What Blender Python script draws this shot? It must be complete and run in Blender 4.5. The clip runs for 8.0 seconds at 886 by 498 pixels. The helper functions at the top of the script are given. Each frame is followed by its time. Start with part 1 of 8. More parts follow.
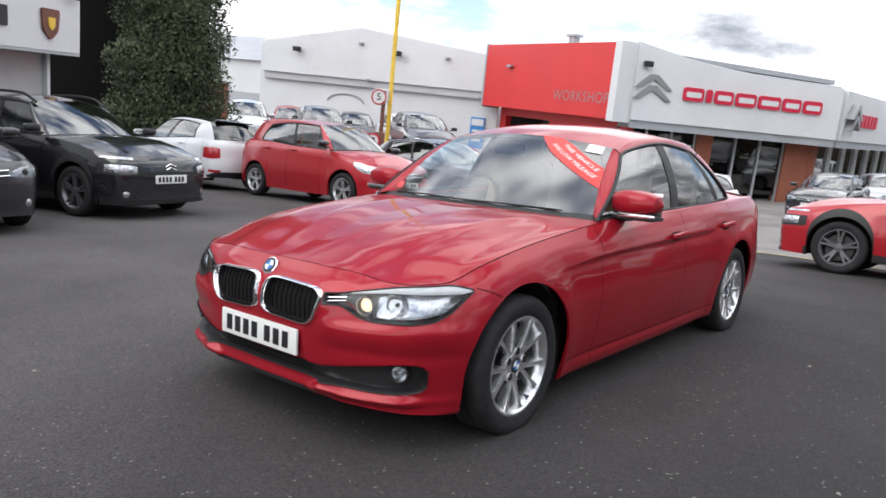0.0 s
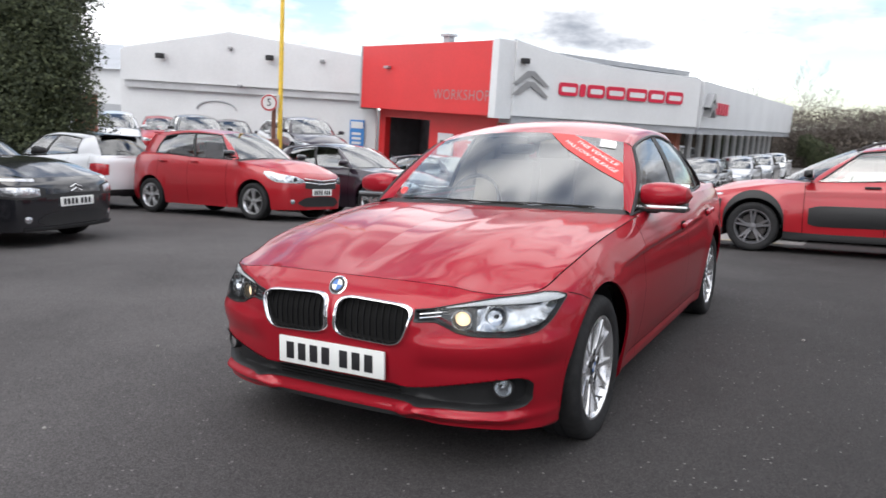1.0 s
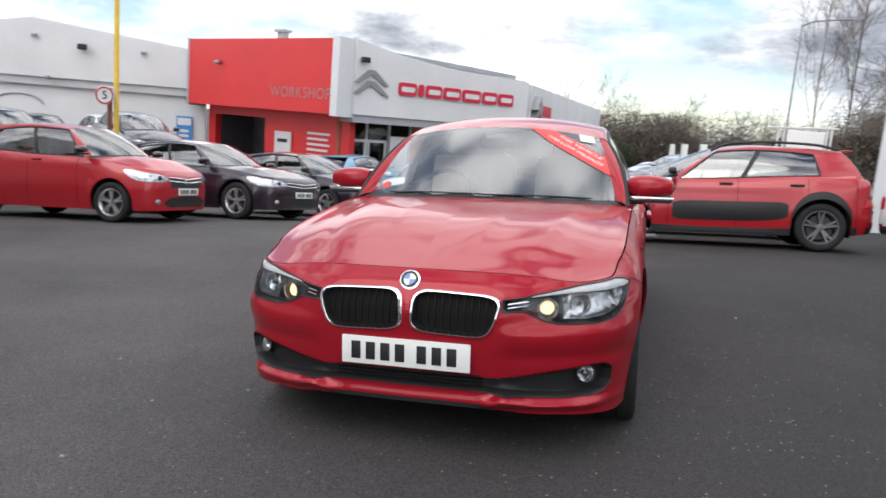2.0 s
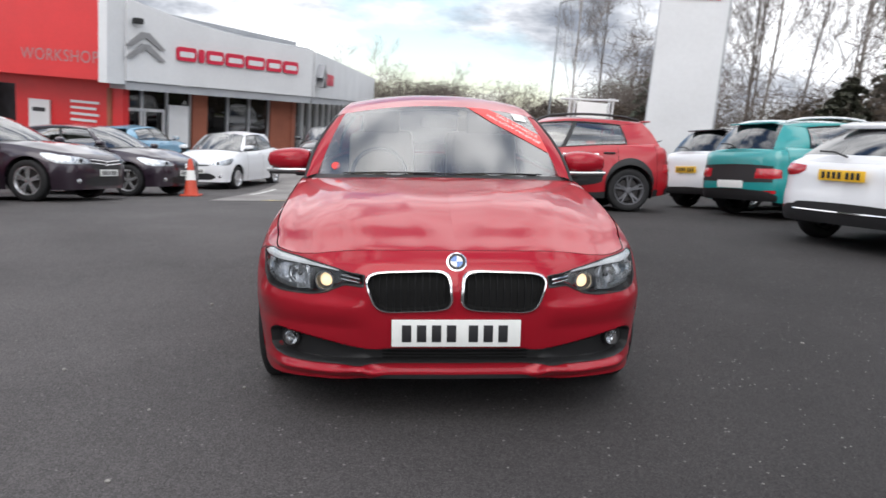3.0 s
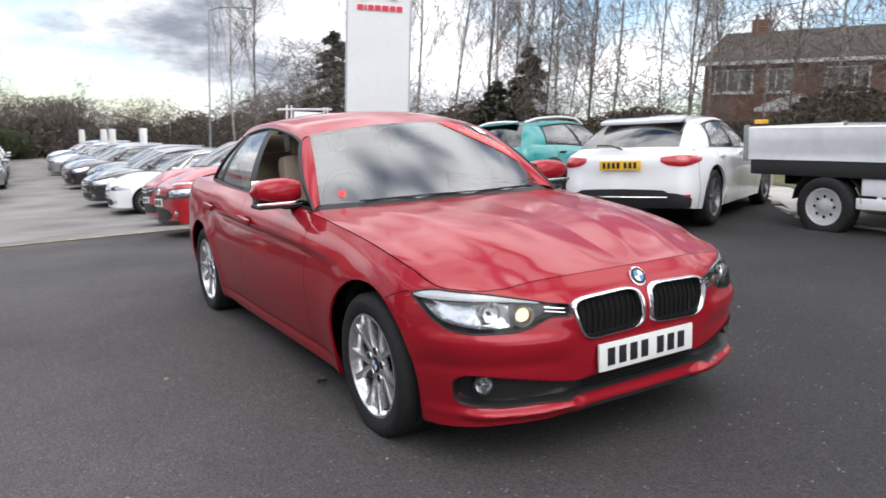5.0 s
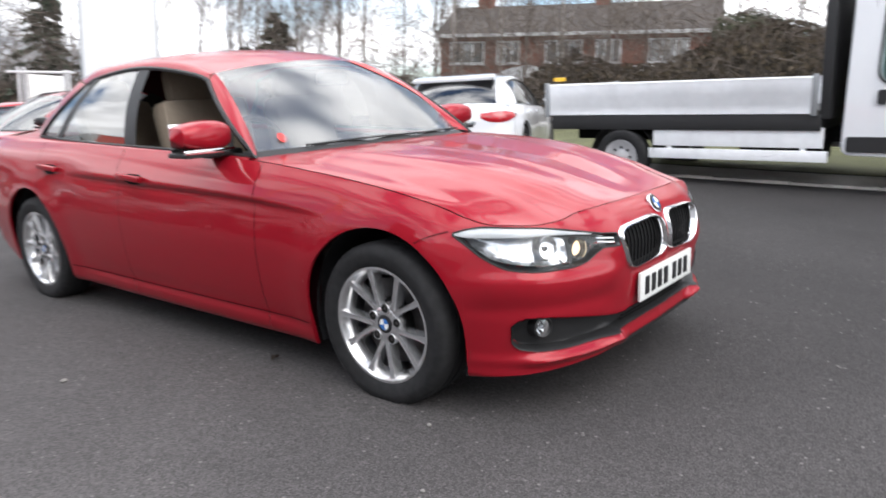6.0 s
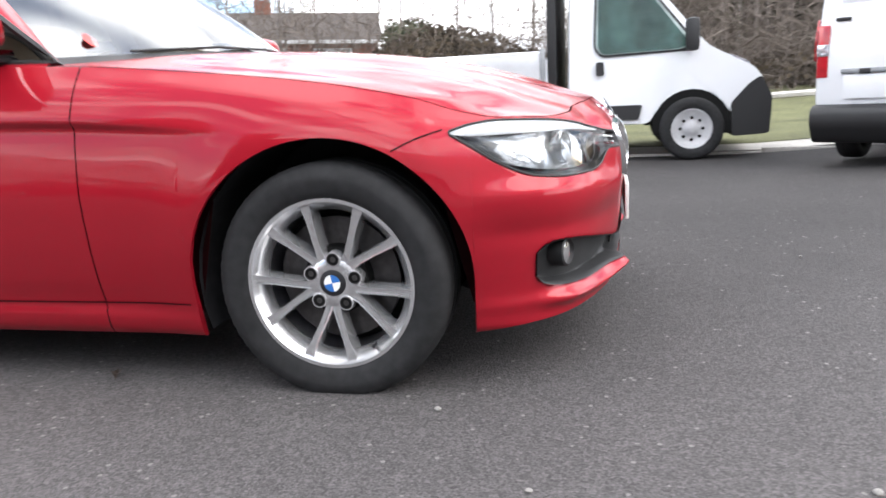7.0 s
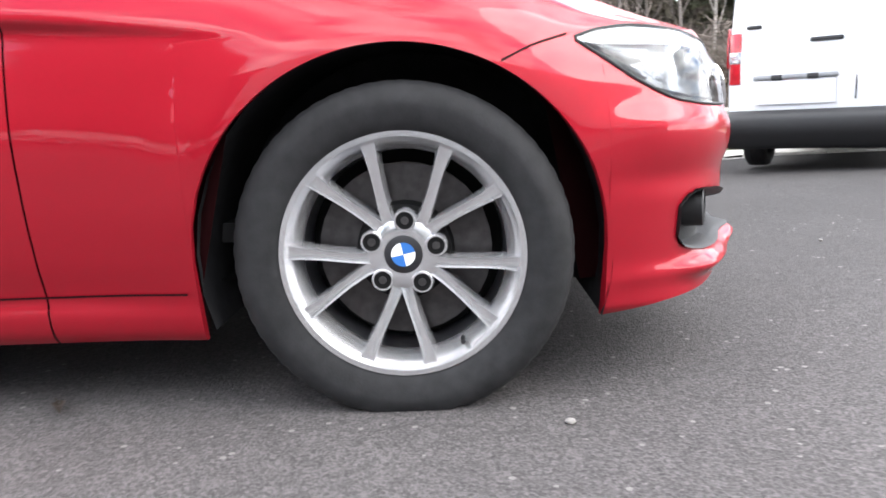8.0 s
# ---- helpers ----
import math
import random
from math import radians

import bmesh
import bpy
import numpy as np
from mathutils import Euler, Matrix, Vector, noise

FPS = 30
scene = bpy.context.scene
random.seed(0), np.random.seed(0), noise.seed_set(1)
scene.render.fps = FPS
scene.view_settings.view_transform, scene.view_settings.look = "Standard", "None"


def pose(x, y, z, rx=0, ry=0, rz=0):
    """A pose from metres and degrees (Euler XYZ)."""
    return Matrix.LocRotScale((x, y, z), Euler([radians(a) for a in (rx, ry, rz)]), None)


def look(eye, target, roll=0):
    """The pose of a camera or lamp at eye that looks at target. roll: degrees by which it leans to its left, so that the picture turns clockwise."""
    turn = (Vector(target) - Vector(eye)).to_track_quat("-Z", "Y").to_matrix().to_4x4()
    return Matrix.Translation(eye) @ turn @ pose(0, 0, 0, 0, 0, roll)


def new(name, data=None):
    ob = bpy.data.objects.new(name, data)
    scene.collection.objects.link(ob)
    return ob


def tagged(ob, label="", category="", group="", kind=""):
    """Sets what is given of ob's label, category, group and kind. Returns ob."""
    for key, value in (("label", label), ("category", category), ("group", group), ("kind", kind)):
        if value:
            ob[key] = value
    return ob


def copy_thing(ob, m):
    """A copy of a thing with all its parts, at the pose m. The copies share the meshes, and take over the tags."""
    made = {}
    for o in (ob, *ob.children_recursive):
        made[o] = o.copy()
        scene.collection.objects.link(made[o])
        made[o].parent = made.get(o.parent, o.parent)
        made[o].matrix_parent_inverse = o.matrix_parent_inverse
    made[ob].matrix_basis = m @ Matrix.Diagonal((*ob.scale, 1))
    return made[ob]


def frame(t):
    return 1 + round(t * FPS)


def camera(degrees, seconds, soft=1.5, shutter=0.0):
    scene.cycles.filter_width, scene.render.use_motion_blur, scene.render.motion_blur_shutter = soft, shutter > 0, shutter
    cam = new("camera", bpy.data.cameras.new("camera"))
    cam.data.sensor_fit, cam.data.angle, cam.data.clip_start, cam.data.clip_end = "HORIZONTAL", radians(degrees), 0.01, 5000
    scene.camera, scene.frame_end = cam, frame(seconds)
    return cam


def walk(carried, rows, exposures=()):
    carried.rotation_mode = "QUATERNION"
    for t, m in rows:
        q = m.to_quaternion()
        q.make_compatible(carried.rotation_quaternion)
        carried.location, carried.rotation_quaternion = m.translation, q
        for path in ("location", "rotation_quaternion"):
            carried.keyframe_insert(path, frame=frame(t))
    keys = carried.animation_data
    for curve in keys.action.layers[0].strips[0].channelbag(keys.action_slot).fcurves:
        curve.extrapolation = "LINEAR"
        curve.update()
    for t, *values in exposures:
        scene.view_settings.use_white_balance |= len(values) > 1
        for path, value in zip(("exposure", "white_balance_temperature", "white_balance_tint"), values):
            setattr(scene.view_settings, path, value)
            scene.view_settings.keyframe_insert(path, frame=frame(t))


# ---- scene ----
cam = camera(61.7, 8.0, 1.6, 0.3)
PATH = [
    (0, (2.57, -2.716, 1.289), (1.332, -1.174, 0.995), 3.4),
    (0.5, (2.236, -2.915, 1.261), (1.101, -1.296, 0.964), 3.0),
    (1, (1.774, -3.071, 1.263), (0.822, -1.335, 0.985), 0.7),
    (1.2, (1.595, -3.151, 1.241), (0.724, -1.373, 0.961), 0.4),
    (2.5, (0.325, -3.56, 1.238), (0.113, -1.592, 0.954), 1.4),
    (3, (-0.221, -3.631, 1.268), (-0.11, -1.664, 0.922), 0.9),
    (3.5, (-0.752, -3.481, 1.262), (-0.368, -1.547, 0.926), -0.1),
    (4, (-1.326, -3.306, 1.307), (-0.7, -1.436, 0.975), -0.7),
    (4.5, (-1.765, -3.087, 1.297), (-0.969, -1.282, 0.97), -1.9),
    (4.7, (-1.923, -2.993, 1.32), (-1.037, -1.231, 0.99), -1.9),
    (5.8, (-2.73, -2.081, 1.248), (-1.329, -0.709, 0.853), -2.5),
    (6, (-2.804, -1.86, 1.184), (-1.277, -0.642, 0.756), -2.2),
    (6.5, (-2.794, -1.262, 1.01), (-1.017, -0.464, 0.557), -3.1),
    (7, (-2.613, -0.703, 0.791), (-0.707, -0.269, 0.37), -3.1),
    (7.5, (-2.432, -0.369, 0.625), (-0.472, -0.198, 0.267), -1.8),
    (7.8, (-2.296, -0.217, 0.579), (-0.333, -0.066, 0.230), -2.05),
    (8, (-2.194, -0.119, 0.56), (-0.226, -0.053, 0.207), -2.6),
]

# the yard slopes: this turns the car's own plane into the upright world
UP = Vector((0.066, -0.015, 1.0)).normalized()
GM = UP.rotation_difference(Vector((0, 0, 1))).to_matrix().to_4x4()
walk(cam, [(t, GM @ look(eye, target, roll)) for t, eye, target, roll in PATH],
     [(0, 0.66), (1.2, 0.64), (2.5, 0.44), (3.5, 0.60), (4.0, 0.50), (4.5, 0.55), (5.8, 0.93), (6.5, 1.34), (7.0, 1.66), (7.5, 1.90), (8, 2.22)])

# ---- world, sun ----
SUN_EL, SUN_AZ = radians(46), radians(200)
world = bpy.data.worlds.new("sky")
scene.world = world
world.use_nodes = True
wn, wl = world.node_tree.nodes, world.node_tree.links
wn.clear()
w_out, w_bg = wn.new("ShaderNodeOutputWorld"), wn.new("ShaderNodeBackground")
w_sky = wn.new("ShaderNodeTexSky")
w_sky.sky_type, w_sky.sun_disc = "NISHITA", False
w_sky.sun_elevation, w_sky.sun_rotation = SUN_EL, SUN_AZ
w_co, w_map = wn.new("ShaderNodeTexCoord"), wn.new("ShaderNodeMapping")
w_map.inputs["Scale"].default_value = (1.0, 1.0, 2.6)
w_map.inputs["Location"].default_value = (1.3, 0.2, 0.15)
w_noise, w_noise2 = wn.new("ShaderNodeTexNoise"), wn.new("ShaderNodeTexNoise")
w_noise.inputs["Scale"].default_value, w_noise.inputs["Detail"].default_value, w_noise.inputs["Roughness"].default_value = 2.2, 8, 0.55
w_noise2.inputs["Scale"].default_value, w_noise2.inputs["Detail"].default_value, w_noise2.inputs["Roughness"].default_value = 3.4, 8, 0.60
w_cover, w_grey = wn.new("ShaderNodeValToRGB"), wn.new("ShaderNodeValToRGB")
w_cover.color_ramp.elements[0].position, w_cover.color_ramp.elements[1].position = 0.39, 0.51
w_grey.color_ramp.elements[0].position, w_grey.color_ramp.elements[1].position = 0.36, 0.76
w_grey.color_ramp.elements[0].color = (13.5, 13.6, 14.0, 1)
w_grey.color_ramp.elements[1].color = (1.7, 1.9, 2.3, 1)
w_grey.color_ramp.interpolation = "EASE"
w_mix = wn.new("ShaderNodeMix")
w_mix.data_type = "RGBA"
wl.new(w_co.outputs["Generated"], w_map.inputs["Vector"])
wl.new(w_map.outputs["Vector"], w_noise.inputs["Vector"])
wl.new(w_map.outputs["Vector"], w_noise2.inputs["Vector"])
# the cloud is thinner and brighter overhead
w_up, w_open = wn.new("ShaderNodeVectorMath"), wn.new("ShaderNodeMapRange")
w_up.operation = "DOT_PRODUCT"
w_up.inputs[1].default_value = (0.1, 0.40, 0.90)
w_open.inputs["From Min"].default_value, w_open.inputs["From Max"].default_value, w_open.inputs["To Max"].default_value = 0.66, 0.95, 0.045
wl.new(w_co.outputs["Generated"], w_up.inputs[0]), wl.new(w_up.outputs["Value"], w_open.inputs["Value"])
wl.new(w_noise.outputs["Fac"], w_cover.inputs["Fac"])
w_dir, w_near, w_thick = wn.new("ShaderNodeVectorMath"), wn.new("ShaderNodeMapRange"), wn.new("ShaderNodeMath")
w_dir.operation, w_thick.operation = "DOT_PRODUCT", "ADD"
w_dir.inputs[1].default_value = (0.36, 0.89, 0.27)
w_near.inputs["From Min"].default_value, w_near.inputs["From Max"].default_value = 0.88, 1.0
w_near.inputs["To Max"].default_value = 0.16
wl.new(w_co.outputs["Generated"], w_dir.inputs[0]), wl.new(w_dir.outputs["Value"], w_near.inputs["Value"])
wl.new(w_near.outputs["Result"], w_thick.inputs[0]), wl.new(w_noise2.outputs["Fac"], w_thick.inputs[1])
w_thin = wn.new("ShaderNodeMath")
w_thin.operation = "MULTIPLY_ADD"
w_thin.inputs[1].default_value = -2.6
wl.new(w_open.outputs["Result"], w_thin.inputs[0]), wl.new(w_thick.outputs[0], w_thin.inputs[2])
wl.new(w_thin.outputs[0], w_grey.inputs["Fac"])
wl.new(w_cover.outputs["Color"], w_mix.inputs["Factor"])
wl.new(w_sky.outputs["Color"], w_mix.inputs["A"])
wl.new(w_grey.outputs["Color"], w_mix.inputs["B"])
wl.new(w_mix.outputs["Result"], w_bg.inputs["Color"])
w_bg.inputs["Strength"].default_value = 0.13
wl.new(w_bg.outputs["Background"], w_out.inputs["Surface"])
sun_data = bpy.data.lights.new("sun", "SUN")
sun_data.energy, sun_data.angle, sun_data.color = 0.85, radians(50), (1.0, 0.96, 0.9)
sun = new("sun", sun_data)
sun.matrix_world = look((0, 0, 30), Vector((0, 0, 30)) - Vector((math.sin(SUN_AZ) * math.cos(SUN_EL), math.cos(SUN_AZ) * math.cos(SUN_EL), math.sin(SUN_EL))))


# ---- materials ----
def shade(name, color, rough=0.5, metal=0.0, coat=0.0, grain=0.0, scale=20.0, stain=0.0, stain_scale=1.5, bump=0.0, bump_scale=60.0, vary=0.0, dist=0.01, spec=0.5):
    """A surface with grain and stains in its colour and fine relief."""
    m = bpy.data.materials.new(name)
    m.use_nodes = True
    n, l = m.node_tree.nodes, m.node_tree.links
    b = n["Principled BSDF"]
    b.inputs["Base Color"].default_value = (*color, 1)
    b.inputs["Roughness"].default_value, b.inputs["Metallic"].default_value = rough, metal
    b.inputs["Coat Weight"].default_value, b.inputs["Coat Roughness"].default_value = coat, 0.04
    b.inputs["Specular IOR Level"].default_value = spec
    co = n.new("ShaderNodeTexCoord")
    last = None
    for amount, sc in ((grain, scale), (stain, stain_scale)):
        if amount:
            t = n.new("ShaderNodeTexNoise")
            t.inputs["Scale"].default_value, t.inputs["Detail"].default_value = sc, 6
            l.new(co.outputs["Object"], t.inputs["Vector"])
            r = n.new("ShaderNodeMapRange")
            r.inputs["From Min"].default_value, r.inputs["From Max"].default_value = 0.3, 0.7
            r.inputs["To Min"].default_value, r.inputs["To Max"].default_value = 1 - amount, 1 + amount
            l.new(t.outputs["Fac"], r.inputs["Value"])
            if last is None:
                last = r.outputs["Result"]
            else:
                mu = n.new("ShaderNodeMath")
                mu.operation = "MULTIPLY"
                l.new(last, mu.inputs[0]), l.new(r.outputs["Result"], mu.inputs[1])
                last = mu.outputs[0]
    if vary:
        oi = n.new("ShaderNodeObjectInfo")
        r = n.new("ShaderNodeMapRange")
        r.inputs["To Min"].default_value, r.inputs["To Max"].default_value = 1 - vary, 1 + vary
        l.new(oi.outputs["Random"], r.inputs["Value"])
        if last is None:
            last = r.outputs["Result"]
        else:
            mu = n.new("ShaderNodeMath")
            mu.operation = "MULTIPLY"
            l.new(last, mu.inputs[0]), l.new(r.outputs["Result"], mu.inputs[1])
            last = mu.outputs[0]
    if last is not None:
        mx = n.new("ShaderNodeVectorMath")
        mx.operation = "SCALE"
        mx.inputs[0].default_value = color
        l.new(last, mx.inputs["Scale"])
        l.new(mx.outputs[0], b.inputs["Base Color"])
    if bump:
        t = n.new("ShaderNodeTexNoise")
        t.inputs["Scale"].default_value, t.inputs["Detail"].default_value = bump_scale, 5
        l.new(co.outputs["Object"], t.inputs["Vector"])
        u = n.new("ShaderNodeBump")
        u.inputs["Strength"].default_value, u.inputs["Distance"].default_value = bump, dist
        l.new(t.outputs["Fac"], u.inputs["Height"])
        l.new(u.outputs["Normal"], b.inputs["Normal"])
    return m


def pane(name, tint, rough=0.0, gloss=1.0, ior=2.0):
    """Thin glass: see-through with a mirror sheen by angle."""
    m = bpy.data.materials.new(name)
    m.use_nodes = True
    n, l = m.node_tree.nodes, m.node_tree.links
    n.clear()
    out, mix = n.new("ShaderNodeOutputMaterial"), n.new("ShaderNodeMixShader")
    tr, gl, fr = n.new("ShaderNodeBsdfTransparent"), n.new("ShaderNodeBsdfGlossy"), n.new("ShaderNodeFresnel")
    tr.inputs["Color"].default_value = (*tint, 1)
    gl.inputs["Roughness"].default_value = rough
    gl.inputs["Color"].default_value = (gloss, gloss, gloss, 1)
    fr.inputs["IOR"].default_value = ior
    l.new(fr.outputs[0], mix.inputs[0]), l.new(tr.outputs[0], mix.inputs[1]), l.new(gl.outputs[0], mix.inputs[2])
    l.new(mix.outputs[0], out.inputs["Surface"])
    return m


def lit(name, color, strength):
    m = shade(name, color, 0.2)
    b = m.node_tree.nodes["Principled BSDF"]
    b.inputs["Emission Color"].default_value, b.inputs["Emission Strength"].default_value = (*color, 1), strength
    return m


def asphalt_material():
    """Worn tarmac: fine pale chips, patches, a few faint long stains."""
    m = bpy.data.materials.new("tarmac")
    m.use_nodes = True
    n, l = m.node_tree.nodes, m.node_tree.links
    b = n["Principled BSDF"]
    co = n.new("ShaderNodeTexCoord")
    chips, fine, patch = n.new("ShaderNodeTexVoronoi"), n.new("ShaderNodeTexNoise"), n.new("ShaderNodeTexNoise")
    chips.inputs["Scale"].default_value = 70
    fine.inputs["Scale"].default_value, fine.inputs["Detail"].default_value = 160, 4
    patch.inputs["Scale"].default_value, patch.inputs["Detail"].default_value, patch.inputs["Roughness"].default_value = 0.55, 7, 0.6
    for t in (chips, fine, patch):
        l.new(co.outputs["Object"], t.inputs["Vector"])
    grit = n.new("ShaderNodeTexVoronoi")
    grit.inputs["Scale"].default_value = 120
    l.new(co.outputs["Object"], grit.inputs["Vector"])
    gsep, gmap = n.new("ShaderNodeSeparateColor"), n.new("ShaderNodeMapRange")
    l.new(grit.outputs["Color"], gsep.inputs["Color"]), l.new(gsep.outputs["Green"], gmap.inputs["Value"])
    gmap.inputs["To Min"].default_value, gmap.inputs["To Max"].default_value = 0.72, 1.27
    r1 = n.new("ShaderNodeValToRGB")
    r1.color_ramp.elements[0].position, r1.color_ramp.elements[1].position = 0.35, 0.75
    r1.color_ramp.elements[0].color, r1.color_ramp.elements[1].color = (0.0415, 0.0385, 0.0388, 1), (0.093, 0.0862, 0.0860, 1)
    l.new(fine.outputs["Fac"], r1.inputs["Fac"])
    r2 = n.new("ShaderNodeMapRange")
    r2.inputs["From Min"].default_value, r2.inputs["From Max"].default_value = 0.3, 0.7
    r2.inputs["To Min"].default_value, r2.inputs["To Max"].default_value = 0.74, 1.28
    l.new(patch.outputs["Fac"], r2.inputs["Value"])
    mu = n.new("ShaderNodeVectorMath")
    mu.operation = "SCALE"
    gm = n.new("ShaderNodeMath")
    gm.operation = "MULTIPLY"
    l.new(r2.outputs["Result"], gm.inputs[0]), l.new(gmap.outputs["Result"], gm.inputs[1])
    # an older, paler strip of surfacing beside a newer, darker one, with an uneven border
    sx, wob, add, strip = n.new("ShaderNodeSeparateXYZ"), n.new("ShaderNodeTexNoise"), n.new("ShaderNodeMath"), n.new("ShaderNodeMapRange")
    wob.inputs["Scale"].default_value, wob.inputs["Detail"].default_value = 0.5, 5
    l.new(co.outputs["Object"], sx.inputs[0]), l.new(co.outputs["Object"], wob.inputs["Vector"])
    add.operation = "MULTIPLY_ADD"
    add.inputs[1].default_value = 5.0
    l.new(wob.outputs["Fac"], add.inputs[0]), l.new(sx.outputs["X"], add.inputs[2])
    strip.interpolation_type = "SMOOTHSTEP"
    strip.inputs["From Min"].default_value, strip.inputs["From Max"].default_value = 0.2, 4.6
    strip.inputs["To Min"].default_value, strip.inputs["To Max"].default_value = 1.28, 0.50
    l.new(add.outputs[0], strip.inputs["Value"])
    gm2 = n.new("ShaderNodeMath")
    gm2.operation = "MULTIPLY"
    l.new(gm.outputs[0], gm2.inputs[0]), l.new(strip.outputs["Result"], gm2.inputs[1])
    gm = gm2
    l.new(r1.outputs["Color"], mu.inputs[0]), l.new(gm.outputs[0], mu.inputs["Scale"])
    # scattered pale chips
    sep = n.new("ShaderNodeSeparateColor")
    l.new(chips.outputs["Color"], sep.inputs["Color"])
    gt, lt, both = n.new("ShaderNodeMath"), n.new("ShaderNodeMath"), n.new("ShaderNodeMath")
    gt.operation, gt.inputs[1].default_value = "GREATER_THAN", 0.984
    lt.operation, lt.inputs[1].default_value = "LESS_THAN", 0.42
    both.operation = "MULTIPLY"
    l.new(sep.outputs["Red"], gt.inputs[0]), l.new(chips.outputs["Distance"], lt.inputs[0])
    l.new(gt.outputs[0], both.inputs[0]), l.new(lt.outputs[0], both.inputs[1])
    mx = n.new("ShaderNodeMix")
    mx.data_type = "RGBA"
    l.new(both.outputs[0], mx.inputs["Factor"]), l.new(mu.outputs[0], mx.inputs["A"])
    mx.inputs["B"].default_value = (0.16, 0.152, 0.147, 1)
    l.new(mx.outputs["Result"], b.inputs["Base Color"])
    b.inputs["Roughness"].default_value = 0.88
    b.inputs["Specular IOR Level"].default_value = 0.3
    u = n.new("ShaderNodeBump")
    u.inputs["Strength"].default_value, u.inputs["Distance"].default_value = 0.8, 0.007
    l.new(fine.outputs["Fac"], u.inputs["Height"])
    l.new(u.outputs["Normal"], b.inputs["Normal"])
    return m


TARMAC = asphalt_material()
OLD_TARMAC = shade("old_tarmac", (0.195, 0.183, 0.175), 0.9, grain=0.25, scale=60, stain=0.3, stain_scale=0.7, bump=0.4, bump_scale=120, dist=0.004)
RED_PAINT = shade("red_car_paint", (0.305, 0.008, 0.018), 0.38, 0.2, 0.70, grain=0.03, scale=400, spec=0.12)
RED_PAINT.node_tree.nodes["Principled BSDF"].inputs["Specular Tint"].default_value = (1.0, 0.25, 0.28, 1)
RED_PAINT.node_tree.nodes["Principled BSDF"].inputs["Coat Roughness"].default_value = 0.045
RED_PAINT_B = shade("bright_red_car_paint", (0.37, 0.006, 0.014), 0.35, 0.1, 0.8, grain=0.03, scale=300)
BLACK_PAINT = shade("black_car_paint", (0.011, 0.011, 0.014), 0.2, 0.0, 1.0, grain=0.05, scale=300)
PLUM_PAINT = shade("dark_plum_car_paint", (0.022, 0.012, 0.022), 0.3, 0.3, 1.0, grain=0.05, scale=300)
GREY_PAINT = shade("graphite_car_paint", (0.03, 0.03, 0.036), 0.3, 0.3, 1.0, grain=0.05, scale=300)
WHITE_PAINT = shade("white_car_paint", (0.72, 0.73, 0.75), 0.35, 0.0, 1.0, grain=0.02, scale=200, stain=0.03)
TEAL_PAINT = shade("teal_car_paint", (0.008, 0.26, 0.26), 0.35, 0.0, 1.0, grain=0.02, scale=200)
BLUE_PAINT = shade("pale_blue_car_paint", (0.16, 0.34, 0.48), 0.35, 0.3, 1.0, grain=0.02, scale=200)
SILVER_PAINT = shade("silver_car_paint", (0.42, 0.43, 0.45), 0.3, 0.7, 1.0, grain=0.02, scale=200)
PLASTIC = shade("black_plastic", (0.012, 0.012, 0.013), 0.55, grain=0.15, scale=90, bump=0.15, bump_scale=400, dist=0.002)
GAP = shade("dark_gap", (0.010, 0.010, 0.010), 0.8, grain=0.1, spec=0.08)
LINER = shade("arch_liner", (0.020, 0.020, 0.022), 0.85, grain=0.3, scale=25, spec=0.2)
SEAM = shade("red_seam", (0.020, 0.003, 0.004), 0.7, grain=0.1, spec=0.1)
RUBBER = shade("tyre_rubber", (0.018, 0.018, 0.019), 0.78, grain=0.25, scale=30, stain=0.2, stain_scale=6, bump=0.2, bump_scale=200, dist=0.002, spec=0.28)
ALLOY = shade("silver_alloy", (0.62, 0.62, 0.63), 0.20, 0.80, grain=0.05, scale=60, stain=0.06, stain_scale=9)
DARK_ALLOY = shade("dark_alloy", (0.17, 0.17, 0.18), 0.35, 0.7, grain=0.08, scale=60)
CHROME = shade("chrome", (0.82, 0.82, 0.83), 0.08, 1.0, grain=0.03, scale=40)
STEEL = shade("brake_steel", (0.07, 0.066, 0.066), 0.5, 0.8, grain=0.2, scale=50)
GLASS = pane("car_glass", (0.80, 0.88, 0.85), ior=2.6)
# roughness blurs the reflected clouds into an even pale haze
SCREEN_GLASS = pane("hazy_windscreen", (0.84, 0.93, 0.91), 0.17, ior=2.7)
TINT_GLASS = pane("dark_car_glass", (0.10, 0.11, 0.12))
CLEAR = pane("lamp_lens", (0.93, 0.95, 0.96), ior=1.4)
LAMP_INNER = shade("lamp_chrome", (0.50, 0.51, 0.53), 0.18, 0.85, grain=0.3, scale=22, bump=0.5, bump_scale=26, dist=0.02)
LAMP_BRIGHT = shade("lamp_mirror", (0.54, 0.55, 0.57), 0.14, 0.95, grain=0.12, scale=18, bump=0.35, bump_scale=30, dist=0.01)
BROW_WHITE = shade("lamp_brow", (0.72, 0.73, 0.75), 0.3, grain=0.04)
SLAT = shade("grille_slat", (0.007, 0.007, 0.008), 0.5, grain=0.1, spec=0.15)
LAMP_DARK = shade("lamp_dark", (0.03, 0.031, 0.034), 0.35, 0.3, grain=0.3, scale=30)
LAMP_WARM = lit("lamp_glow", (1.0, 0.74, 0.44), 0.75)
LAMP_RED = shade("red_lamp", (0.42, 0.012, 0.02), 0.18, coat=1.0, grain=0.2, scale=25)
PLATE_WHITE = shade("white_plate", (0.75, 0.76, 0.74), 0.4, grain=0.03)
PLATE_YELLOW = shade("yellow_plate", (0.78, 0.46, 0.03), 0.4, grain=0.05)
INK = shade("plate_ink", (0.012, 0.012, 0.014), 0.5, grain=0.1)
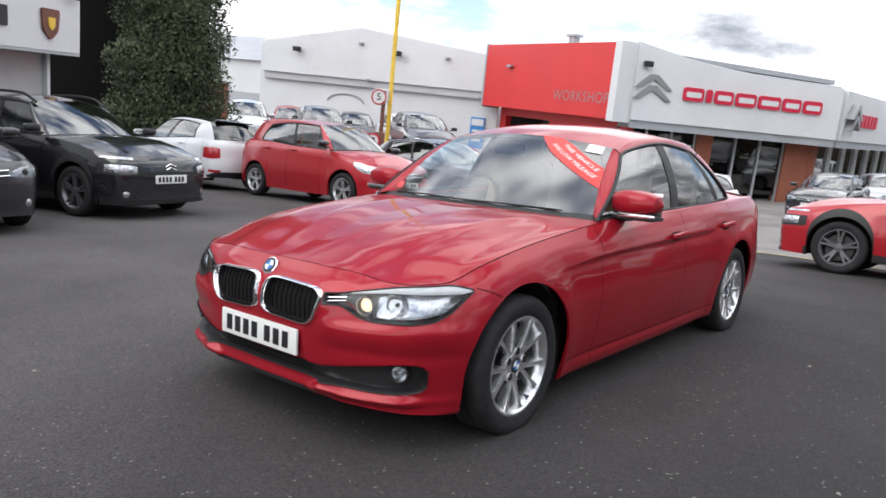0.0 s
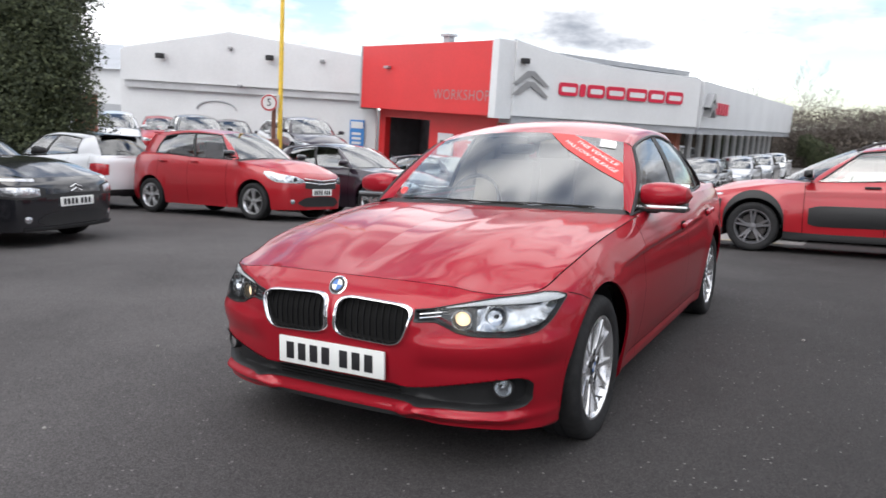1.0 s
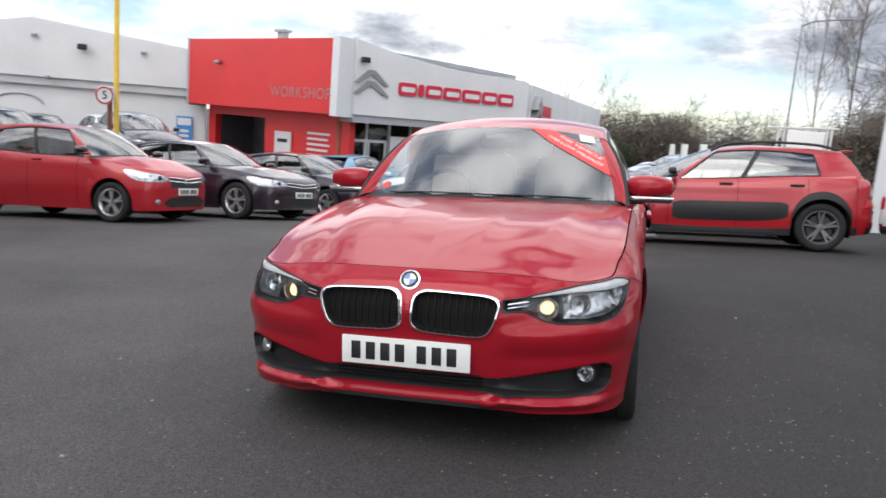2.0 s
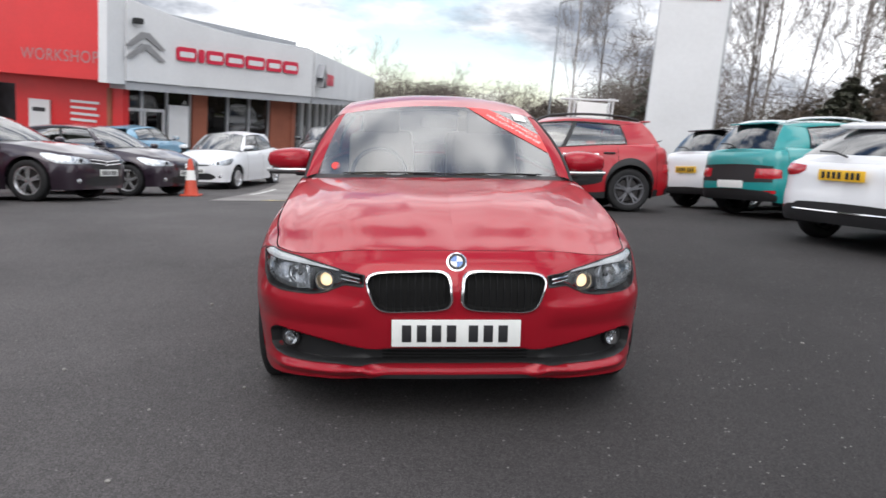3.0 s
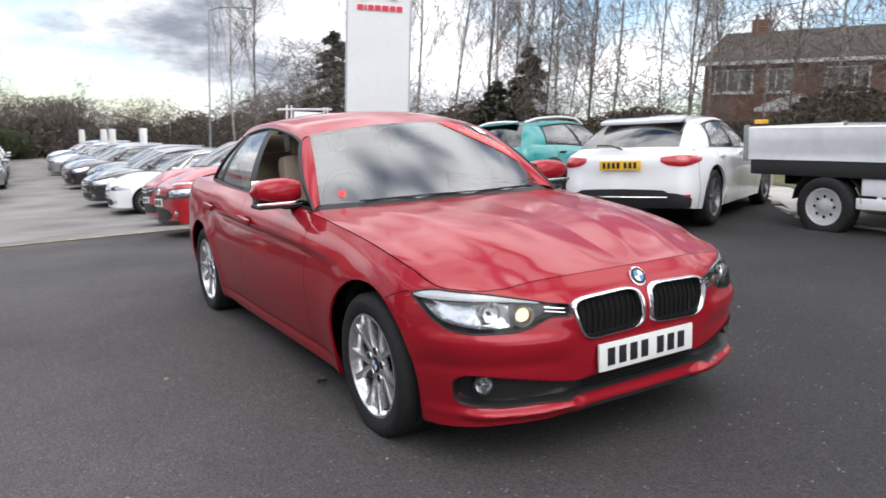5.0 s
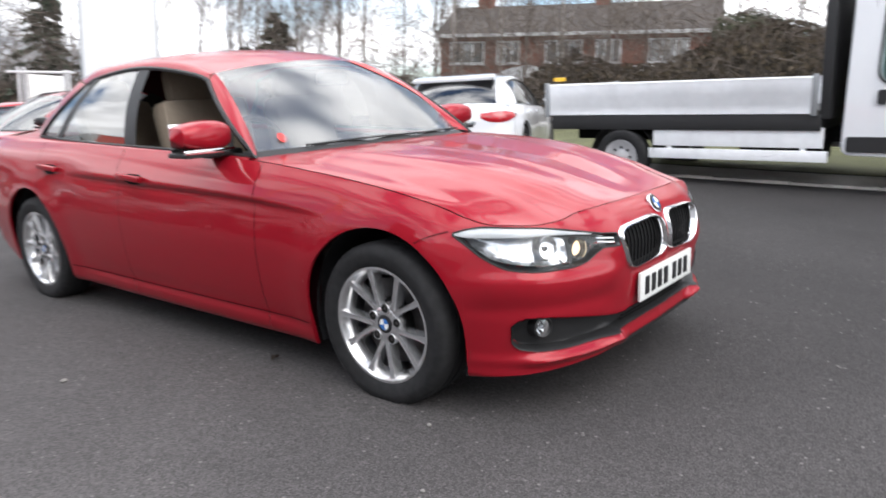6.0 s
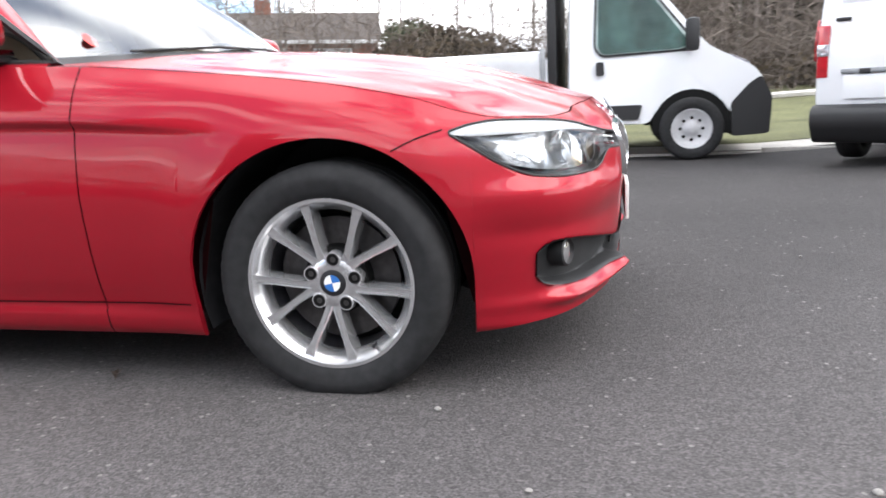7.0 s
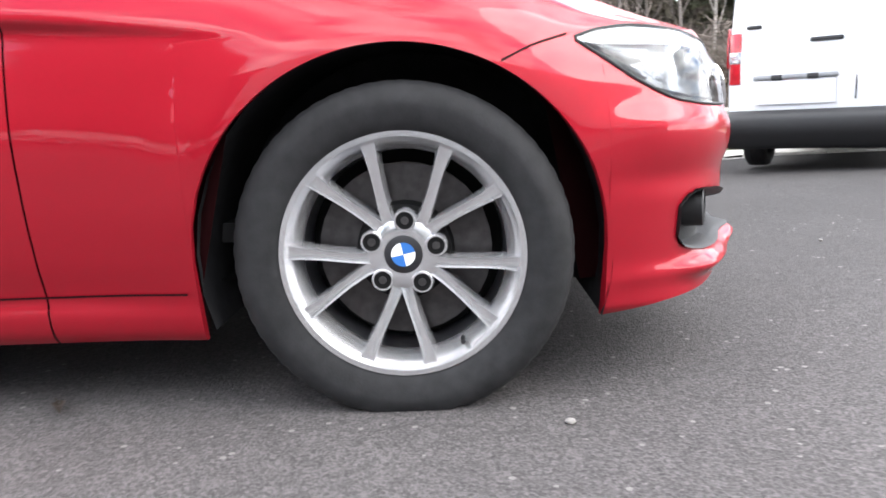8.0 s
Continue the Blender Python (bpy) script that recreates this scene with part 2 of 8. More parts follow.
HEADLINER = shade("headliner_cloth", (0.45, 0.43, 0.40), 0.95, grain=0.08, scale=80)
TRIM = shade("cabin_trim", (0.03, 0.03, 0.032), 0.7, grain=0.15, scale=60)
BEIGE = shade("beige_seat", (0.32, 0.26, 0.20), 0.65, grain=0.06, scale=40, bump=0.1, bump_scale=200)
BADGE_BLUE = shade("badge_blue", (0.02, 0.14, 0.45), 0.3, coat=1.0, grain=0.03)
STICKER_RED = shade("banner_red", (0.72, 0.05, 0.045), 0.5, grain=0.03)
PAPER = shade("white_paper", (0.8, 0.8, 0.78), 0.7, grain=0.02)


# ---- mesh helpers: a shape is (vertices, faces) ----
def link(name, shape, material, parent=None, label="", angle=38, smooth=True):
    """Links a shape as one mesh object, under a thing where parent is given."""
    me = bpy.data.meshes.new(name)
    me.from_pydata([tuple(v) for v in shape[0]], [], [tuple(f) for f in shape[1]])
    me.materials.append(material)
    if smooth:
        me.shade_smooth()
        me.set_sharp_from_angle(angle=radians(angle))
    me.validate()
    ob = new(name, me)
    if parent is not None:
        ob.parent = parent
    if label:
        ob["label"] = label
    return ob


def thing(name, label, category, m=None, group="", kind=""):
    ob = new(name)
    tagged(ob, label, category, group, kind)
    if m is not None:
        ob.matrix_world = m
    return ob


def grid(p, flip=False, close=False):
    p = np.asarray(p, float)
    n, m = p.shape[:2]
    f = []
    for i in range(n - 1):
        for j in range(m if close else m - 1):
            k = (j + 1) % m
            q = (i * m + j, i * m + k, (i + 1) * m + k, (i + 1) * m + j)
            f.append(q[::-1] if flip else q)
    return [tuple(v) for v in p.reshape(-1, 3)], f


def merge(*shapes):
    v, f = [], []
    for a, b in shapes:
        o = len(v)
        v += list(a)
        f += [tuple(i + o for i in q) for q in b]
    return v, f


def mirror(shape):
    return [(-x, y, z) for x, y, z in shape[0]], [tuple(q[::-1]) for q in shape[1]]


def move(shape, m):
    return [tuple(m @ Vector(v)) for v in shape[0]], shape[1]


def of_bm(bm):
    bm.verts.index_update()
    out = [tuple(v.co) for v in bm.verts], [tuple(v.index for v in f.verts) for f in bm.faces]
    bm.free()
    return out


BOXES = {}


def box(sx, sy, sz, bevel=0.0, at=(0, 0, 0), segments=2):
    key = (round(sx, 4), round(sy, 4), round(sz, 4), bevel, segments)
    if key not in BOXES:
        bm = bmesh.new()
        bmesh.ops.create_cube(bm, size=1.0)
        bmesh.ops.scale(bm, vec=(sx, sy, sz), verts=bm.verts)
        if bevel:
            bmesh.ops.bevel(bm, geom=list(bm.edges), offset=bevel, segments=segments, profile=0.6, affect="EDGES")
        BOXES[key] = of_bm(bm)
    v, f = BOXES[key]
    return [(x + at[0], y + at[1], z + at[2]) for x, y, z in v], f


def lathe(profile, n=32, axis="x", caps=False):
    """A profile of (radius, along) turned round an axis."""
    rows = []
    for r, h in profile:
        row = []
        for k in range(n):
            a = 2 * math.pi * k / n
            c, s = r * math.cos(a), r * math.sin(a)
            row.append((h, c, s) if axis == "x" else (c, h, s) if axis == "y" else (c, s, h))
        rows.append(row)
    v, f = grid(rows, close=True)
    if caps:
        f = f + [tuple(range(n))[::-1], tuple(range(len(v) - n, len(v)))]
    return v, f


def tube(points, radius, n=8, caps=True, close=False):
    pts = [Vector(p) for p in points]
    rows, last = [], None
    for i, p in enumerate(pts):
        if close:
            d = pts[(i + 1) % len(pts)] - pts[i - 1]
        else:
            d = pts[min(i + 1, len(pts) - 1)] - pts[max(i - 1, 0)]
        d.normalize()
        side = d.orthogonal().normalized() if last is None else (last - d * last.dot(d)).normalized()
        last = side
        other = d.cross(side)
        r = radius[i] if isinstance(radius, (list, tuple)) else radius
        rows.append([tuple(p + side * (r * math.cos(2 * math.pi * k / n)) + other * (r * math.sin(2 * math.pi * k / n))) for k in range(n)])
    if close:
        rows.append(rows[0])
    v, f = grid(rows, close=True)
    if caps and not close:
        f = f + [tuple(range(n))[::-1], tuple(range(len(v) - n, len(v)))]
    return v, f


def prism(outline, depth, at=(0, 0, 0)):
    """An outline of (x, z) with thickness along y, from 0 to depth."""
    n = len(outline)
    v = [(x + at[0], at[1], z + at[2]) for x, z in outline] + [(x + at[0], at[1] + depth, z + at[2]) for x, z in outline]
    f = [tuple(range(n)), tuple(range(2 * n - 1, n - 1, -1))]
    f += [(i, i + n, (i + 1) % n + n, (i + 1) % n) for i in range(n)]
    return v, f


def curve(points, n):
    """n points along a smooth line through the given ones."""
    p = np.asarray(points, float)
    d = np.r_[0, np.cumsum(np.linalg.norm(np.diff(p, axis=0), axis=1))]
    t = np.linspace(0, d[-1], n)
    return np.stack([smooth_table(d, p[:, k], t) for k in range(p.shape[1])], axis=1)


def smooth_table(xs, ys, at):
    """A smooth curve without overshoot through a table, read at given places."""
    xs, ys, at = np.asarray(xs, float), np.asarray(ys, float), np.asarray(at, float)
    h, dl = np.diff(xs), np.diff(ys) / np.diff(xs)
    m = np.zeros_like(ys)
    for i in range(1, len(xs) - 1):
        if dl[i - 1] * dl[i] > 0:
            w1, w2 = 2 * h[i] + h[i - 1], h[i] + 2 * h[i - 1]
            m[i] = (w1 + w2) / (w1 / dl[i - 1] + w2 / dl[i])
    m[0], m[-1] = dl[0], dl[-1]
    k = np.clip(np.searchsorted(xs, at, side="right") - 1, 0, len(xs) - 2)
    u = np.clip((at - xs[k]) / h[k], 0, 1)
    a, b = 2 * u**3 - 3 * u**2 + 1, u**3 - 2 * u**2 + u
    c, d = -2 * u**3 + 3 * u**2, u**3 - u**2
    return a * ys[k] + b * h[k] * m[k] + c * ys[k + 1] + d * h[k] * m[k + 1]


def table(pairs, at):
    return smooth_table([p[0] for p in pairs], [p[1] for p in pairs], at)


def step(a, b, x):
    u = np.clip((np.asarray(x, float) - a) / (b - a), 0, 1)
    return u * u * (3 - 2 * u)


def writing(text, size, spread=1.0):
    """Flat letters as a shape in the x, y plane, centred."""
    cu = bpy.data.curves.new("letters", "FONT")
    cu.body, cu.size, cu.align_x, cu.align_y, cu.space_character = text, size, "CENTER", "CENTER", spread
    ob = bpy.data.objects.new("letters", cu)
    me = ob.to_mesh()
    out = [tuple(v.co) for v in me.vertices], [tuple(p.vertices) for p in me.polygons]
    ob.to_mesh_clear()
    bpy.data.objects.remove(ob)
    bpy.data.curves.remove(cu)
    return out


# ---- the lie of the land ----
def drop(y):
    u = min(max((y - 4) / 13, 0), 1)
    return -0.6 * u * u * (3 - 2 * u)


def height(x, y):
    """The ground's height in the upright world."""
    ease = lambda u: 40 * math.tanh(u / 40)
    rise = lambda u: (lambda v: v * v * (3 - 2 * v))(min(max(u, 0.0), 1.0))
    return 0.014 + UP.x * ease(x) + UP.y * ease(y) + drop(y) + 1.1 * rise((-x - 9.9) / 1.6) * rise((y - 8.0) / 1.6) * rise((34 - y) / 12) - rise((x - 2.5) / 3.0) * (0.045 + 0.08 * rise((3.5 - y) / 5.0) - 0.06 * rise((-2.2 - y) / 1.5))


def stand(x, y, heading, lift=0.0):
    """The pose of a thing that stands on the sloping yard; heading 0 faces -y, 90 faces +x."""
    e = 0.5
    nrm = Vector((-(height(x + e, y) - height(x - e, y)) / (2 * e), -(height(x, y + e) - height(x, y - e)) / (2 * e), 1)).normalized()
    tilt = Vector((0, 0, 1)).rotation_difference(nrm).to_matrix().to_4x4()
    return Matrix.Translation((x, y, height(x, y) + lift)) @ tilt @ pose(0, 0, 0, 0, 0, heading)


def upright(x, y, turn=0.0, lift=0.0):
    return Matrix.Translation((x, y, height(x, y) + lift)) @ pose(0, 0, 0, 0, 0, turn)


# ---- cars ----
PLAIN = [(0.15, 0.085), (0.19, 0.050), (0.235, 0.042), (0.34, 0.026), (0.46, 0.008), (0.58, 0.0), (0.68, 0.005), (0.76, 0.013), (0.82, 0.026), (0.88, 0.047), (0.94, 0.085)]
class Shell:
    """The wall of a car's body: a plan line from the nose's middle to the tail's middle, and upright profiles."""

    def __init__(self, sp):
        self.sp = sp
        hw, fo, end = sp["hw"], sp["fo"], sp["wb"] + sp["ro"]
        bl = sp.get("blunt", 0.0)
        front = [(0, 0), (0.33, 0.010), (0.61, 0.070 * (1 - bl)), (0.805, 0.165 * (1 - bl)), (0.912, 0.310 - 0.09 * bl), (0.970, 0.530)]
        pts = [(hw * a, -fo + b * fo / 0.755) for a, b in front]
        pts += [(hw * 0.987, 0.27 * sp["wb"] / 2.81), (hw * 0.997, 0.36 * sp["wb"]), (hw, 0.64 * sp["wb"]), (hw * 0.993, 0.9 * sp["wb"])]
        tb = sp.get("tail_blunt", 0.0)
        rear = [(0.965, 0.62 - 0.2 * tb), (0.89, 0.28 - 0.13 * tb), (0.68, 0.085 - 0.05 * tb), (0.33, 0.015), (0, 0)]
        pts += [(hw * a, end - b * sp["ro"] / 1.035) for a, b in rear]
        p = curve(pts, 500)
        self.p = p
        d = np.r_[0, np.cumsum(np.linalg.norm(np.diff(p, axis=0), axis=1))]
        self.s = d / d[-1]
        t = np.gradient(p, axis=0)
        t /= np.linalg.norm(t, axis=1)[:, None]
        self.n = np.stack([-t[:, 1] * -1, -t[:, 0]], axis=1)
        i = int(np.argmax(p[:, 0]))
        self.ix, self.sx = p[: i + 1, 0], self.s[: i + 1]
        self.jx, self.tx = p[i:, 0][::-1], self.s[i:][::-1]

    def at_x(self, x):
        return float(np.interp(x, self.ix, self.sx))

    def at_rear_x(self, x):
        return float(np.interp(x, self.jx, self.tx))

    def at_y(self, y):
        return float(np.interp(y, self.p[:, 1], self.s))

    def y_of(self, s):
        return np.interp(np.abs(s), self.s, self.p[:, 1])

    def top(self, y):
        return table(self.sp["shoulder"], y)

    def bottom(self, y):
        """The lower edge: sill, or wheel arch."""
        sp = self.sp
        y = np.asarray(y, float)
        z = table(sp["sill"], y)
        for ya in (0.0, sp["wb"]):
            u = sp["arch"] ** 2 - (y - ya) ** 2
            z = np.where(u > 0, np.maximum(z, sp["arch_z"] + np.sqrt(np.maximum(u, 0))), z)
        return z

    def inset(self, s, z):
        sp = self.sp
        y = self.y_of(s)
        f = z * 0.94 / self.top(y)
        a, b, c = table(sp["front"], f), table(sp["side"], f), table(sp["rear"], f)
        plain = table(sp.get("plain", PLAIN), f)
        k = step(0.18, 0.70, y) * (1 - step(sp["wb"] - 0.85, sp["wb"] - 0.40, y))
        b = b * k + plain * (1 - k)
        wf = 1 - step(-0.80 * sp["fo"], -0.15 * sp["fo"], y)
        wr = step(sp["wb"] + 0.35 * sp["ro"], sp["wb"] + 0.85 * sp["ro"], y)
        flare = 0.0
        for ya in (0.0, sp["wb"]):
            r = np.sqrt((y - ya) ** 2 + (z - sp["arch_z"]) ** 2)
            flare = flare + sp.get("flare", 0.012) * np.exp(-(((r - sp["arch"]) / 0.10) ** 2))
        return a * wf + c * wr + b * (1 - wf - wr) - flare * (1 - wr) * (1 - wf)

    def at(self, s, z, out=0.0, raw=False):
        """The place at s (minus: the other side) and height z, so far out from the skin; raw: the skin with its pockets closed."""
        s, z = np.broadcast_arrays(np.asarray(s, float), np.asarray(z, float))
        q = np.abs(s)
        o = out - self.inset(q, z)
        if "sculpt" in self.sp:
            o = o + self.sp["sculpt"](self, q, z)
            if not raw:
                o = o - self.sp["pockets"](self, q, z)
        x = np.interp(q, self.s, self.p[:, 0]) + np.interp(q, self.s, self.n[:, 0]) * o
        y = np.interp(q, self.s, self.p[:, 1]) + np.interp(q, self.s, self.n[:, 1]) * o
        return np.stack([np.maximum(x, 0) * np.where(s < 0, -1, 1), y, z], axis=-1)

    def columns(self, y0, y1, n):
        """Places along the side with an edge at each end of a wheel arch."""
        ys = list(np.linspace(y0, y1, n))
        ra = self.sp["arch"]
        for ya in (0.0, self.sp["wb"]):
            for k in range(19):
                ys.append(ya - ra * math.cos(math.pi * k / 18) * 0.9999)
            ys += [ya - ra * 1.0005, ya + ra * 1.0005]
        return np.array(sorted(v for v in ys if y0 <= v <= y1))

    def panel(self, ss, rows, lo=None, hi=None, out=0.0, lip=0.03, share=0.5):
        """A patch of the skin between the lower edge and the shoulder, its lower edge turned in."""
        y = self.y_of(ss)
        zb = self.bottom(y) if lo is None else np.broadcast_to(lo, y.shape)
        zt = self.top(y) if hi is None else np.broadcast_to(hi, y.shape)
        p = [self.at(ss, zb, -lip)] if lip else []
        # rows above the wheel arch run level, so that the arch bends only those below it
        zm = zb + (zt - zb) * 0.5
        if lo is None and hi is None:
            zm = np.minimum(self.sp["arch_z"] + self.sp["arch"] + 0.012, zt - 0.02)
        low = int(rows * share)
        for k in range(low):
            p.append(self.at(ss, zb + (zm - zb) * k / low, out))
        for k in range(rows - low):
            p.append(self.at(ss, zm + (zt - zm) * k / (rows - low - 1), out))
        return grid(np.array(p))

    def strip(self, keys, n, m, out=0.003, bulge=0.0, raw=False):
        """A patch on the skin; keys: (s, lower z, upper z) along it."""
        s = [k[0] for k in keys]
        ss = np.linspace(s[0], s[-1], n)
        lo, hi = smooth_table(s, [k[1] for k in keys], ss), smooth_table(s, [k[2] for k in keys], ss)
        p = []
        for k in range(m):
            f = k / (m - 1)
            b = out + bulge * 4 * f * (1 - f) * np.sin(np.pi * np.linspace(0, 1, n)) ** 0.5
            p.append(self.at(ss, lo + (hi - lo) * f, b, raw))
        return grid(np.array(p))

    def rim(self, keys, n, radius, out=0.004, raw=False):
        """A bead along the outline of such a patch."""
        s = [k[0] for k in keys]
        ss = np.linspace(s[0], s[-1], n)
        lo, hi = smooth_table(s, [k[1] for k in keys], ss), smooth_table(s, [k[2] for k in keys], ss)
        p = np.concatenate([self.at(ss, lo, out, raw), self.at(ss[::-1], hi[::-1], out, raw)])
        return tube(p, radius, 6, close=True)


def both(shape):
    return shape, mirror(shape)


def pair(name, shape, material, parent, label=""):
    return [link(name, sh, material, parent, label) for sh in both(shape)]


def loft(a, b, m, bulge=0.0, up=(0, 0, 1)):
    """A patch between two lines of points, pushed out in its middle."""
    a, b = np.asarray(a, float), np.asarray(b, float)
    u = np.asarray(up, float)
    return np.array([a + (b - a) * f + u * (bulge * 4 * f * (1 - f)) for f in np.linspace(0, 1, m)])


def coons(c0, c1, d0, d1):
    """A patch from four edge lines: c0, c1 along (n points), d0, d1 across (m points)."""
    n, m = len(c0), len(d0)
    u, v = np.linspace(0, 1, n)[None, :, None], np.linspace(0, 1, m)[:, None, None]
    c0, c1, d0, d1 = (np.asarray(k, float) for k in (c0, c1, d0, d1))
    s = (1 - v) * c0[None] + v * c1[None] + (1 - u) * d0[:, None] + u * d1[:, None]
    return s - ((1 - u) * (1 - v) * c0[0] + u * (1 - v) * c0[-1] + (1 - u) * v * c1[0] + u * v * c1[-1])


def wheel_parts(parent, x, y, z, r, width, rim_r, material, style, side, squat=0.0):
    """One wheel under its own parent: tyre, rim, spokes, hub, disc; squat: how far the load presses the tyre flat."""
    z -= squat
    wheel = new("wheel")
    wheel.parent = parent
    wheel.matrix_local = Matrix.Translation((x, y, z)) @ (pose(0, 0, 0, 0, 0, 0) if side > 0 else pose(0, 0, 0, 0, 0, 180))
    h = width / 2
    tyre = [(rim_r - 0.004, -h * 0.8), (rim_r + 0.02, -h * 0.98), (r - 0.035, -h), (r - 0.012, -h * 0.9), (r - 0.001, -h * 0.72), (r, -h * 0.25), (r - 0.004, -h * 0.24), (r - 0.004, -h * 0.18), (r, -h * 0.17),
            (r, h * 0.17), (r - 0.004, h * 0.18), (r - 0.004, h * 0.24), (r, h * 0.25), (r - 0.001, h * 0.72), (r - 0.012, h * 0.9), (r - 0.035, h), (rim_r + 0.045, h * 1.0), (rim_r + 0.02, h * 0.96), (rim_r + 0.006, h * 0.9), (rim_r - 0.006, h * 0.80)]
    fine = style in ("v10",)
    ring = lathe(tyre, 180 if fine else 32)
    if squat:
        lo = -(r - squat)
        soft = lambda p: (p[0] * (1 + 0.07 * max(0.0, (-p[2] - 0.2) / (r - 0.2)) ** 3), p[1], lo + max(0.0, p[2] - lo) if p[2] < -0.22 else p[2])
        def block(p):
            q = math.hypot(p[1], p[2])
            if q > r - 0.02 and abs(p[0]) > h * 0.6 and int(round(math.atan2(p[2], p[1]) * 90 / math.pi)) % 3 == 0:
                k = (q - 0.0014) / q
                return (p[0] * 0.985, p[1] * k, p[2] * k)
            return p
        ring = ([soft(block(p)) for p in ring[0]], ring[1])
    link("tyre", ring, RUBBER, wheel)
    barrel = [(rim_r - 0.004, h * 0.84), (rim_r + 0.002, h * 0.90), (rim_r - 0.008, h * 0.90), (rim_r - 0.016, h * 0.78), (rim_r - 0.03, h * 0.62), (rim_r - 0.036, -h * 0.6), (rim_r - 0.01, -h * 0.9)]
    link("rim", lathe(barrel[:5] + [(rim_r - 0.032, h * 0.28)], 72 if fine else 32), material, wheel)
    # the fine wheel's deeper barrel is coloured dark for the shade inside it
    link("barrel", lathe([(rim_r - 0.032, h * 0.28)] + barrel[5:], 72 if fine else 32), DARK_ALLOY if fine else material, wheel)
    disc = lathe([(0.02, h * 0.05), (rim_r * 0.74, h * 0.05), (rim_r * 0.74, -h * 0.1)], 32)
    link("brake_disc", disc, STEEL, wheel)
    # near-black hub and back discs paint the shade behind the spokes
    if fine:
        link("brake_hub", lathe([(0.001, h * 0.42), (rim_r * 0.40, h * 0.40), (rim_r * 0.42, h * 0.06)], 32), GAP, wheel)
    link("wheel_back", lathe([(0.001, -h * 0.5), (rim_r - 0.03, -h * 0.5)], 24), GAP, wheel)
    ro = rim_r - 0.010
    if style == "v10":
        for k in range(5):
            b = radians(85 + 72 * k)
            for sg in (-1, 1):
                a0, a1 = b + sg * radians(30), b + sg * radians(19.5)
                rows = []
                for q in np.linspace(0, 1, 9):
                    rad = 0.050 + (ro - 0.048) * q
                    a = a0 + (a1 - a0) * (1 - (1 - q) ** 2)
                    w = 0.0100 + 0.004 * (1 - q) ** 3 + 0.0075 * q**4
                    dep = h * (0.62 + 0.20 * q)
                    cy, cz, ty, tz = math.cos(a), math.sin(a), -math.sin(a), math.cos(a)
                    row = []
                    for tt, dd in ((-1.15, -0.045), (-1.0, -0.006), (-0.80, 0.001), (0.0, -0.0015), (0.80, 0.001), (1.0, -0.006), (1.15, -0.045)):
                        row.append((dep + dd, rad * cy + w * tt * ty, rad * cz + w * tt * tz))
                    rows.append(row)
                link("spoke", grid(rows), material, wheel)
            # recess and bolt
            cy, cz = 0.063 * math.cos(b), 0.063 * math.sin(b)
            link("wheel_bolt", move(lathe([(0.0005, h * 0.685), (0.007, h * 0.685), (0.008, h * 0.66)], 12), Matrix.Translation((0, cy, cz))), STEEL, wheel)
            link("bolt_recess", move(lathe([(0.0165, h * 0.690), (0.0160, h * 0.675), (0.0005, h * 0.670)], 20), Matrix.Translation((0, cy, cz))), GAP, wheel)
            link("bolt_boss", move(lathe([(0.0165, h * 0.692), (0.0195, h * 0.692), (0.0215, h * 0.66), (0.0225, h * 0.40)], 20), Matrix.Translation((0, cy, cz))), material, wheel)
        link("hub", lathe([(0.036, h * 0.66), (0.045, h * 0.665), (0.064, h * 0.645), (0.072, h * 0.57), (0.074, h * 0.3)], 48), material, wheel)
        cap = link("hub_cap", lathe([(0.0005, h * 0.70), (0.030, h * 0.695), (0.0355, h * 0.675), (0.036, h * 0.62)], 32), INK, wheel)
        for k in range(2):
            fan = [(h * 0.712, 0, 0)] + [(h * 0.712, 0.0225 * math.cos(a), 0.0225 * math.sin(a)) for a in np.linspace(k * math.pi + 0.2, k * math.pi + 0.2 + math.pi / 2, 9)]
            fan2 = [(h * 0.712, 0, 0)] + [(h * 0.712, 0.0225 * math.cos(a), 0.0225 * math.sin(a)) for a in np.linspace(k * math.pi + 0.2 + math.pi / 2, k * math.pi + 0.2 + math.pi, 9)]
            tri = [(0, i, i + 1) for i in range(1, 9)]
            link("cap_quarter", (fan, tri), BADGE_BLUE, cap)
            link("cap_quarter", (fan2, tri), PAPER, cap)
        link("valve", move(tube([(0, 0, 0), (0.03, 0, 0)], 0.005, 8), Matrix.Translation((h * 0.55, 0.197 * math.cos(radians(-58)), 0.197 * math.sin(radians(-58))))), INK, wheel)
    elif style == "steel":
        link("wheel_trim", lathe([(0.0005, h * 0.72), (rim_r * 0.25, h * 0.74), (rim_r * 0.34, h * 0.62), (rim_r * 0.62, h * 0.56), (rim_r * 0.76, h * 0.70), (rim_r * 0.97, h * 0.80)], 32), material, wheel)
        for k in range(8):
            a = 2 * math.pi * k / 8
            link("trim_hole", move(lathe([(0.0005, h * 0.66), (0.018, h * 0.655)], 10), Matrix.Translation((0.003, rim_r * 0.55 * math.cos(a), rim_r * 0.55 * math.sin(a)))), GAP, wheel)
    else:
        n = {"five": 5, "seven": 7, "twin": 5}[style]
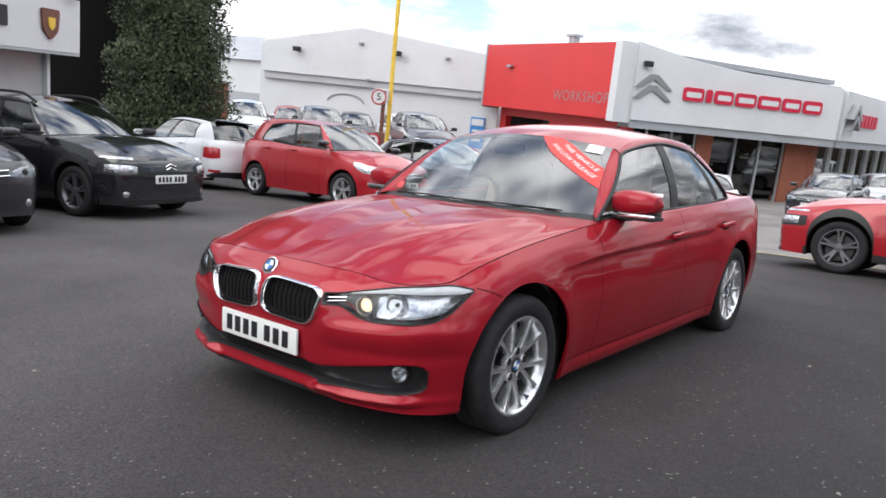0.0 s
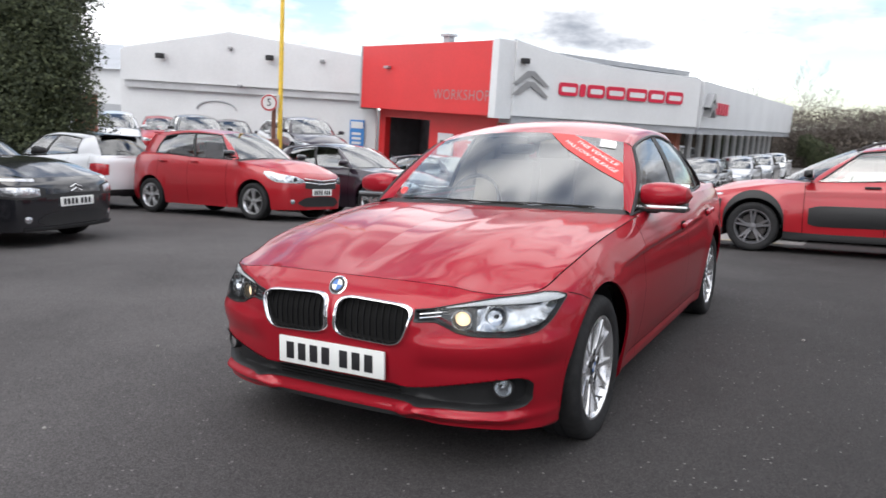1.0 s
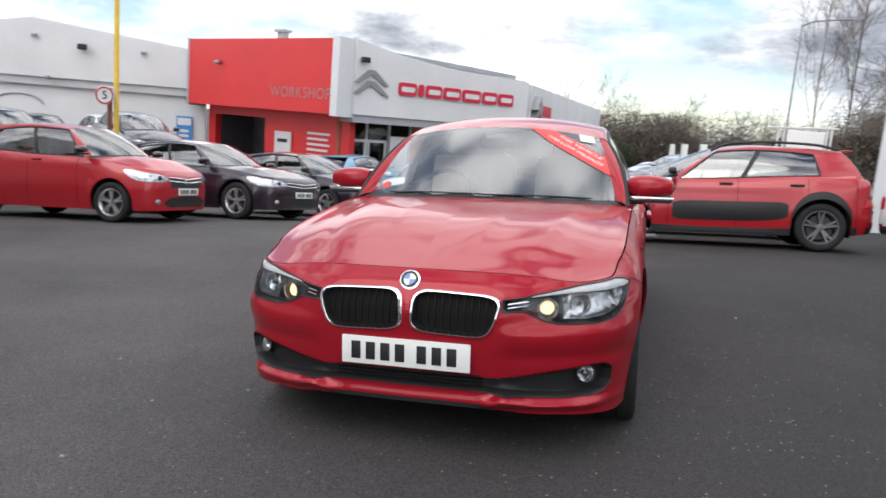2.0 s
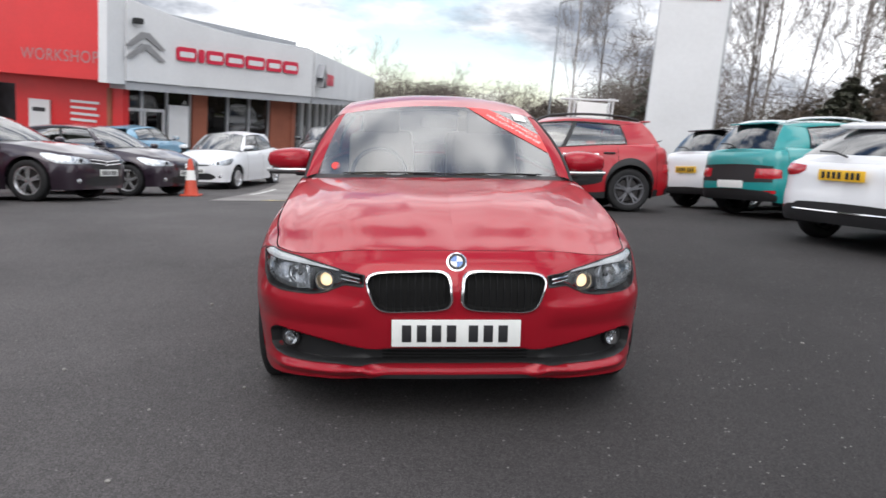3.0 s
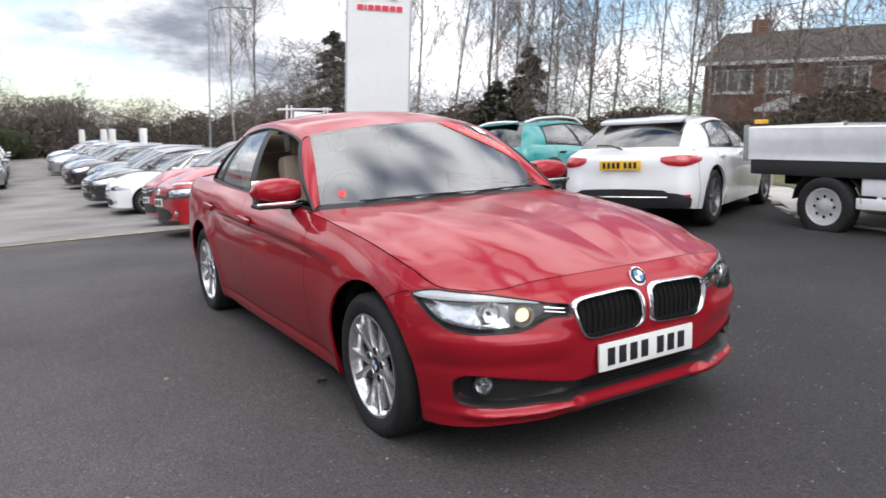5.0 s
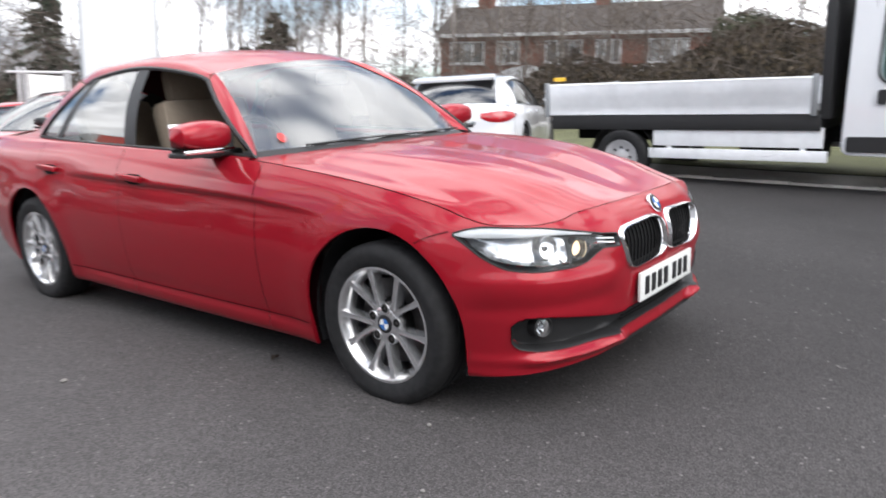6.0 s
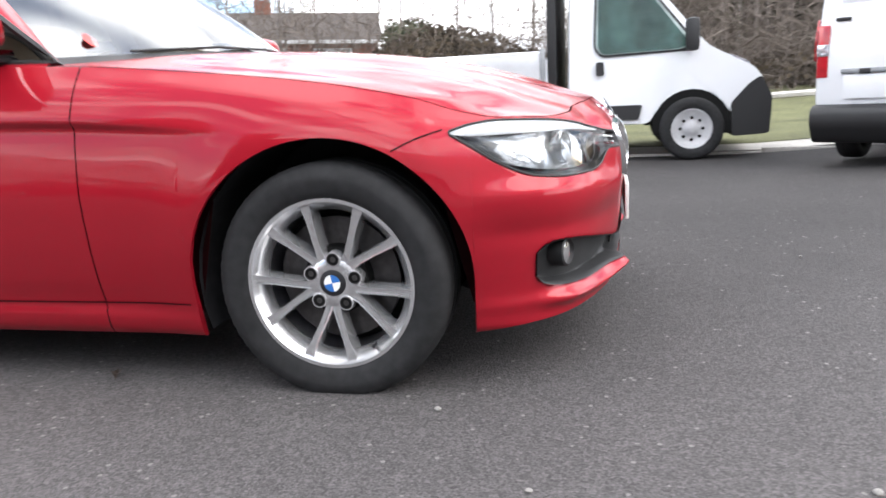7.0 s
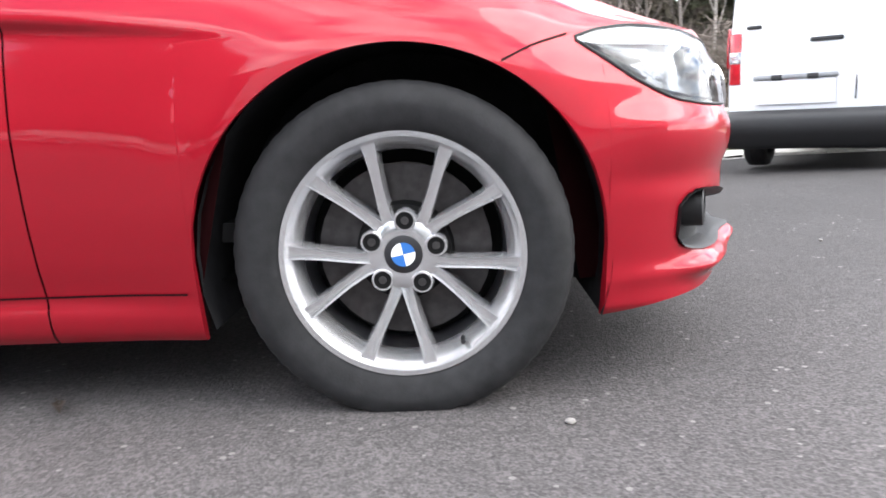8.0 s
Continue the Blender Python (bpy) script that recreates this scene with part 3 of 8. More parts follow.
        for k in range(n):
            b = 2 * math.pi * k / n + 0.3
            for off in ((-0.16, 0.16) if style == "twin" else (0.0,)):
                rows = []
                for q in np.linspace(0, 1, 5):
                    rad = 0.03 + (ro - 0.03) * q
                    a = b + off * (0.6 + 0.4 * q)
                    w = (0.017 if style == "twin" else 0.030) * (1.1 - 0.3 * q)
                    dep = h * (0.66 + 0.16 * q)
                    row = [(dep + dd, rad * math.cos(a) - w * tt * math.sin(a), rad * math.sin(a) + w * tt * math.cos(a)) for tt, dd in ((-1.2, -0.03), (-0.9, 0), (0.9, 0), (1.2, -0.03))]
                    rows.append(row)
                link("spoke", grid(rows), material, wheel)
        link("hub", lathe([(0.0005, h * 0.74), (0.05, h * 0.70), (0.06, h * 0.5)], 20), material, wheel)
    return wheel


FRONT = [(0.15, 0.16), (0.20, 0.07), (0.25, 0.018), (0.32, 0.02), (0.44, 0.012), (0.60, 0.0), (0.72, 0.006), (0.82, 0.022), (0.88, 0.048), (0.94, 0.10)]
SIDE = [(0.15, 0.085), (0.19, 0.050), (0.235, 0.042), (0.245, 0.046), (0.34, 0.026), (0.46, 0.008), (0.58, 0.0), (0.68, 0.008), (0.73, 0.015), (0.768, 0.021), (0.79, 0.009), (0.83, 0.021), (0.88, 0.045), (0.94, 0.085)]
REAR = [(0.15, 0.16), (0.22, 0.06), (0.32, 0.015), (0.48, 0.0), (0.58, 0.01), (0.68, 0.025), (0.80, 0.03), (0.90, 0.05), (0.94, 0.08)]


def car_body(car, sp, paint, fine=False):
    """The painted panels, glass and cabin of a car; returns its shell. Nose towards -y, front axle at the origin."""
    sh = Shell(sp)
    hw, wb, fo, end = sp["hw"], sp["wb"], sp["fo"], sp["wb"] + sp["ro"]
    rows = 96 if fine else 12
    k = 4 if fine else 1
    gap = 0.002 if fine else 0.0035
    ya, yd1, yd2, yq = sp["seams"]  # wing ends, front door ends, rear door ends, rear bumper starts
    yn = sp.get("nose_seam", -0.42 * fo)
    sn = sh.at_y(yn)
    # inner dark shell behind the shut lines
    ss = np.linspace(0, 1, 60)
    y = sh.y_of(ss)
    deep = 0.08 * (1 - step(-0.45 * fo, -0.30 * fo, y)) if fine else 0.0
    inner = np.array([sh.at(ss, np.maximum(sh.bottom(y), 0.2) + 0.02, -0.05 - deep), sh.at(ss, sh.top(y) - 0.03, -0.03 - deep)])
    link("inner_shell", merge(grid(inner), mirror(grid(inner))), SEAM if fine else GAP, car)
    # bumper
    cols = sh.columns(-fo, yn, 4)
    s_arc = np.array([sh.at_y(v) for v in cols if v > -0.62 * fo])
    half = np.unique(np.r_[np.linspace(0, sh.at_y(-0.62 * fo), 130 if fine else 26), np.linspace(sh.at_y(-0.62 * fo), sn, 50 if fine else 2), s_arc])
    full = np.r_[-half[::-1][:-1], half]
    link("front_bumper", sh.panel(full, 104 if fine else rows, share=0.86 if fine else 0.5, lip=0.012 if fine else 0.03), paint, car)
    for name, y0, y1 in (("front_wing", yn, ya), ("front_door", ya, yd1), ("rear_door", yd1, yd2), ("rear_wing", yd2, yq)):
        if y1 - y0 < 0.1:
            continue
        cs = np.array([sh.at_y(v) for v in sh.columns(y0 + (gap if name != "front_wing" else 0.0), y1 - gap, 14 * k)])
        pair(name, sh.panel(cs, rows, lip=0.012 if fine else 0.03), paint, car)
    cols = np.array([sh.at_y(v) for v in sh.columns(yq + gap, end - 0.3 * sp["ro"], 8 * k)])
    half = np.unique(np.r_[cols, np.linspace(cols[-1], 1.0, 16 * k)])
    a = sh.panel(half, rows)
    link("rear_bumper", merge(a, mirror(a)), paint, car)
    # bonnet
    n, m = (64, 56) if fine else (14, 16)
    cy, cz, kx, ky, kz = sp["cowl"]
    sc = sh.at_x(sp.get("bonnet_x", 0.86) * hw)
    q = np.linspace(0, 1, n)
    yc0 = float(sh.y_of(sc))
    nose = sh.at(q * sc, sh.top(sh.y_of(q * sc)) + 0.001, -0.004)
    edge_s = np.array([sh.at_y(v) for v in np.linspace(yc0, ky - 0.03, m)])
    edge = sh.at(edge_s, sh.top(sh.y_of(edge_s)) + 0.002, -0.006)
    cowl = np.stack([q * edge[-1][0], cy + (edge[-1][1] - cy) * q**2.2, cz + (edge[-1][2] - cz) * q**2], axis=1)
    r = np.linspace(0, 1, m)
    centre = np.stack([np.zeros(m), nose[0][1] + (cy - nose[0][1]) * r, table([(0, nose[0][2]), (0.06, nose[0][2] + 0.3 * sp.get("dome", 0.5) * (cz - nose[0][2]) * 0.6), (0.45, nose[0][2] + (cz - nose[0][2]) * (0.45 + 0.22 * sp.get("dome", 0.5) * 2)), (1, cz)], r)], axis=1)
    hood = coons(nose, cowl, centre, edge)
    crease = sp.get("crease", 0.010)
    qq, rr = np.meshgrid(q, r)
    fade = np.sin(np.pi * np.clip(rr, 0, 1)) ** 0.6
    if fine:
        ridge = qq - (0.47 + 0.22 * rr)
        fall = np.where(ridge < 0, np.exp(-((ridge / 0.16) ** 2)), np.exp(-((ridge / 0.055) ** 2)))
        inner_ridge = qq - (0.10 + 0.30 * rr)
        hood[:, :, 2] += fade * (0.017 * np.sin(np.pi * np.clip(qq, 0, 1)) + crease * fall + crease * 0.45 * np.where(inner_ridge < 0, np.exp(-((inner_ridge / 0.12) ** 2)), np.exp(-((inner_ridge / 0.04) ** 2))) - crease * 0.6 * np.exp(-(((qq - 0.86) / 0.07) ** 2)))
    else:
        hood[:, :, 2] += fade * (crease * np.exp(-(((qq - 0.60 - 0.10 * (1 - rr)) / 0.07) ** 2)) + 0.018 * np.sin(np.pi * np.clip(qq * 1.0, 0, 1)) - crease * 0.7 * np.exp(-(((qq - 0.82) / 0.08) ** 2)) + crease * 0.5 * np.exp(-(((qq - 0.26 - 0.05 * rr) / 0.06) ** 2)))
    a = grid(hood)
    link("bonnet", merge(mirror(a), a), paint, car)
    # cowl panel and scuttle
    G = sp["house"]
    base = np.stack([q * kx, cy + 0.03 + (ky - cy - 0.03) * q**2.2, cz + 0.012 + (kz - cz - 0.012) * q**2], axis=1)
    a = grid(loft(cowl + np.array((0, 0.002, -0.012)), base, 3))
    link("scuttle", merge(a, mirror(a)), PLASTIC, car)
    # windscreen
    wtc, wtk = np.array(G["top"]), np.array(G["top_k"])
    top = np.stack([q * wtk[0], wtc[0] + (wtk[1] - wtc[0]) * q**2.2, wtc[1] + (wtk[2] - wtc[1]) * q**2], axis=1)
    mm = 16 if fine else 8
    ws = loft(base, top, mm, 0.025, (0, -0.6, 0.8))
    a = grid(ws)
    screen = link("windscreen", merge(mirror(a), a), SCREEN_GLASS if fine else GLASS, car)
    screen.visible_shadow = False
    # side glass and pillars
    belt = curve(G["belt"], 40)
    rail = curve(G["rail"], 40)
    def cut(c, y0, y1, nn):
        t = np.linspace(y0, y1, nn)
        return np.stack([np.interp(t, c[:, 1], c[:, 0]), t, np.interp(t, c[:, 1], c[:, 2])], axis=1)
    nn = 24 if fine else 12
    glass = loft(cut(belt, G["glass"][0], G["glass"][1], nn), cut(rail, G["glass"][2], G["glass"][3], nn), 8, 0.03, (1, 0, 0))
    pillar_y = G["pillar"]
    for a0, a1 in zip([0] + [int(round(p * (nn - 1))) for p in pillar_y], [int(round(p * (nn - 1))) for p in pillar_y] + [nn - 1]):
        for sgn, shp in zip((1, -1), both(grid(glass[:, a0 : a1 + 1]))):
            if sp.get("open_window") == sgn and a0 == 0:
                continue
            w = link("side_window", shp, sp.get("side_glass", GLASS), car)
            w.visible_shadow = False
    for p in pillar_y:
        i = int(round(p * (nn - 1)))
        bw = 0.055 if fine and p < 0.6 else 0.035
        yy = np.array((-bw, bw)) if i < nn - 1 else np.array((-0.05, 0.0))
        col = glass[:, i]
        pill = np.stack([col + np.array((0.004, yy[0], 0)), col + np.array((0.006, 0, 0)), col + np.array((0.004, yy[1], 0))], axis=1)
        pair("pillar", grid(pill, flip=True), PLASTIC, car)
    loop = np.concatenate([glass[0], glass[1:, -1], glass[-1, ::-1][1:], glass[::-1, 0][1:-1]])
    pair("window_seal", tube(loop + np.array((0.003, 0, 0)), 0.011 if fine else 0.012, 6, close=True), PLASTIC, car)
    # body-coloured frame: front pillar, roof rail, rear pillar, shoulder
    edge_w = ws[:, -1]
    pil = loft(edge_w, np.array([np.interp(np.linspace(0, 1, mm), np.linspace(0, 1, 8), glass[:, 0, c]) for c in range(3)]).T, 5, 0.012, (0.7, -0.7, 0.2))
    pair("front_pillar", grid(pil), paint, car)
    roof_edge = curve(G["roof_edge"], nn)
    pair("roof_rail", grid(loft(roof_edge, glass[-1], 5, 0.012, (0.7, 0, 0.7)), flip=True), paint, car)
    shoulder_y = np.linspace(ky - 0.05, end - 0.42 * sp["ro"], 40)
    ssd = np.array([sh.at_y(v) for v in shoulder_y])
    outer = sh.at(ssd, sh.top(shoulder_y), 0.0)
    inner_l = np.stack([np.minimum(np.interp(shoulder_y, belt[:, 1], belt[:, 0]), outer[:, 0] - 0.01), shoulder_y, np.interp(shoulder_y, belt[:, 1], belt[:, 2]) - 0.004], axis=1)
    pair("shoulder", grid(loft(outer, inner_l, 4, 0.006)), paint, car)
    # roof
    rt, rk = np.array(G["rear_top"]), roof_edge[-1]
    rear_top = np.stack([q * rk[0], rt[0] + (rk[1] - rt[0]) * q**2, rt[1] + (rk[2] - rt[1]) * q**2], axis=1)
    rc = curve([(0, wtc[0], wtc[1])] + [(0, a, b) for a, b in G["roof"]] + [(0, rt[0], rt[1])], nn)
    roof = coons(top, rear_top, rc, roof_edge)
    a = grid(roof)
    link("roof", merge(mirror(a), a), sp.get("roof_paint", paint), car)
    if fine:
        lin = roof * np.array((0.97, 1, 1)) - np.array((0, 0, 0.02))
        a = grid(lin)
        link("headliner", merge(mirror(a), a), HEADLINER, car, "pale cloth headliner")
    # rear window and tail
    rbc, rbk = np.array(G["rear_base"]), np.array(G["rear_base_k"])
    rbase = np.stack([q * rbk[0], rbc[0] + (rbk[1] - rbc[0]) * q**2, rbc[1] + (rbk[2] - rbc[1]) * q**2], axis=1)
    rw = loft(rear_top, rbase, 8, 0.02, (0, 0.7, 0.7))
    a = grid(rw)
    rear_glass = link("rear_window", merge(mirror(a), a), sp.get("rear_glass", TINT_GLASS), car)
    rear_glass.visible_shadow = False
    edge_r = rw[:, -1]
    gl = np.array([np.interp(np.linspace(0, 1, 8), np.linspace(0, 1, 8), glass[::-1, -1, c]) for c in range(3)]).T
    pair("rear_pillar", grid(loft(gl, edge_r, 6, 0.02, (0.8, 0.4, 0.2)), flip=True), sp.get("pillar_paint", paint), car)
    # shoulder behind the glass down to the tail, and the boot lid or hatch
    t_end = sh.at(np.array([1 - v for v in np.linspace(0, 1 - sh.at_y(end - 0.42 * sp["ro"]), n)]), sh.top(np.full(n, end)) + 0.001, -0.004)
    tail = np.stack([t_end[:, 0], t_end[:, 1], t_end[:, 2]], axis=1)
    lid = loft(rbase, tail, 10, sp.get("lid", 0.01), (0, 0.2, 1))
    a = grid(lid)
    link("tailgate", merge(mirror(a), a), sp.get("lid_paint", paint), car)
    side = loft(np.linspace(lid[0, -1], lid[-1, -1], 10), np.linspace(glass[0, -1], outer[-1], 10), 4, 0.01, (0.5, 0, 0.7))
    pair("rear_shoulder", grid(side), paint, car)
    # floor and wheel wells
    under = [(-hw * 0.8, -fo * 0.4, 0.25), (hw * 0.8, -fo * 0.4, 0.25), (hw * 0.8, end - 0.3, 0.25), (-hw * 0.8, end - 0.3, 0.25)]
    link("underbody", (under, [(0, 1, 2, 3)]), GAP, car)
    for yy in (0.0, wb):
        arc = [[(xx, yy + (sp["arch"] + 0.012) * math.cos(a), sp["arch_z"] + (sp["arch"] + 0.012) * math.sin(a)) for a in np.linspace(-0.35, math.pi + 0.35, 21)] for xx in (hw * 0.55, hw - 0.075)]
        wall = [[(hw * 0.55, yy, sp["arch_z"])] * 21, arc[0]]
        pair("wheel_well", merge(grid(arc), grid(wall)), LINER, car)
    # cabin
    cabin(car, sp, fine)
    # wheels
    for yy in (0.0, wb):
        for sgn in (1, -1):
            wheel_parts(car, sgn * (hw - sp["tyre_in"] - sp["tyre_w"] / 2), yy, sp.get("hub_z", sp["tyre_r"]), sp["tyre_r"], sp["tyre_w"], sp["rim_r"], sp["alloy"], sp["wheel"], sgn, 0.020 if fine else 0.0)
    sh.ws, sh.glass, sh.base = ws, glass, base
    return sh


def cabin(car, sp, fine):
    hw, G = sp["hw"], sp["house"]
    kx, ky, kz = sp["cowl"][2:]
    seat_y = sp.get("seat_y", ky + 0.75)
    seat_mat = sp.get("seat", TRIM)
    link("cabin_floor", box(hw * 1.5, sp["wb"] * 0.85, 0.04, 0.0, (0, sp["wb"] * 0.52, 0.34)), TRIM, car)
    link("dashboard", merge(box(hw * 1.52, 0.42, 0.16, 0.05, (0, ky + 0.10, kz - 0.10)), box(hw * 1.45, 0.2, 0.35, 0.05, (0, ky + 0.24, kz - 0.28))), TRIM, car)
    for row, yy in enumerate((seat_y, seat_y + 0.86)):
        for sgn in (1, -1):
            x = sgn * hw * 0.41
            back = move(box(0.46, 0.15, 0.62, 0.06), Matrix.Translation((x, yy + 0.16, 0.86)) @ pose(0, 0, 0, -14))
            head = move(box(0.26, 0.09, 0.18, 0.04), Matrix.Translation((x, yy + 0.27, 1.24 if row == 0 else 1.20)) @ pose(0, 0, 0, -10))
            link("seat_back", back, seat_mat, car)
            link("headrest", head, seat_mat, car)
            link("seat_cushion", box(0.48, 0.5, 0.16, 0.05, (x, yy - 0.12, 0.52)), seat_mat, car)
    wheel = move(lathe([(0.175 + 0.014 * math.cos(a), 0.014 * math.sin(a)) for a in np.linspace(0, 2 * math.pi, 9)], 28, "y"), Matrix.Translation((-hw * 0.41, ky + 0.42, kz - 0.03)) @ pose(0, 0, 0, -22))
    link("steering_wheel", wheel, TRIM, car)
    wy = G["top"][0]
    link("inner_mirror", box(0.22, 0.03, 0.06, 0.02, (0, wy - 0.06, G["top"][1] - 0.10)), TRIM, car)


def door_mirror(car, x, y, z, paint, size=1.0, strip=None):
    """A pair of door mirrors: cap, black foot, glass."""
    for sgn in (1, -1):
        hold = new("door_mirror")
        hold.parent = car
        cap = []
        for u in np.linspace(0, 1, 13):
            a = u * math.pi
            w = 0.018 + 0.982 * math.sin(a) ** 0.28
            row = []
            for v in np.linspace(0, 2 * math.pi, 20, endpoint=False):
                cx, cz = math.cos(v), math.sin(v)
                zz = 0.066 * w * (abs(cz) ** 0.55) * math.copysign(1, cz)
                if cz < 0:
                    zz *= 0.78
                yy = 0.085 * w * (abs(cx) ** 0.6) * math.copysign(1, cx)
                row.append(((u - 0.5) * 0.235 * size * sgn, (yy if yy < 0 else yy * 0.35) * size, zz * size * (1.0 - 0.18 * (u if sgn > 0 else u))))
            cap.append(row)
        shape = grid(cap, flip=sgn < 0, close=True)
        m = Matrix.Translation((sgn * x, y, z))
        link("cap", move(shape, m), paint, hold)
        link("foot", merge(move(box(0.15 * size, 0.06 * size, 0.03 * size, 0.012), Matrix.Translation((sgn * (x - 0.10 * size), y + 0.01, z - 0.066 * size))), move(box(0.20 * size, 0.12 * size, 0.018 * size, 0.008), Matrix.Translation((sgn * x, y - 0.01, z - 0.060 * size)))), PLASTIC, hold)
        link("mirror_glass", box(0.19 * size, 0.006, 0.10 * size, 0.002, (sgn * x, y + 0.033 * size, z)), CHROME, hold)
        if strip is not None:
            link("indicator", move(box(0.21 * size, 0.014, 0.016 * size, 0.004), Matrix.Translation((sgn * (x + 0.004), y - 0.068 * size, z - 0.048 * size))), strip, hold)


def number_plate(car, y, z, back=False, w=0.52, tilt=0.0, bars=True):
    """A number plate with plain bars in place of its writing."""
    plate = link("number_plate", move(box(w, 0.012, 0.111, 0.004), Matrix.Translation((0, y, z)) @ pose(0, 0, 0, tilt)), PLATE_YELLOW if back else PLATE_WHITE, car, "yellow number plate" if back else "white number plate")
    sgn = 1 if back else -1
    if bars:
        x = -0.20
        for k in range(7):
            link("bar", move(box(0.038, 0.003, 0.070, 0.001, (sgn * -x, 0, 0)), Matrix.Translation((0, y + sgn * 0.0075, z)) @ pose(0, 0, 0, tilt)), INK, plate)
            x += 0.060 if k != 3 else 0.088
    return plate


# ---- ground ----
def axis_steps(lim, fine, n):
    a = np.linspace(0, 1, n)
    v = fine * n * a + (lim - fine * n) * a**4
    return np.r_[-v[::-1][:-1], v]


gx = axis_steps(900.0, 0.7, 60)
ground = link("ground", grid([[(x, y, height(x, y)) for x in gx] for y in gx], flip=False), TARMAC)
tagged(ground, "dark grey worn tarmac yard with pale chips", "ground", kind="structure")


# the saloon's nose: outlines by distance from the middle (x, or y past the corner), lower and upper height
LAMP_KEYS = [(0.372, 0.602, 0.647), (0.445, 0.606, 0.655), (0.485, 0.592, 0.663), (0.535, 0.570, 0.673), (0.61, 0.560, 0.688), (0.69, 0.560, 0.700), (-0.535, 0.570, 0.707), (-0.455, 0.604, 0.710), (-0.385, 0.650, 0.703), (-0.335, 0.682, 0.690)]
INTAKE = [(0.0, 0.291, 0.350), (0.27, 0.289, 0.347), (0.34, 0.284, 0.342), (0.42, 0.279, 0.350), (0.50, 0.275, 0.363), (0.60, 0.273, 0.381), (0.70, 0.276, 0.396), (0.738, 0.281, 0.398), (0.764, 0.290, 0.390), (0.780, 0.312, 0.372)]


def kidney_line(k=1.0, n=56):
    """The outline of a kidney grille as (x, z), grown or shrunk about its middle."""
    out = []
    for i in range(n):
        a = 2 * math.pi * i / n
        c, s = math.cos(a), math.sin(a)
        ux, uz = math.copysign(abs(c) ** 0.38, c), math.copysign(abs(s) ** 0.42, s)
        x = 0.176 * ux - (0.052 * ((1 - uz) / 2) ** 1.4 * ux if ux > 0 else 0.006 * uz * ux)
        out.append((max(0.008, 0.195 + x * k), 0.587 + (0.081 * uz - 0.006 * ux) * k))
    return out


def kidney_reach(x, z):
    """How far out a place lies in the kidney's outline: 1 on the line."""
    uz = (z - 0.587 + 0.006 * (np.abs(x) - 0.195) / 0.176) / 0.081
    wide = np.where(np.abs(x) > 0.195, 0.176 - 0.052 * np.clip((1 - uz) / 2, 0, 1.2) ** 1.4, 0.176)
    return (np.abs((np.abs(x) - 0.195) / wide) ** 5.0 + np.abs(uz) ** 4.8) ** (1 / 4.9)


def nose_sculpt(sh, q, z):
    """Creases and bulges of the saloon's front, outwards."""
    x, y = np.interp(q, sh.s, sh.p[:, 0]), np.interp(q, sh.s, sh.p[:, 1])
    front = 1 - step(-0.50, -0.28, y)
    # shelf under the lamps, its edge sinking towards the grille
    zc = 0.512 + 0.012 * step(0.5, 0.8, x)
    up = z - zc
    shelf = 0.015 * np.where(up > 0, np.exp(-((up / 0.036) ** 2)), np.exp(-((up / 0.060) ** 2))) * step(0.30, 0.44, x)
    cheek = -0.006 * np.exp(-(((z - 0.430) / 0.030) ** 2)) * step(0.32, 0.5, x)
    # lip under the intake with a raised flick on either side
    flick = np.exp(-(((x - 0.385) / np.where(x < 0.385, 0.035, 0.075)) ** 2))
    lip_z = 0.242 + 0.018 * flick
    lip = (0.006 + 0.024 * step(0.27, 0.36, x) * (1 - step(0.69, 0.80, x)) + 0.022 * flick) * np.exp(-(((z - lip_z) / (0.020 + 0.006 * flick)) ** 2))
    # snout: the grilles stand forward of the lamps
    snout = 0.012 * (1 - step(0.36, 0.50, x)) * np.exp(-(((z - 0.600) / 0.075) ** 2)) + 0.006 * np.exp(-((x / 0.022) ** 2)) * np.exp(-(((z - 0.600) / 0.07) ** 2))
    # the lamps' upper edge sweeps less far back than the middle
    crown = 0.035 * step(0.48, 0.62, x) * step(0.655, 0.715, z)
    return front * (shelf + cheek + lip + snout + crown)


def nose_pockets(sh, q, z):
    """Depth of the lamp, grille and intake openings."""
    x, y = np.interp(q, sh.s, sh.p[:, 0]), np.interp(q, sh.s, sh.p[:, 1])
    if np.min(y) > -0.2:
        return 0.0
    s = [sh.at_y(v) if v < 0 else sh.at_x(v) for v, lo, hi in LAMP_KEYS]
    lo, hi = smooth_table(s, [k[1] for k in LAMP_KEYS], q), smooth_table(s, [k[2] for k in LAMP_KEYS], q)
    edge = np.where((q > s[0]) & (q < s[-1]), np.minimum(z - lo, hi - z), -1)
    lamp = 0.045 * step(0.001, 0.012, edge) * step(0.372, 0.40, x)
    s = [sh.at_x(k[0]) for k in INTAKE]
    lo, hi = smooth_table(s, [k[1] for k in INTAKE], q), smooth_table(s, [k[2] for k in INTAKE], q)
    edge = np.where(q < s[-1], np.minimum(z - lo, hi - z), -1)
    slot = 0.045 * step(0.0, 0.011, edge)
    grille = 0.035 * (1 - step(0.88, 0.98, kidney_reach(x, z)))
    return np.maximum(np.maximum(lamp, slot), grille)


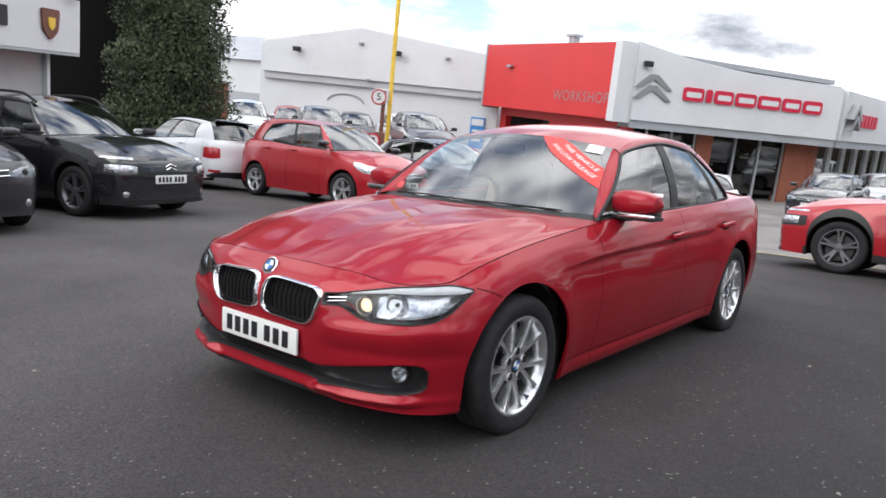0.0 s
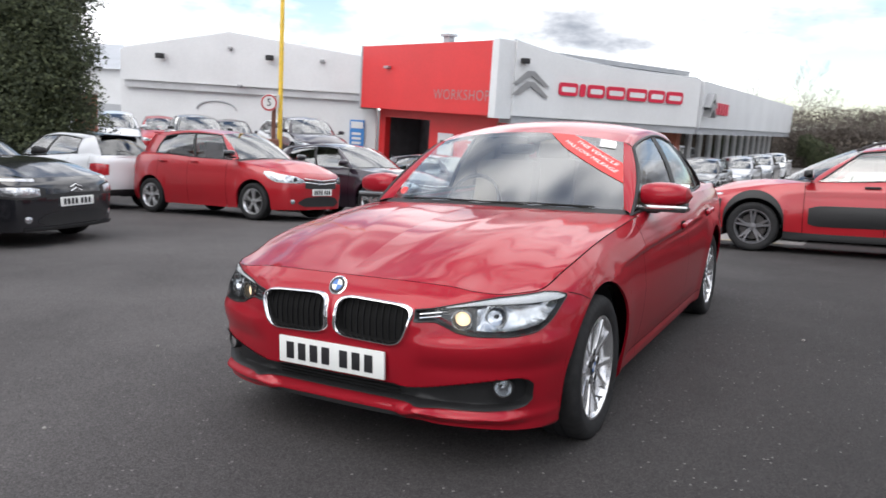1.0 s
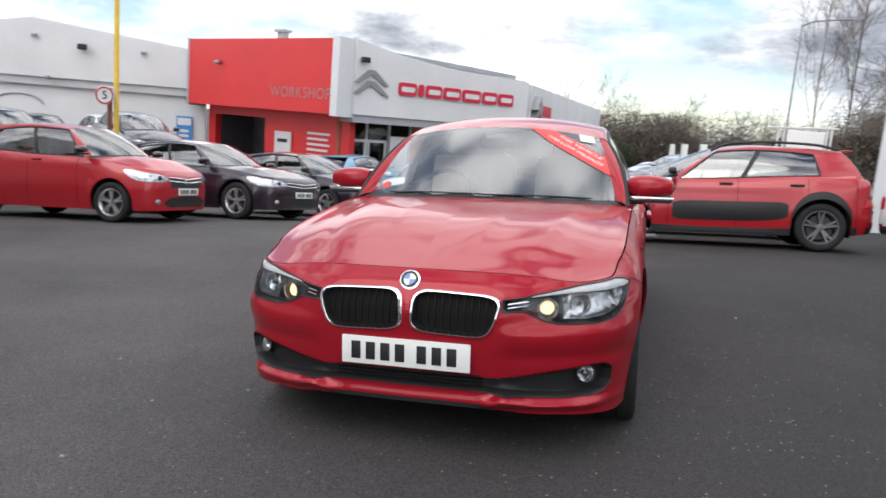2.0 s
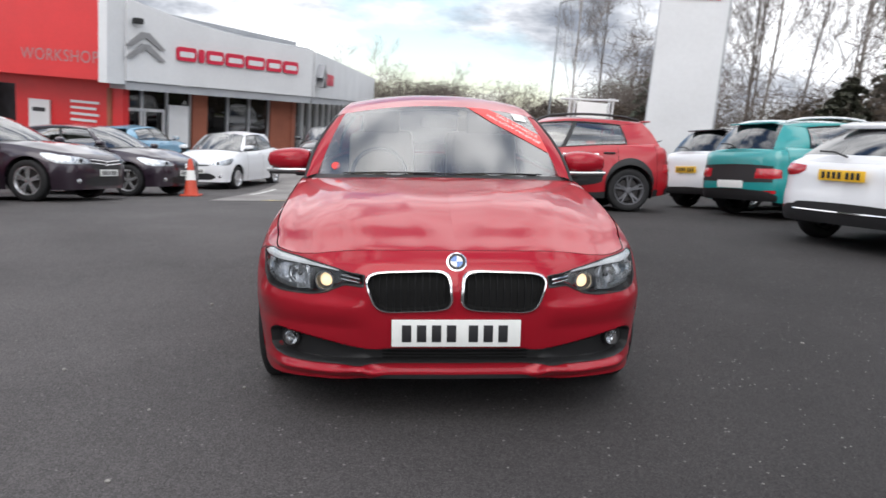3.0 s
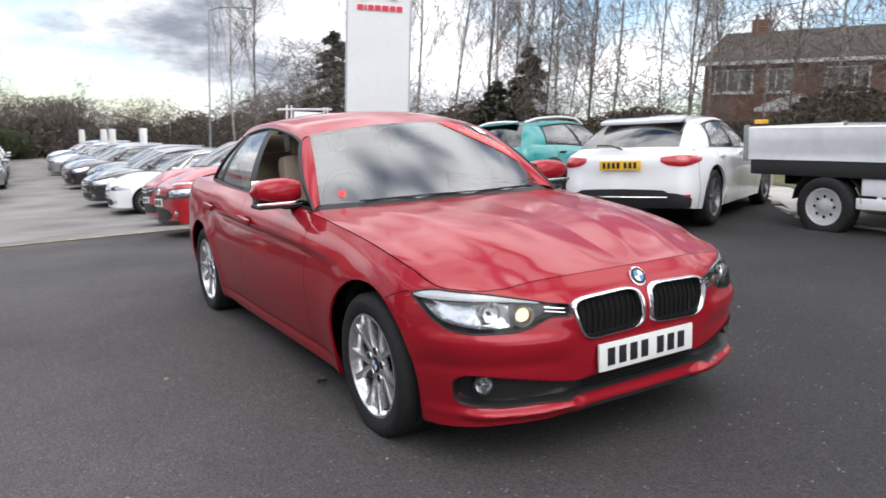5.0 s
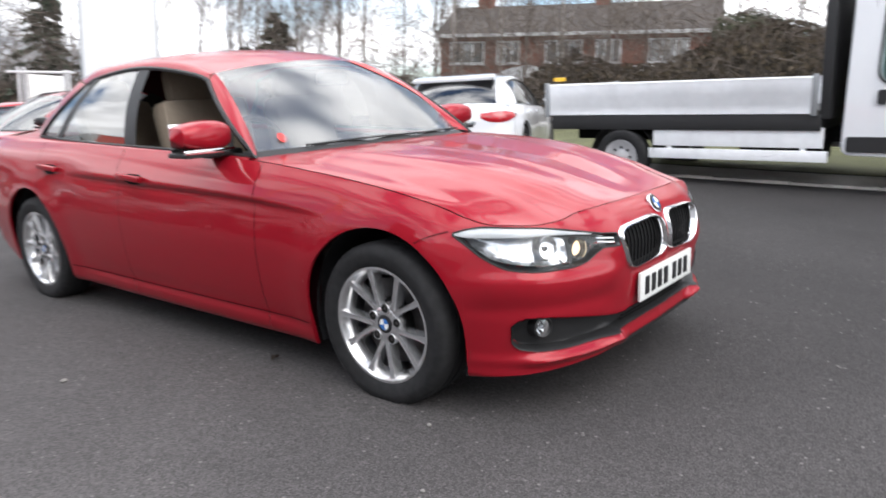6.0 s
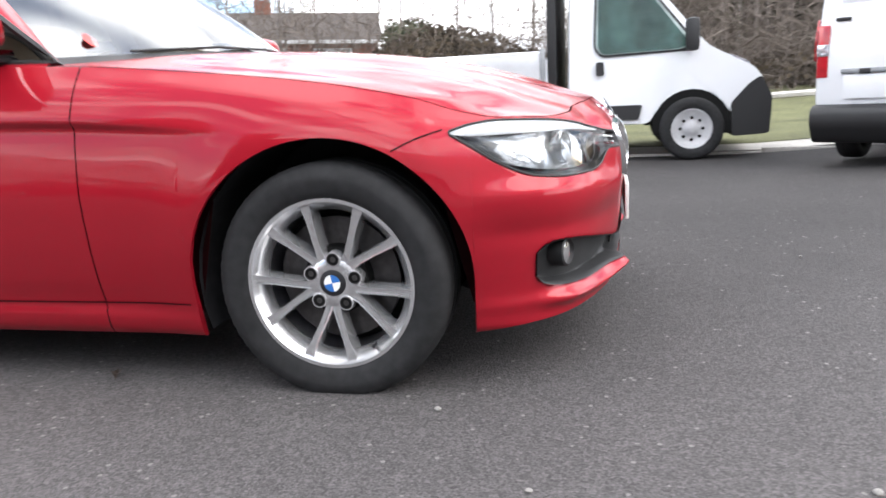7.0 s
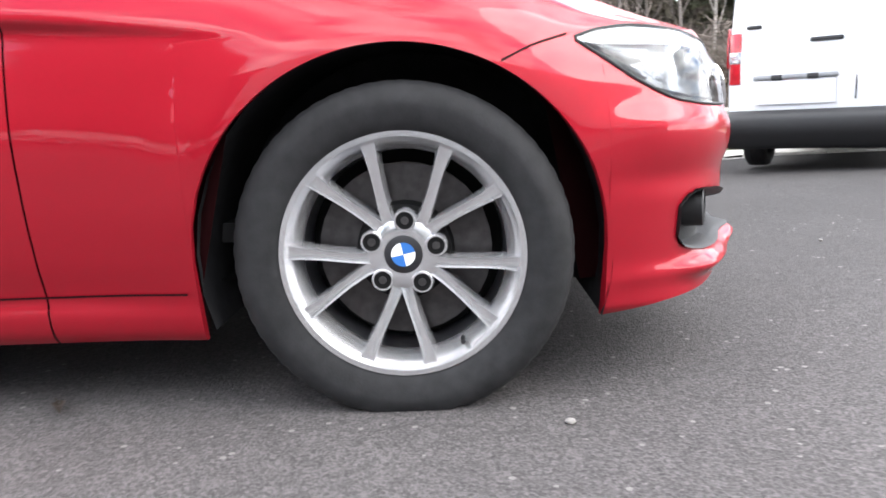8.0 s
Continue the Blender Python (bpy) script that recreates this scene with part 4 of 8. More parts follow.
def saloon(m):
    """The red saloon in the middle of the yard."""
    car = thing("saloon_car", "glossy red four-door saloon car with silver ten-spoke alloy wheels on tarmac", "car", m)
    sp = dict(hw=0.905, fo=0.755, wb=2.81, ro=1.035, arch=0.380, arch_z=0.310, flare=0.014, sculpt=nose_sculpt, pockets=nose_pockets,
              shoulder=[(-0.755, 0.738), (-0.73, 0.733), (-0.70, 0.724), (-0.66, 0.713), (-0.62, 0.708), (-0.54, 0.712), (-0.455, 0.716), (-0.38, 0.731), (-0.25, 0.770), (0.0, 0.822), (0.35, 0.868), (0.75, 0.905), (1.5, 0.93), (2.5, 0.955), (3.1, 0.955), (3.845, 0.955)],
              sill=[(-0.755, 0.220), (-0.735, 0.218), (-0.715, 0.207), (-0.66, 0.200), (-0.52, 0.188), (-0.36, 0.172), (0.4, 0.160), (2.4, 0.170), (3.2, 0.20), (3.845, 0.23)],
              front=FRONT, side=SIDE, rear=REAR, seams=(0.675, 1.76, 2.66, 3.42), nose_seam=-0.30, bonnet_x=0.90, dome=0.55, crease=0.009,
              cowl=(0.50, 0.945, 0.725, 0.83, 0.935),
              house=dict(top=(1.14, 1.345), top_k=(0.590, 1.265, 1.290), belt=[(0.775, 0.66, 0.912), (0.785, 0.80, 0.918), (0.80, 1.4, 0.935), (0.795, 2.2, 0.955), (0.745, 2.95, 0.985)],
                         rail=[(0.680, 1.08, 1.195), (0.640, 1.34, 1.280), (0.615, 1.9, 1.335), (0.610, 2.35, 1.300), (0.61, 2.62, 1.215), (0.62, 2.8, 1.13)],
                         glass=(0.76, 2.82, 1.235, 2.48), pillar=(0.48, 0.88), roof_edge=[(0.590, 1.265, 1.290), (0.575, 1.5, 1.348), (0.565, 1.9, 1.378), (0.56, 2.4, 1.355), (0.55, 2.66, 1.30)],
                         roof=[(1.32, 1.388), (1.6, 1.422), (1.95, 1.432), (2.3, 1.415)], rear_top=(2.58, 1.375), rear_base=(3.20, 1.05), rear_base_k=(0.63, 3.10, 1.01)),
              tyre_r=0.317, hub_z=0.331, tyre_w=0.205, tyre_in=0.027, rim_r=0.2255, alloy=ALLOY, wheel="v10", seat=BEIGE, open_window=-1, rear_glass=GLASS)
    sh = car_body(car, sp, RED_PAINT, True)
    X = sh.at_x
    Y = sh.at_y
    # kidney grilles
    for sgn in (1, -1):
        grille = new("kidney_grille")
        grille.parent = car
        fl = (lambda a: a) if sgn > 0 else mirror
        ring = lambda k, out, raw=True: [sh.at(X(x), z, out, raw) for x, z in kidney_line(k)]
        link("grille_frame", fl(grid(np.array([ring(1.035, -0.003), ring(1.025, 0.006), ring(0.99, 0.014), ring(0.955, 0.014), ring(0.93, 0.008), ring(0.92, -0.012)]), close=True)), CHROME, grille, "chrome grille frame")
        link("grille_back", fl(grid(np.array([ring(k, 0.007, False) for k in (0.99, 0.96, 0.93, 0.90, 0.87, 0.84, 0.80, 0.6, 0.4, 0.2, 0.02)]), close=True)), GAP, grille)
        for k in range(11):
            x = 0.050 + 0.029 * k
            span = [z for z in np.linspace(0.49, 0.68, 96) if kidney_reach(x, z) < 0.93]
            z0, z1 = span[0], span[-1]
            p = [[sh.at(X(x + dx), z, o, True) for dx, o in ((-0.004, -0.038), (-0.0022, -0.022), (0.0022, -0.022), (0.004, -0.038))] for z in np.linspace(z0, z1, 5)]
            link("slat", fl(grid(p)), SLAT, grille)
    # badge on the nose
    b = sh.at(0.0, 0.700, 0.004)
    badge = link("badge", move(lathe([(0.0005, 0.006), (0.034, 0.005), (0.041, 0.003), (0.041, -0.006)], 32, "z"), Matrix.Translation(b) @ pose(0, 0, 0, 58)), CHROME, car, "round chrome-rimmed badge")
    for k in range(4):
        fan = [(0, 0, 0.0085)] + [(0.024 * math.cos(a), 0.024 * math.sin(a), 0.0085) for a in np.linspace(k * math.pi / 2, (k + 1) * math.pi / 2, 9)]
        link("badge_quarter", move((fan, [(0, i, i + 1) for i in range(1, 9)]), Matrix.Translation(b) @ pose(0, 0, 0, 58)), BADGE_BLUE if k % 2 else PAPER, badge)
    link("badge_ring", move(lathe([(0.025, 0.0075), (0.035, 0.0068)], 32, "z"), Matrix.Translation(b) @ pose(0, 0, 0, 58)), INK, badge)
    # headlights: a dark pocket with a projector and a bright bowl behind a clear lens
    keys = [((Y if v < 0 else X)(v), lo, hi) for v, lo, hi in LAMP_KEYS]
    for sgn in (1, -1):
        lamp = new("headlight")
        lamp.parent = car
        fl = (lambda a: a) if sgn > 0 else mirror
        link("housing", fl(sh.strip(keys, 110, 30, 0.003)), LAMP_DARK, lamp)
        brow = [(s, hi - d, hi - 0.003) for (s, lo, hi), d in zip(keys[2:], (0.007, 0.011, 0.019, 0.027, 0.033, 0.036, 0.028, 0.008))]
        link("brow", fl(sh.strip(brow, 40, 5, -0.003, 0.003, True)), BROW_WHITE, lamp, "pale light strip")
        bowl = [(X(0.600), 0.578, 0.650), (X(0.66), 0.573, 0.670), (X(0.73), 0.578, 0.680), (Y(-0.48), 0.600, 0.684), (Y(-0.41), 0.640, 0.688), (Y(-0.35), 0.676, 0.688)]
        link("reflector", fl(sh.strip(bowl, 40, 14, -0.016, -0.022, True)), LAMP_BRIGHT, lamp, "bright chrome reflector")
        link("divider", fl(sh.strip([(X(0.588), 0.575, 0.655), (X(0.600), 0.572, 0.660)], 3, 6, -0.008, 0.0, True)), LAMP_DARK, lamp)
        for x, z, r, glow in ((0.545, 0.612, 0.033, True), (0.672, 0.628, 0.034, False)):
            c = Vector(sh.at(X(x), z, -0.026, True))
            turn = Vector((0.30, -0.95, 0.05)).to_track_quat("Z", "Y").to_matrix().to_4x4()
            link("lamp_ring", fl(move(lathe([(r * 1.28, -0.014), (r * 1.26, 0.012), (r * 1.05, 0.012), (r * 0.98, 0.000)], 28, "z"), Matrix.Translation(c) @ turn)), LAMP_BRIGHT, lamp)
            if glow:
                link("projector", fl(move(lathe([(0.0005, -0.004), (r * 0.5, -0.006), (r * 0.8, -0.012), (r * 0.9, -0.016)], 28, "z"), Matrix.Translation(c) @ turn)), LAMP_WARM, lamp)
                link("projector_tube", fl(move(lathe([(r * 0.98, 0.008), (r * 0.92, -0.018)], 28, "z"), Matrix.Translation(c) @ turn)), LAMP_DARK, lamp)
            else:
                link("reflector_bowl", fl(move(lathe([(0.006, -0.020), (r * 0.5, -0.014), (r * 0.85, -0.002), (r * 0.99, 0.004)], 28, "z"), Matrix.Translation(c) @ turn)), LAMP_BRIGHT, lamp)
                link("bulb_shield", fl(move(lathe([(0.0005, 0.006), (0.008, 0.004), (0.009, -0.016)], 16, "z"), Matrix.Translation(c) @ turn)), LAMP_DARK, lamp)
        lens = link("lens", fl(sh.strip(keys[1:], 60, 16, 0.002, 0.006, True)), CLEAR, lamp)
        lens.visible_shadow = False
        link("lamp_seal", fl(sh.rim(keys, 80, 0.003, 0.001, True)), PLASTIC, lamp)
        for dz in (-0.006, 0.008):
            link("arm_line", fl(sh.strip([(X(0.392), 0.622 + dz, 0.6255 + dz), (X(0.47), 0.632 + dz, 0.6355 + dz)], 8, 2, -0.004, 0.0, True)), CHROME, lamp)
    # lower intake with its dark mesh, and the blade under it
    link("lower_intake", sh.strip([(s, lo - 0.002, hi + 0.002) for s, lo, hi in [(-X(x), a, b) for x, a, b in INTAKE[:0:-1]] + [(X(x), a, b) for x, a, b in INTAKE]], 300, 30, 0.007), PLASTIC, car, "black mesh intake")
    for k in range(3):
        z = 0.302 + 0.014 * k
        link("intake_bar", tube([sh.at(np.sign(x) * X(abs(x)), z, -0.022, True) for x in np.linspace(-0.30, 0.30, 25)], 0.0028, 5), GAP, car)
    link("splitter", sh.strip([(-X(0.34), 0.220, 0.224), (-X(0.29), 0.219, 0.236), (0, 0.221, 0.239), (X(0.29), 0.219, 0.236), (X(0.34), 0.220, 0.224)], 50, 4, 0.003), PLASTIC, car)
    for sgn in (1, -1):
        fl = (lambda a: a) if sgn > 0 else mirror
        ins = new("fog_lamp")
        ins.parent = car
        c = Vector(sh.at(X(0.697), 0.357, -0.020, True))
        turn = Vector((0.35, -0.93, 0.02)).to_track_quat("Z", "Y").to_matrix().to_4x4()
        link("fog_ring", fl(move(lathe([(0.041, -0.03), (0.040, 0.010), (0.034, 0.013), (0.031, 0.004)], 28, "z"), Matrix.Translation(c) @ turn)), PLASTIC, ins)
        link("fog_bowl", fl(move(lathe([(0.008, -0.018), (0.018, -0.012), (0.029, 0.0), (0.032, 0.005)], 28, "z"), Matrix.Translation(c) @ turn)), LAMP_BRIGHT, ins, "bright chrome bowl")
        link("fog_bulb", fl(move(lathe([(0.0005, 0.004), (0.007, 0.002), (0.008, -0.018)], 12, "z"), Matrix.Translation(c) @ turn)), LAMP_INNER, ins)
        fog_lens = link("fog_lens", fl(move(lathe([(0.0005, 0.012), (0.018, 0.010), (0.031, 0.006)], 28, "z"), Matrix.Translation(c) @ turn)), CLEAR, ins)
        fog_lens.visible_shadow = False
        for ys, zs in ((1.60, 0.80), (2.50, 0.815)):
            h = new("door_handle")
            h.parent = car
            q = sh.at(Y(ys), zs, 0.0)
            link("grip", fl(move(box(0.03, 0.21, 0.030, 0.011), Matrix.Translation(tuple(q + np.array((0.022, 0, 0.004)))) @ pose(0, 0, 0, 3, 0, 0))), RED_PAINT, h)
            link("cup", fl(sh.strip([(Y(ys - 0.085), zs - 0.008, zs + 0.006), (Y(ys - 0.04), zs - 0.032, zs + 0.02), (Y(ys + 0.04), zs - 0.032, zs + 0.02), (Y(ys + 0.085), zs - 0.008, zs + 0.006)], 12, 5, 0.0015)), GAP, h)
        wing_seam = [(Y(-0.318), 0.6925, 0.6965), (Y(-0.25), 0.674, 0.678), (Y(-0.19), 0.648, 0.652)]
        link("wing_seam", fl(sh.strip(wing_seam, 12, 2, 0.001)), SEAM, car)
        # sill seam
        seam = [(Y(0.40), 0.254, 0.258), (Y(1.4), 0.257, 0.261), (Y(2.40), 0.262, 0.266)]
        link("sill_seam", fl(sh.strip(seam, 60, 2, 0.0035)), SEAM, car)
        tl = [(sh.at_y(3.50), 0.83, 0.84), (sh.at_y(3.62), 0.80, 0.925), (sh.at_rear_x(0.62), 0.79, 0.935), (sh.at_rear_x(0.42), 0.80, 0.93)]
        link("rear_light", fl(sh.strip(tl, 16, 6, 0.004, 0.008)), LAMP_RED, car)
    number_plate(car, -0.762, 0.420)
    number_plate(car, 3.86, 0.72, True)
    door_mirror(car, 0.905, 0.99, 1.008, RED_PAINT, 1.2, CHROME)
    # windscreen banner and tickets on the glass
    ws = sh.ws
    def on_screen(u, v, out=0.006, sgn=1):
        a = np.clip(v, 0, 1) * (ws.shape[0] - 1)
        b = np.clip(abs(u), 0, 1) * (ws.shape[1] - 1)
        i, j = min(int(a), ws.shape[0] - 2), min(int(b), ws.shape[1] - 2)
        p = ws[i, j] * (1 - a + i) * (1 - b + j) + ws[i + 1, j] * (a - i) * (1 - b + j) + ws[i, j + 1] * (1 - a + i) * (b - j) + ws[i + 1, j + 1] * (a - i) * (b - j)
        return (p[0] * (1 if u >= 0 else -1), p[1] - out * 0.75, p[2] + out * 0.65)
    # the banner runs from the roof edge down to the pillar
    a0, a1 = np.array((0.30, 1.10)), np.array((1.14, 0.34))
    along = a1 - a0
    across = np.array((0.14, 0.16))
    rows = [[on_screen(*(a0 + along * s + across * (w - 0.5) * min(1.0, 0.45 + 1.6 * s)), 0.004) for s in np.linspace(0, 1, 24)] for w in np.linspace(0, 1, 6)]
    link("windscreen_banner", grid(rows), STICKER_RED, car, "red diagonal banner with white words")
    for word, off in (("THIS VEHICLE", 0.72), ("HAS LOW MILEAGE", 0.34)):
        v, f = writing(word, 0.19)
        wide = max(abs(q[0]) for q in v)
        out = []
        for x, y, z in v:
            s = 0.54 + x / wide * 0.27 * len(word) / 15
            out.append(on_screen(*(a0 + along * s + across * (off - 0.5 + y * 1.5)), 0.008))
        # one part for each word
        cuts, reach = [], -9.0
        for x0, x1, q in sorted((min(v[i][0] for i in q), max(v[i][0] for i in q), q) for q in f):
            if x0 > reach + 0.045:
                cuts.append([])
            cuts[-1].append(q)
            reach = max(reach, x1)
        for group in cuts:
            used = sorted({i for q in group for i in q})
            at = {i: k for k, i in enumerate(used)}
            link("banner_word", ([out[i] for i in used], [tuple(at[i] for i in q) for q in group]), PAPER, car, smooth=False)
    link("windscreen_ticket", grid([[on_screen(u, v, 0.006) for u in (0.80, 0.87, 0.94)] for v in (0.84, 0.91, 0.98)]), PAPER, car, "small white paper ticket")
    link("windscreen_disc", move(lathe([(0.0005, 0), (0.026, 0)], 20, "z"), Matrix.Translation(on_screen(-0.86, 0.10, 0.004)) @ pose(0, 0, 0, 50)), STICKER_RED, car)
    for x0, x1 in ((-0.58, 0.02), (0.02, 0.62)):
        p = [Vector(on_screen(x0 / 0.75, 0.0, 0.012)), Vector(on_screen((x0 + x1) / 1.5, 0.008, 0.014)), Vector(on_screen(x1 / 0.75, 0.004, 0.012))]
        link("wiper", tube([p[0], (p[0] + p[1]) / 2, p[1], (p[1] + p[2]) / 2, p[2]], 0.0045, 6), PLASTIC, car)
    return car


hero = saloon(GM)


# ---- the other cars ----
def hatch(name, label, m, paint, hw=0.87, fo=0.80, wb=2.5, ro=0.68, h=1.5, wheel="five", alloy=ALLOY, tyre_r=0.31, blunt=0.25, clad=False, bumps=False, rails=None, nose="plain",
          roof=None, back_plate=True, front_plate=True, pillar=None, group="", trim_line=False, lid=None, tail="plain", back=0.24, glass_end=(-0.02, -0.10), cab=0.0, glass_low=0.685, plate_z=0.82, mirrors=None):
    """A hatchback or crossover with nose towards -y and its front axle at the origin."""
    car = thing(name, label, "car", m, group)
    end = wb + ro
    sp = dict(hw=hw, fo=fo, wb=wb, ro=ro, arch=tyre_r + 0.055, arch_z=tyre_r + 0.005, flare=0.016, blunt=blunt, tail_blunt=0.6,
              shoulder=[(-fo, 0.515 * h), (-fo * 0.6, 0.53 * h), (-fo * 0.2, 0.565 * h), (0.15, 0.60 * h), (0.6, 0.628 * h), (1.5, 0.645 * h), (wb, 0.675 * h), (end, 0.655 * h)],
              sill=[(-fo, 0.20), (-0.36, 0.19), (0.4, 0.19), (wb - 0.4, 0.20), (wb + 0.4, 0.23), (end, 0.27)],
              front=[(a, b * 0.9) for a, b in FRONT], side=SIDE, rear=REAR, seams=(0.60, 1.52, wb - 0.18, end - 0.30), bonnet_x=0.88, dome=0.8, crease=0.012,
              cowl=(0.26 + cab, 0.665 * h, 0.80 * hw, 0.66 + cab, 0.645 * h),
              house=dict(top=(1.10 + cab * 1.2, 0.942 * h), top_k=(0.63 * hw, 1.24 + cab * 1.2, 0.915 * h), belt=[(0.875 * hw, 0.60 + cab, 0.628 * h), (0.885 * hw, 1.3, 0.648 * h), (0.86 * hw, 2.1, 0.68 * h), (0.80 * hw, wb + 0.3, 0.70 * h)],
                         rail=[(0.72 * hw, 1.0 + cab * 1.2, 0.85 * h), (0.675 * hw, 1.28 + cab * 1.2, 0.905 * h), (0.665 * hw, 1.75, 0.922 * h), (0.645 * hw, wb + back - 0.52, 0.897 * h), (0.62 * hw, wb + back - 0.02, 0.83 * h)],
                         glass=(0.74 + cab, wb + glass_end[0], 1.20 + cab * 1.2, wb + glass_end[1]), pillar=(0.46,), roof_edge=[(0.63 * hw, 1.24 + cab * 1.2, 0.915 * h), (0.635 * hw, 1.7, 0.955 * h), (0.61 * hw, wb + back - 0.52, 0.945 * h), (0.585 * hw, wb + back - 0.06, 0.915 * h)],
                         roof=[(1.5, 0.985 * h), (1.8, 0.996 * h), (2.12, 0.985 * h)], rear_top=(wb + back, 0.945 * h), rear_base=(end - 0.09 - (glass_low - 0.685), glass_low * h), rear_base_k=(0.70 * hw, end - 0.20 - (glass_low - 0.685), (glass_low - 0.01) * h)),
              tyre_r=tyre_r, tyre_w=0.20, tyre_in=0.015, rim_r=tyre_r * 0.70, alloy=alloy, wheel=wheel, side_glass=TINT_GLASS if pillar else GLASS, roof_paint=roof or paint, pillar_paint=pillar or paint, lid=0.004, lid_paint=lid or paint)
    sh = car_body(car, sp, paint)
    X, Y, XR = sh.at_x, sh.at_y, sh.at_rear_x
    f = h / 1.5
    for sgn in (1, -1):
        fl = (lambda a: a) if sgn > 0 else mirror
        lamp = new("headlight")
        lamp.parent = car
        if nose == "cactus":
            k1 = [(X(0.62 * hw), 0.735 * f, 0.765 * f), (X(0.80 * hw), 0.742 * f, 0.772 * f), (Y(-0.5 * fo), 0.748 * f, 0.772 * f)]
            k2 = [(X(0.58 * hw), 0.575 * f, 0.655 * f), (X(0.74 * hw), 0.565 * f, 0.675 * f), (Y(-0.62 * fo), 0.585 * f, 0.675 * f)]
            link("light_bar", fl(sh.strip(k1, 12, 4, 0.005, 0.004)), LAMP_INNER, lamp)
            link("lens", fl(sh.strip(k2, 12, 6, 0.005, 0.012)), LAMP_INNER, lamp)
            k3 = [(X(0.50 * hw), 0.56 * f, 0.66 * f), (X(0.7 * hw), 0.545 * f, 0.69 * f), (Y(-0.5 * fo), 0.56 * f, 0.69 * f)]
            link("housing", fl(sh.strip(k3, 14, 6, 0.003)), PLASTIC, lamp)
        else:
            k1 = [(X(0.50 * hw), 0.625 * f, 0.665 * f), (X(0.66 * hw), 0.61 * f, 0.715 * f), (Y(-0.60 * fo), 0.62 * f, 0.755 * f), (Y(-0.40 * fo), 0.68 * f, 0.785 * f), (Y(-0.26 * fo), 0.755 * f, 0.79 * f)]
            link("housing", fl(sh.strip(k1, 18, 6, 0.002)), LAMP_INNER, lamp)
            lens = link("lens", fl(sh.strip(k1, 18, 6, 0.005, 0.012)), CLEAR, lamp)
            lens.visible_shadow = False
            c = Vector(sh.at(X(0.70 * hw), 0.665 * f, 0.004))
            link("projector", fl(move(lathe([(0.0005, 0.01), (0.03, 0.006), (0.038, 0)], 16, "z"), Matrix.Translation(c) @ (Vector(sh.at(X(0.70 * hw), 0.665 * f, 0.1)) - c).to_track_quat("Z", "Y").to_matrix().to_4x4())), LAMP_DARK, lamp)
        fog = Vector(sh.at(X(0.74 * hw), 0.335, 0.002))
        link("fog_lamp", fl(move(lathe([(0.0005, 0.006), (0.03, 0.004), (0.042, 0)], 16, "z"), Matrix.Translation(fog) @ (Vector(sh.at(X(0.74 * hw), 0.335, 0.1)) - fog).to_track_quat("Z", "Y").to_matrix().to_4x4())), LAMP_INNER, car)
        if tail == "cactus":
            k1 = [(sh.at_y(end - 0.20), 0.60 * f, 0.72 * f), (XR(0.80 * hw), 0.59 * f, 0.735 * f), (XR(0.52 * hw), 0.595 * f, 0.735 * f)]
        elif tail == "wide":
            k1 = [(sh.at_y(end - 0.40), 0.885 * f, 0.915 * f), (sh.at_y(end - 0.16), 0.83 * f, 0.955 * f), (XR(0.80 * hw), 0.815 * f, 0.96 * f), (XR(0.62 * hw), 0.835 * f, 0.95 * f), (XR(0.52 * hw), 0.885 * f, 0.94 * f)]
        else:
            k1 = [(sh.at_y(end - 0.26), 0.66 * f, 0.86 * f), (XR(0.84 * hw), 0.64 * f, 0.87 * f), (XR(0.64 * hw), 0.66 * f, 0.85 * f)]
        link("rear_light", fl(sh.strip(k1, 14, 6, 0.005, 0.014)), LAMP_RED, car)
        rf = [(XR(0.88 * hw), 0.37, 0.42), (XR(0.62 * hw), 0.36, 0.41)]
        link("rear_reflector", fl(sh.strip(rf, 8, 3, 0.004)), LAMP_RED, car)
        for ys in (1.36, wb - 0.32):
            q = sh.at(Y(ys), 0.60 * h, 0.018)
            link("door_handle", fl(move(box(0.028, 0.18, 0.028, 0.01), Matrix.Translation(tuple(q)))), PLASTIC if clad else paint, car)
        if clad:
            ys = sh.columns(-fo * 0.5, end - 0.28, 60)
            ss = np.array([Y(v) for v in ys])
            zb = sh.bottom(ys)
            link("cladding", fl(sh.panel(ss, 4, zb, zb + 0.105 - 0.02 * np.exp(-((ys - wb / 2) / 0.9) ** 4), 0.012)), PLASTIC, car, "black plastic cladding")
        if bumps:
            k1 = [(Y(0.66), 0.40, 0.60), (Y(0.78), 0.37, 0.635), (Y(1.6), 0.38, 0.645), (Y(wb - 0.52), 0.42, 0.65), (Y(wb - 0.42), 0.46, 0.62)]
            link("side_guard", fl(sh.strip(k1, 24, 6, 0.004, 0.014)), PLASTIC, car, "dark padded side guard")
        if rails is not None:
            rail = [(0.62 * hw, 1.15, 0.915 * h), (0.63 * hw, 1.4, 0.985 * h), (0.63 * hw, 1.9, h + 0.005), (0.60 * hw, wb + back - 0.42, 0.985 * h), (0.56 * hw, wb + back - 0.12, 0.945 * h)]
            link("roof_bar", fl(tube(curve(rail, 14), 0.020, 6)), rails, car)
    lo = [(-X(0.62 * hw), 0.30, 0.33), (-X(0.45 * hw), 0.25, 0.40), (0, 0.25, 0.42), (X(0.45 * hw), 0.25, 0.40), (X(0.62 * hw), 0.30, 0.33)]
    link("lower_grille", sh.strip(lo, 30, 4, 0.004), PLASTIC, car)
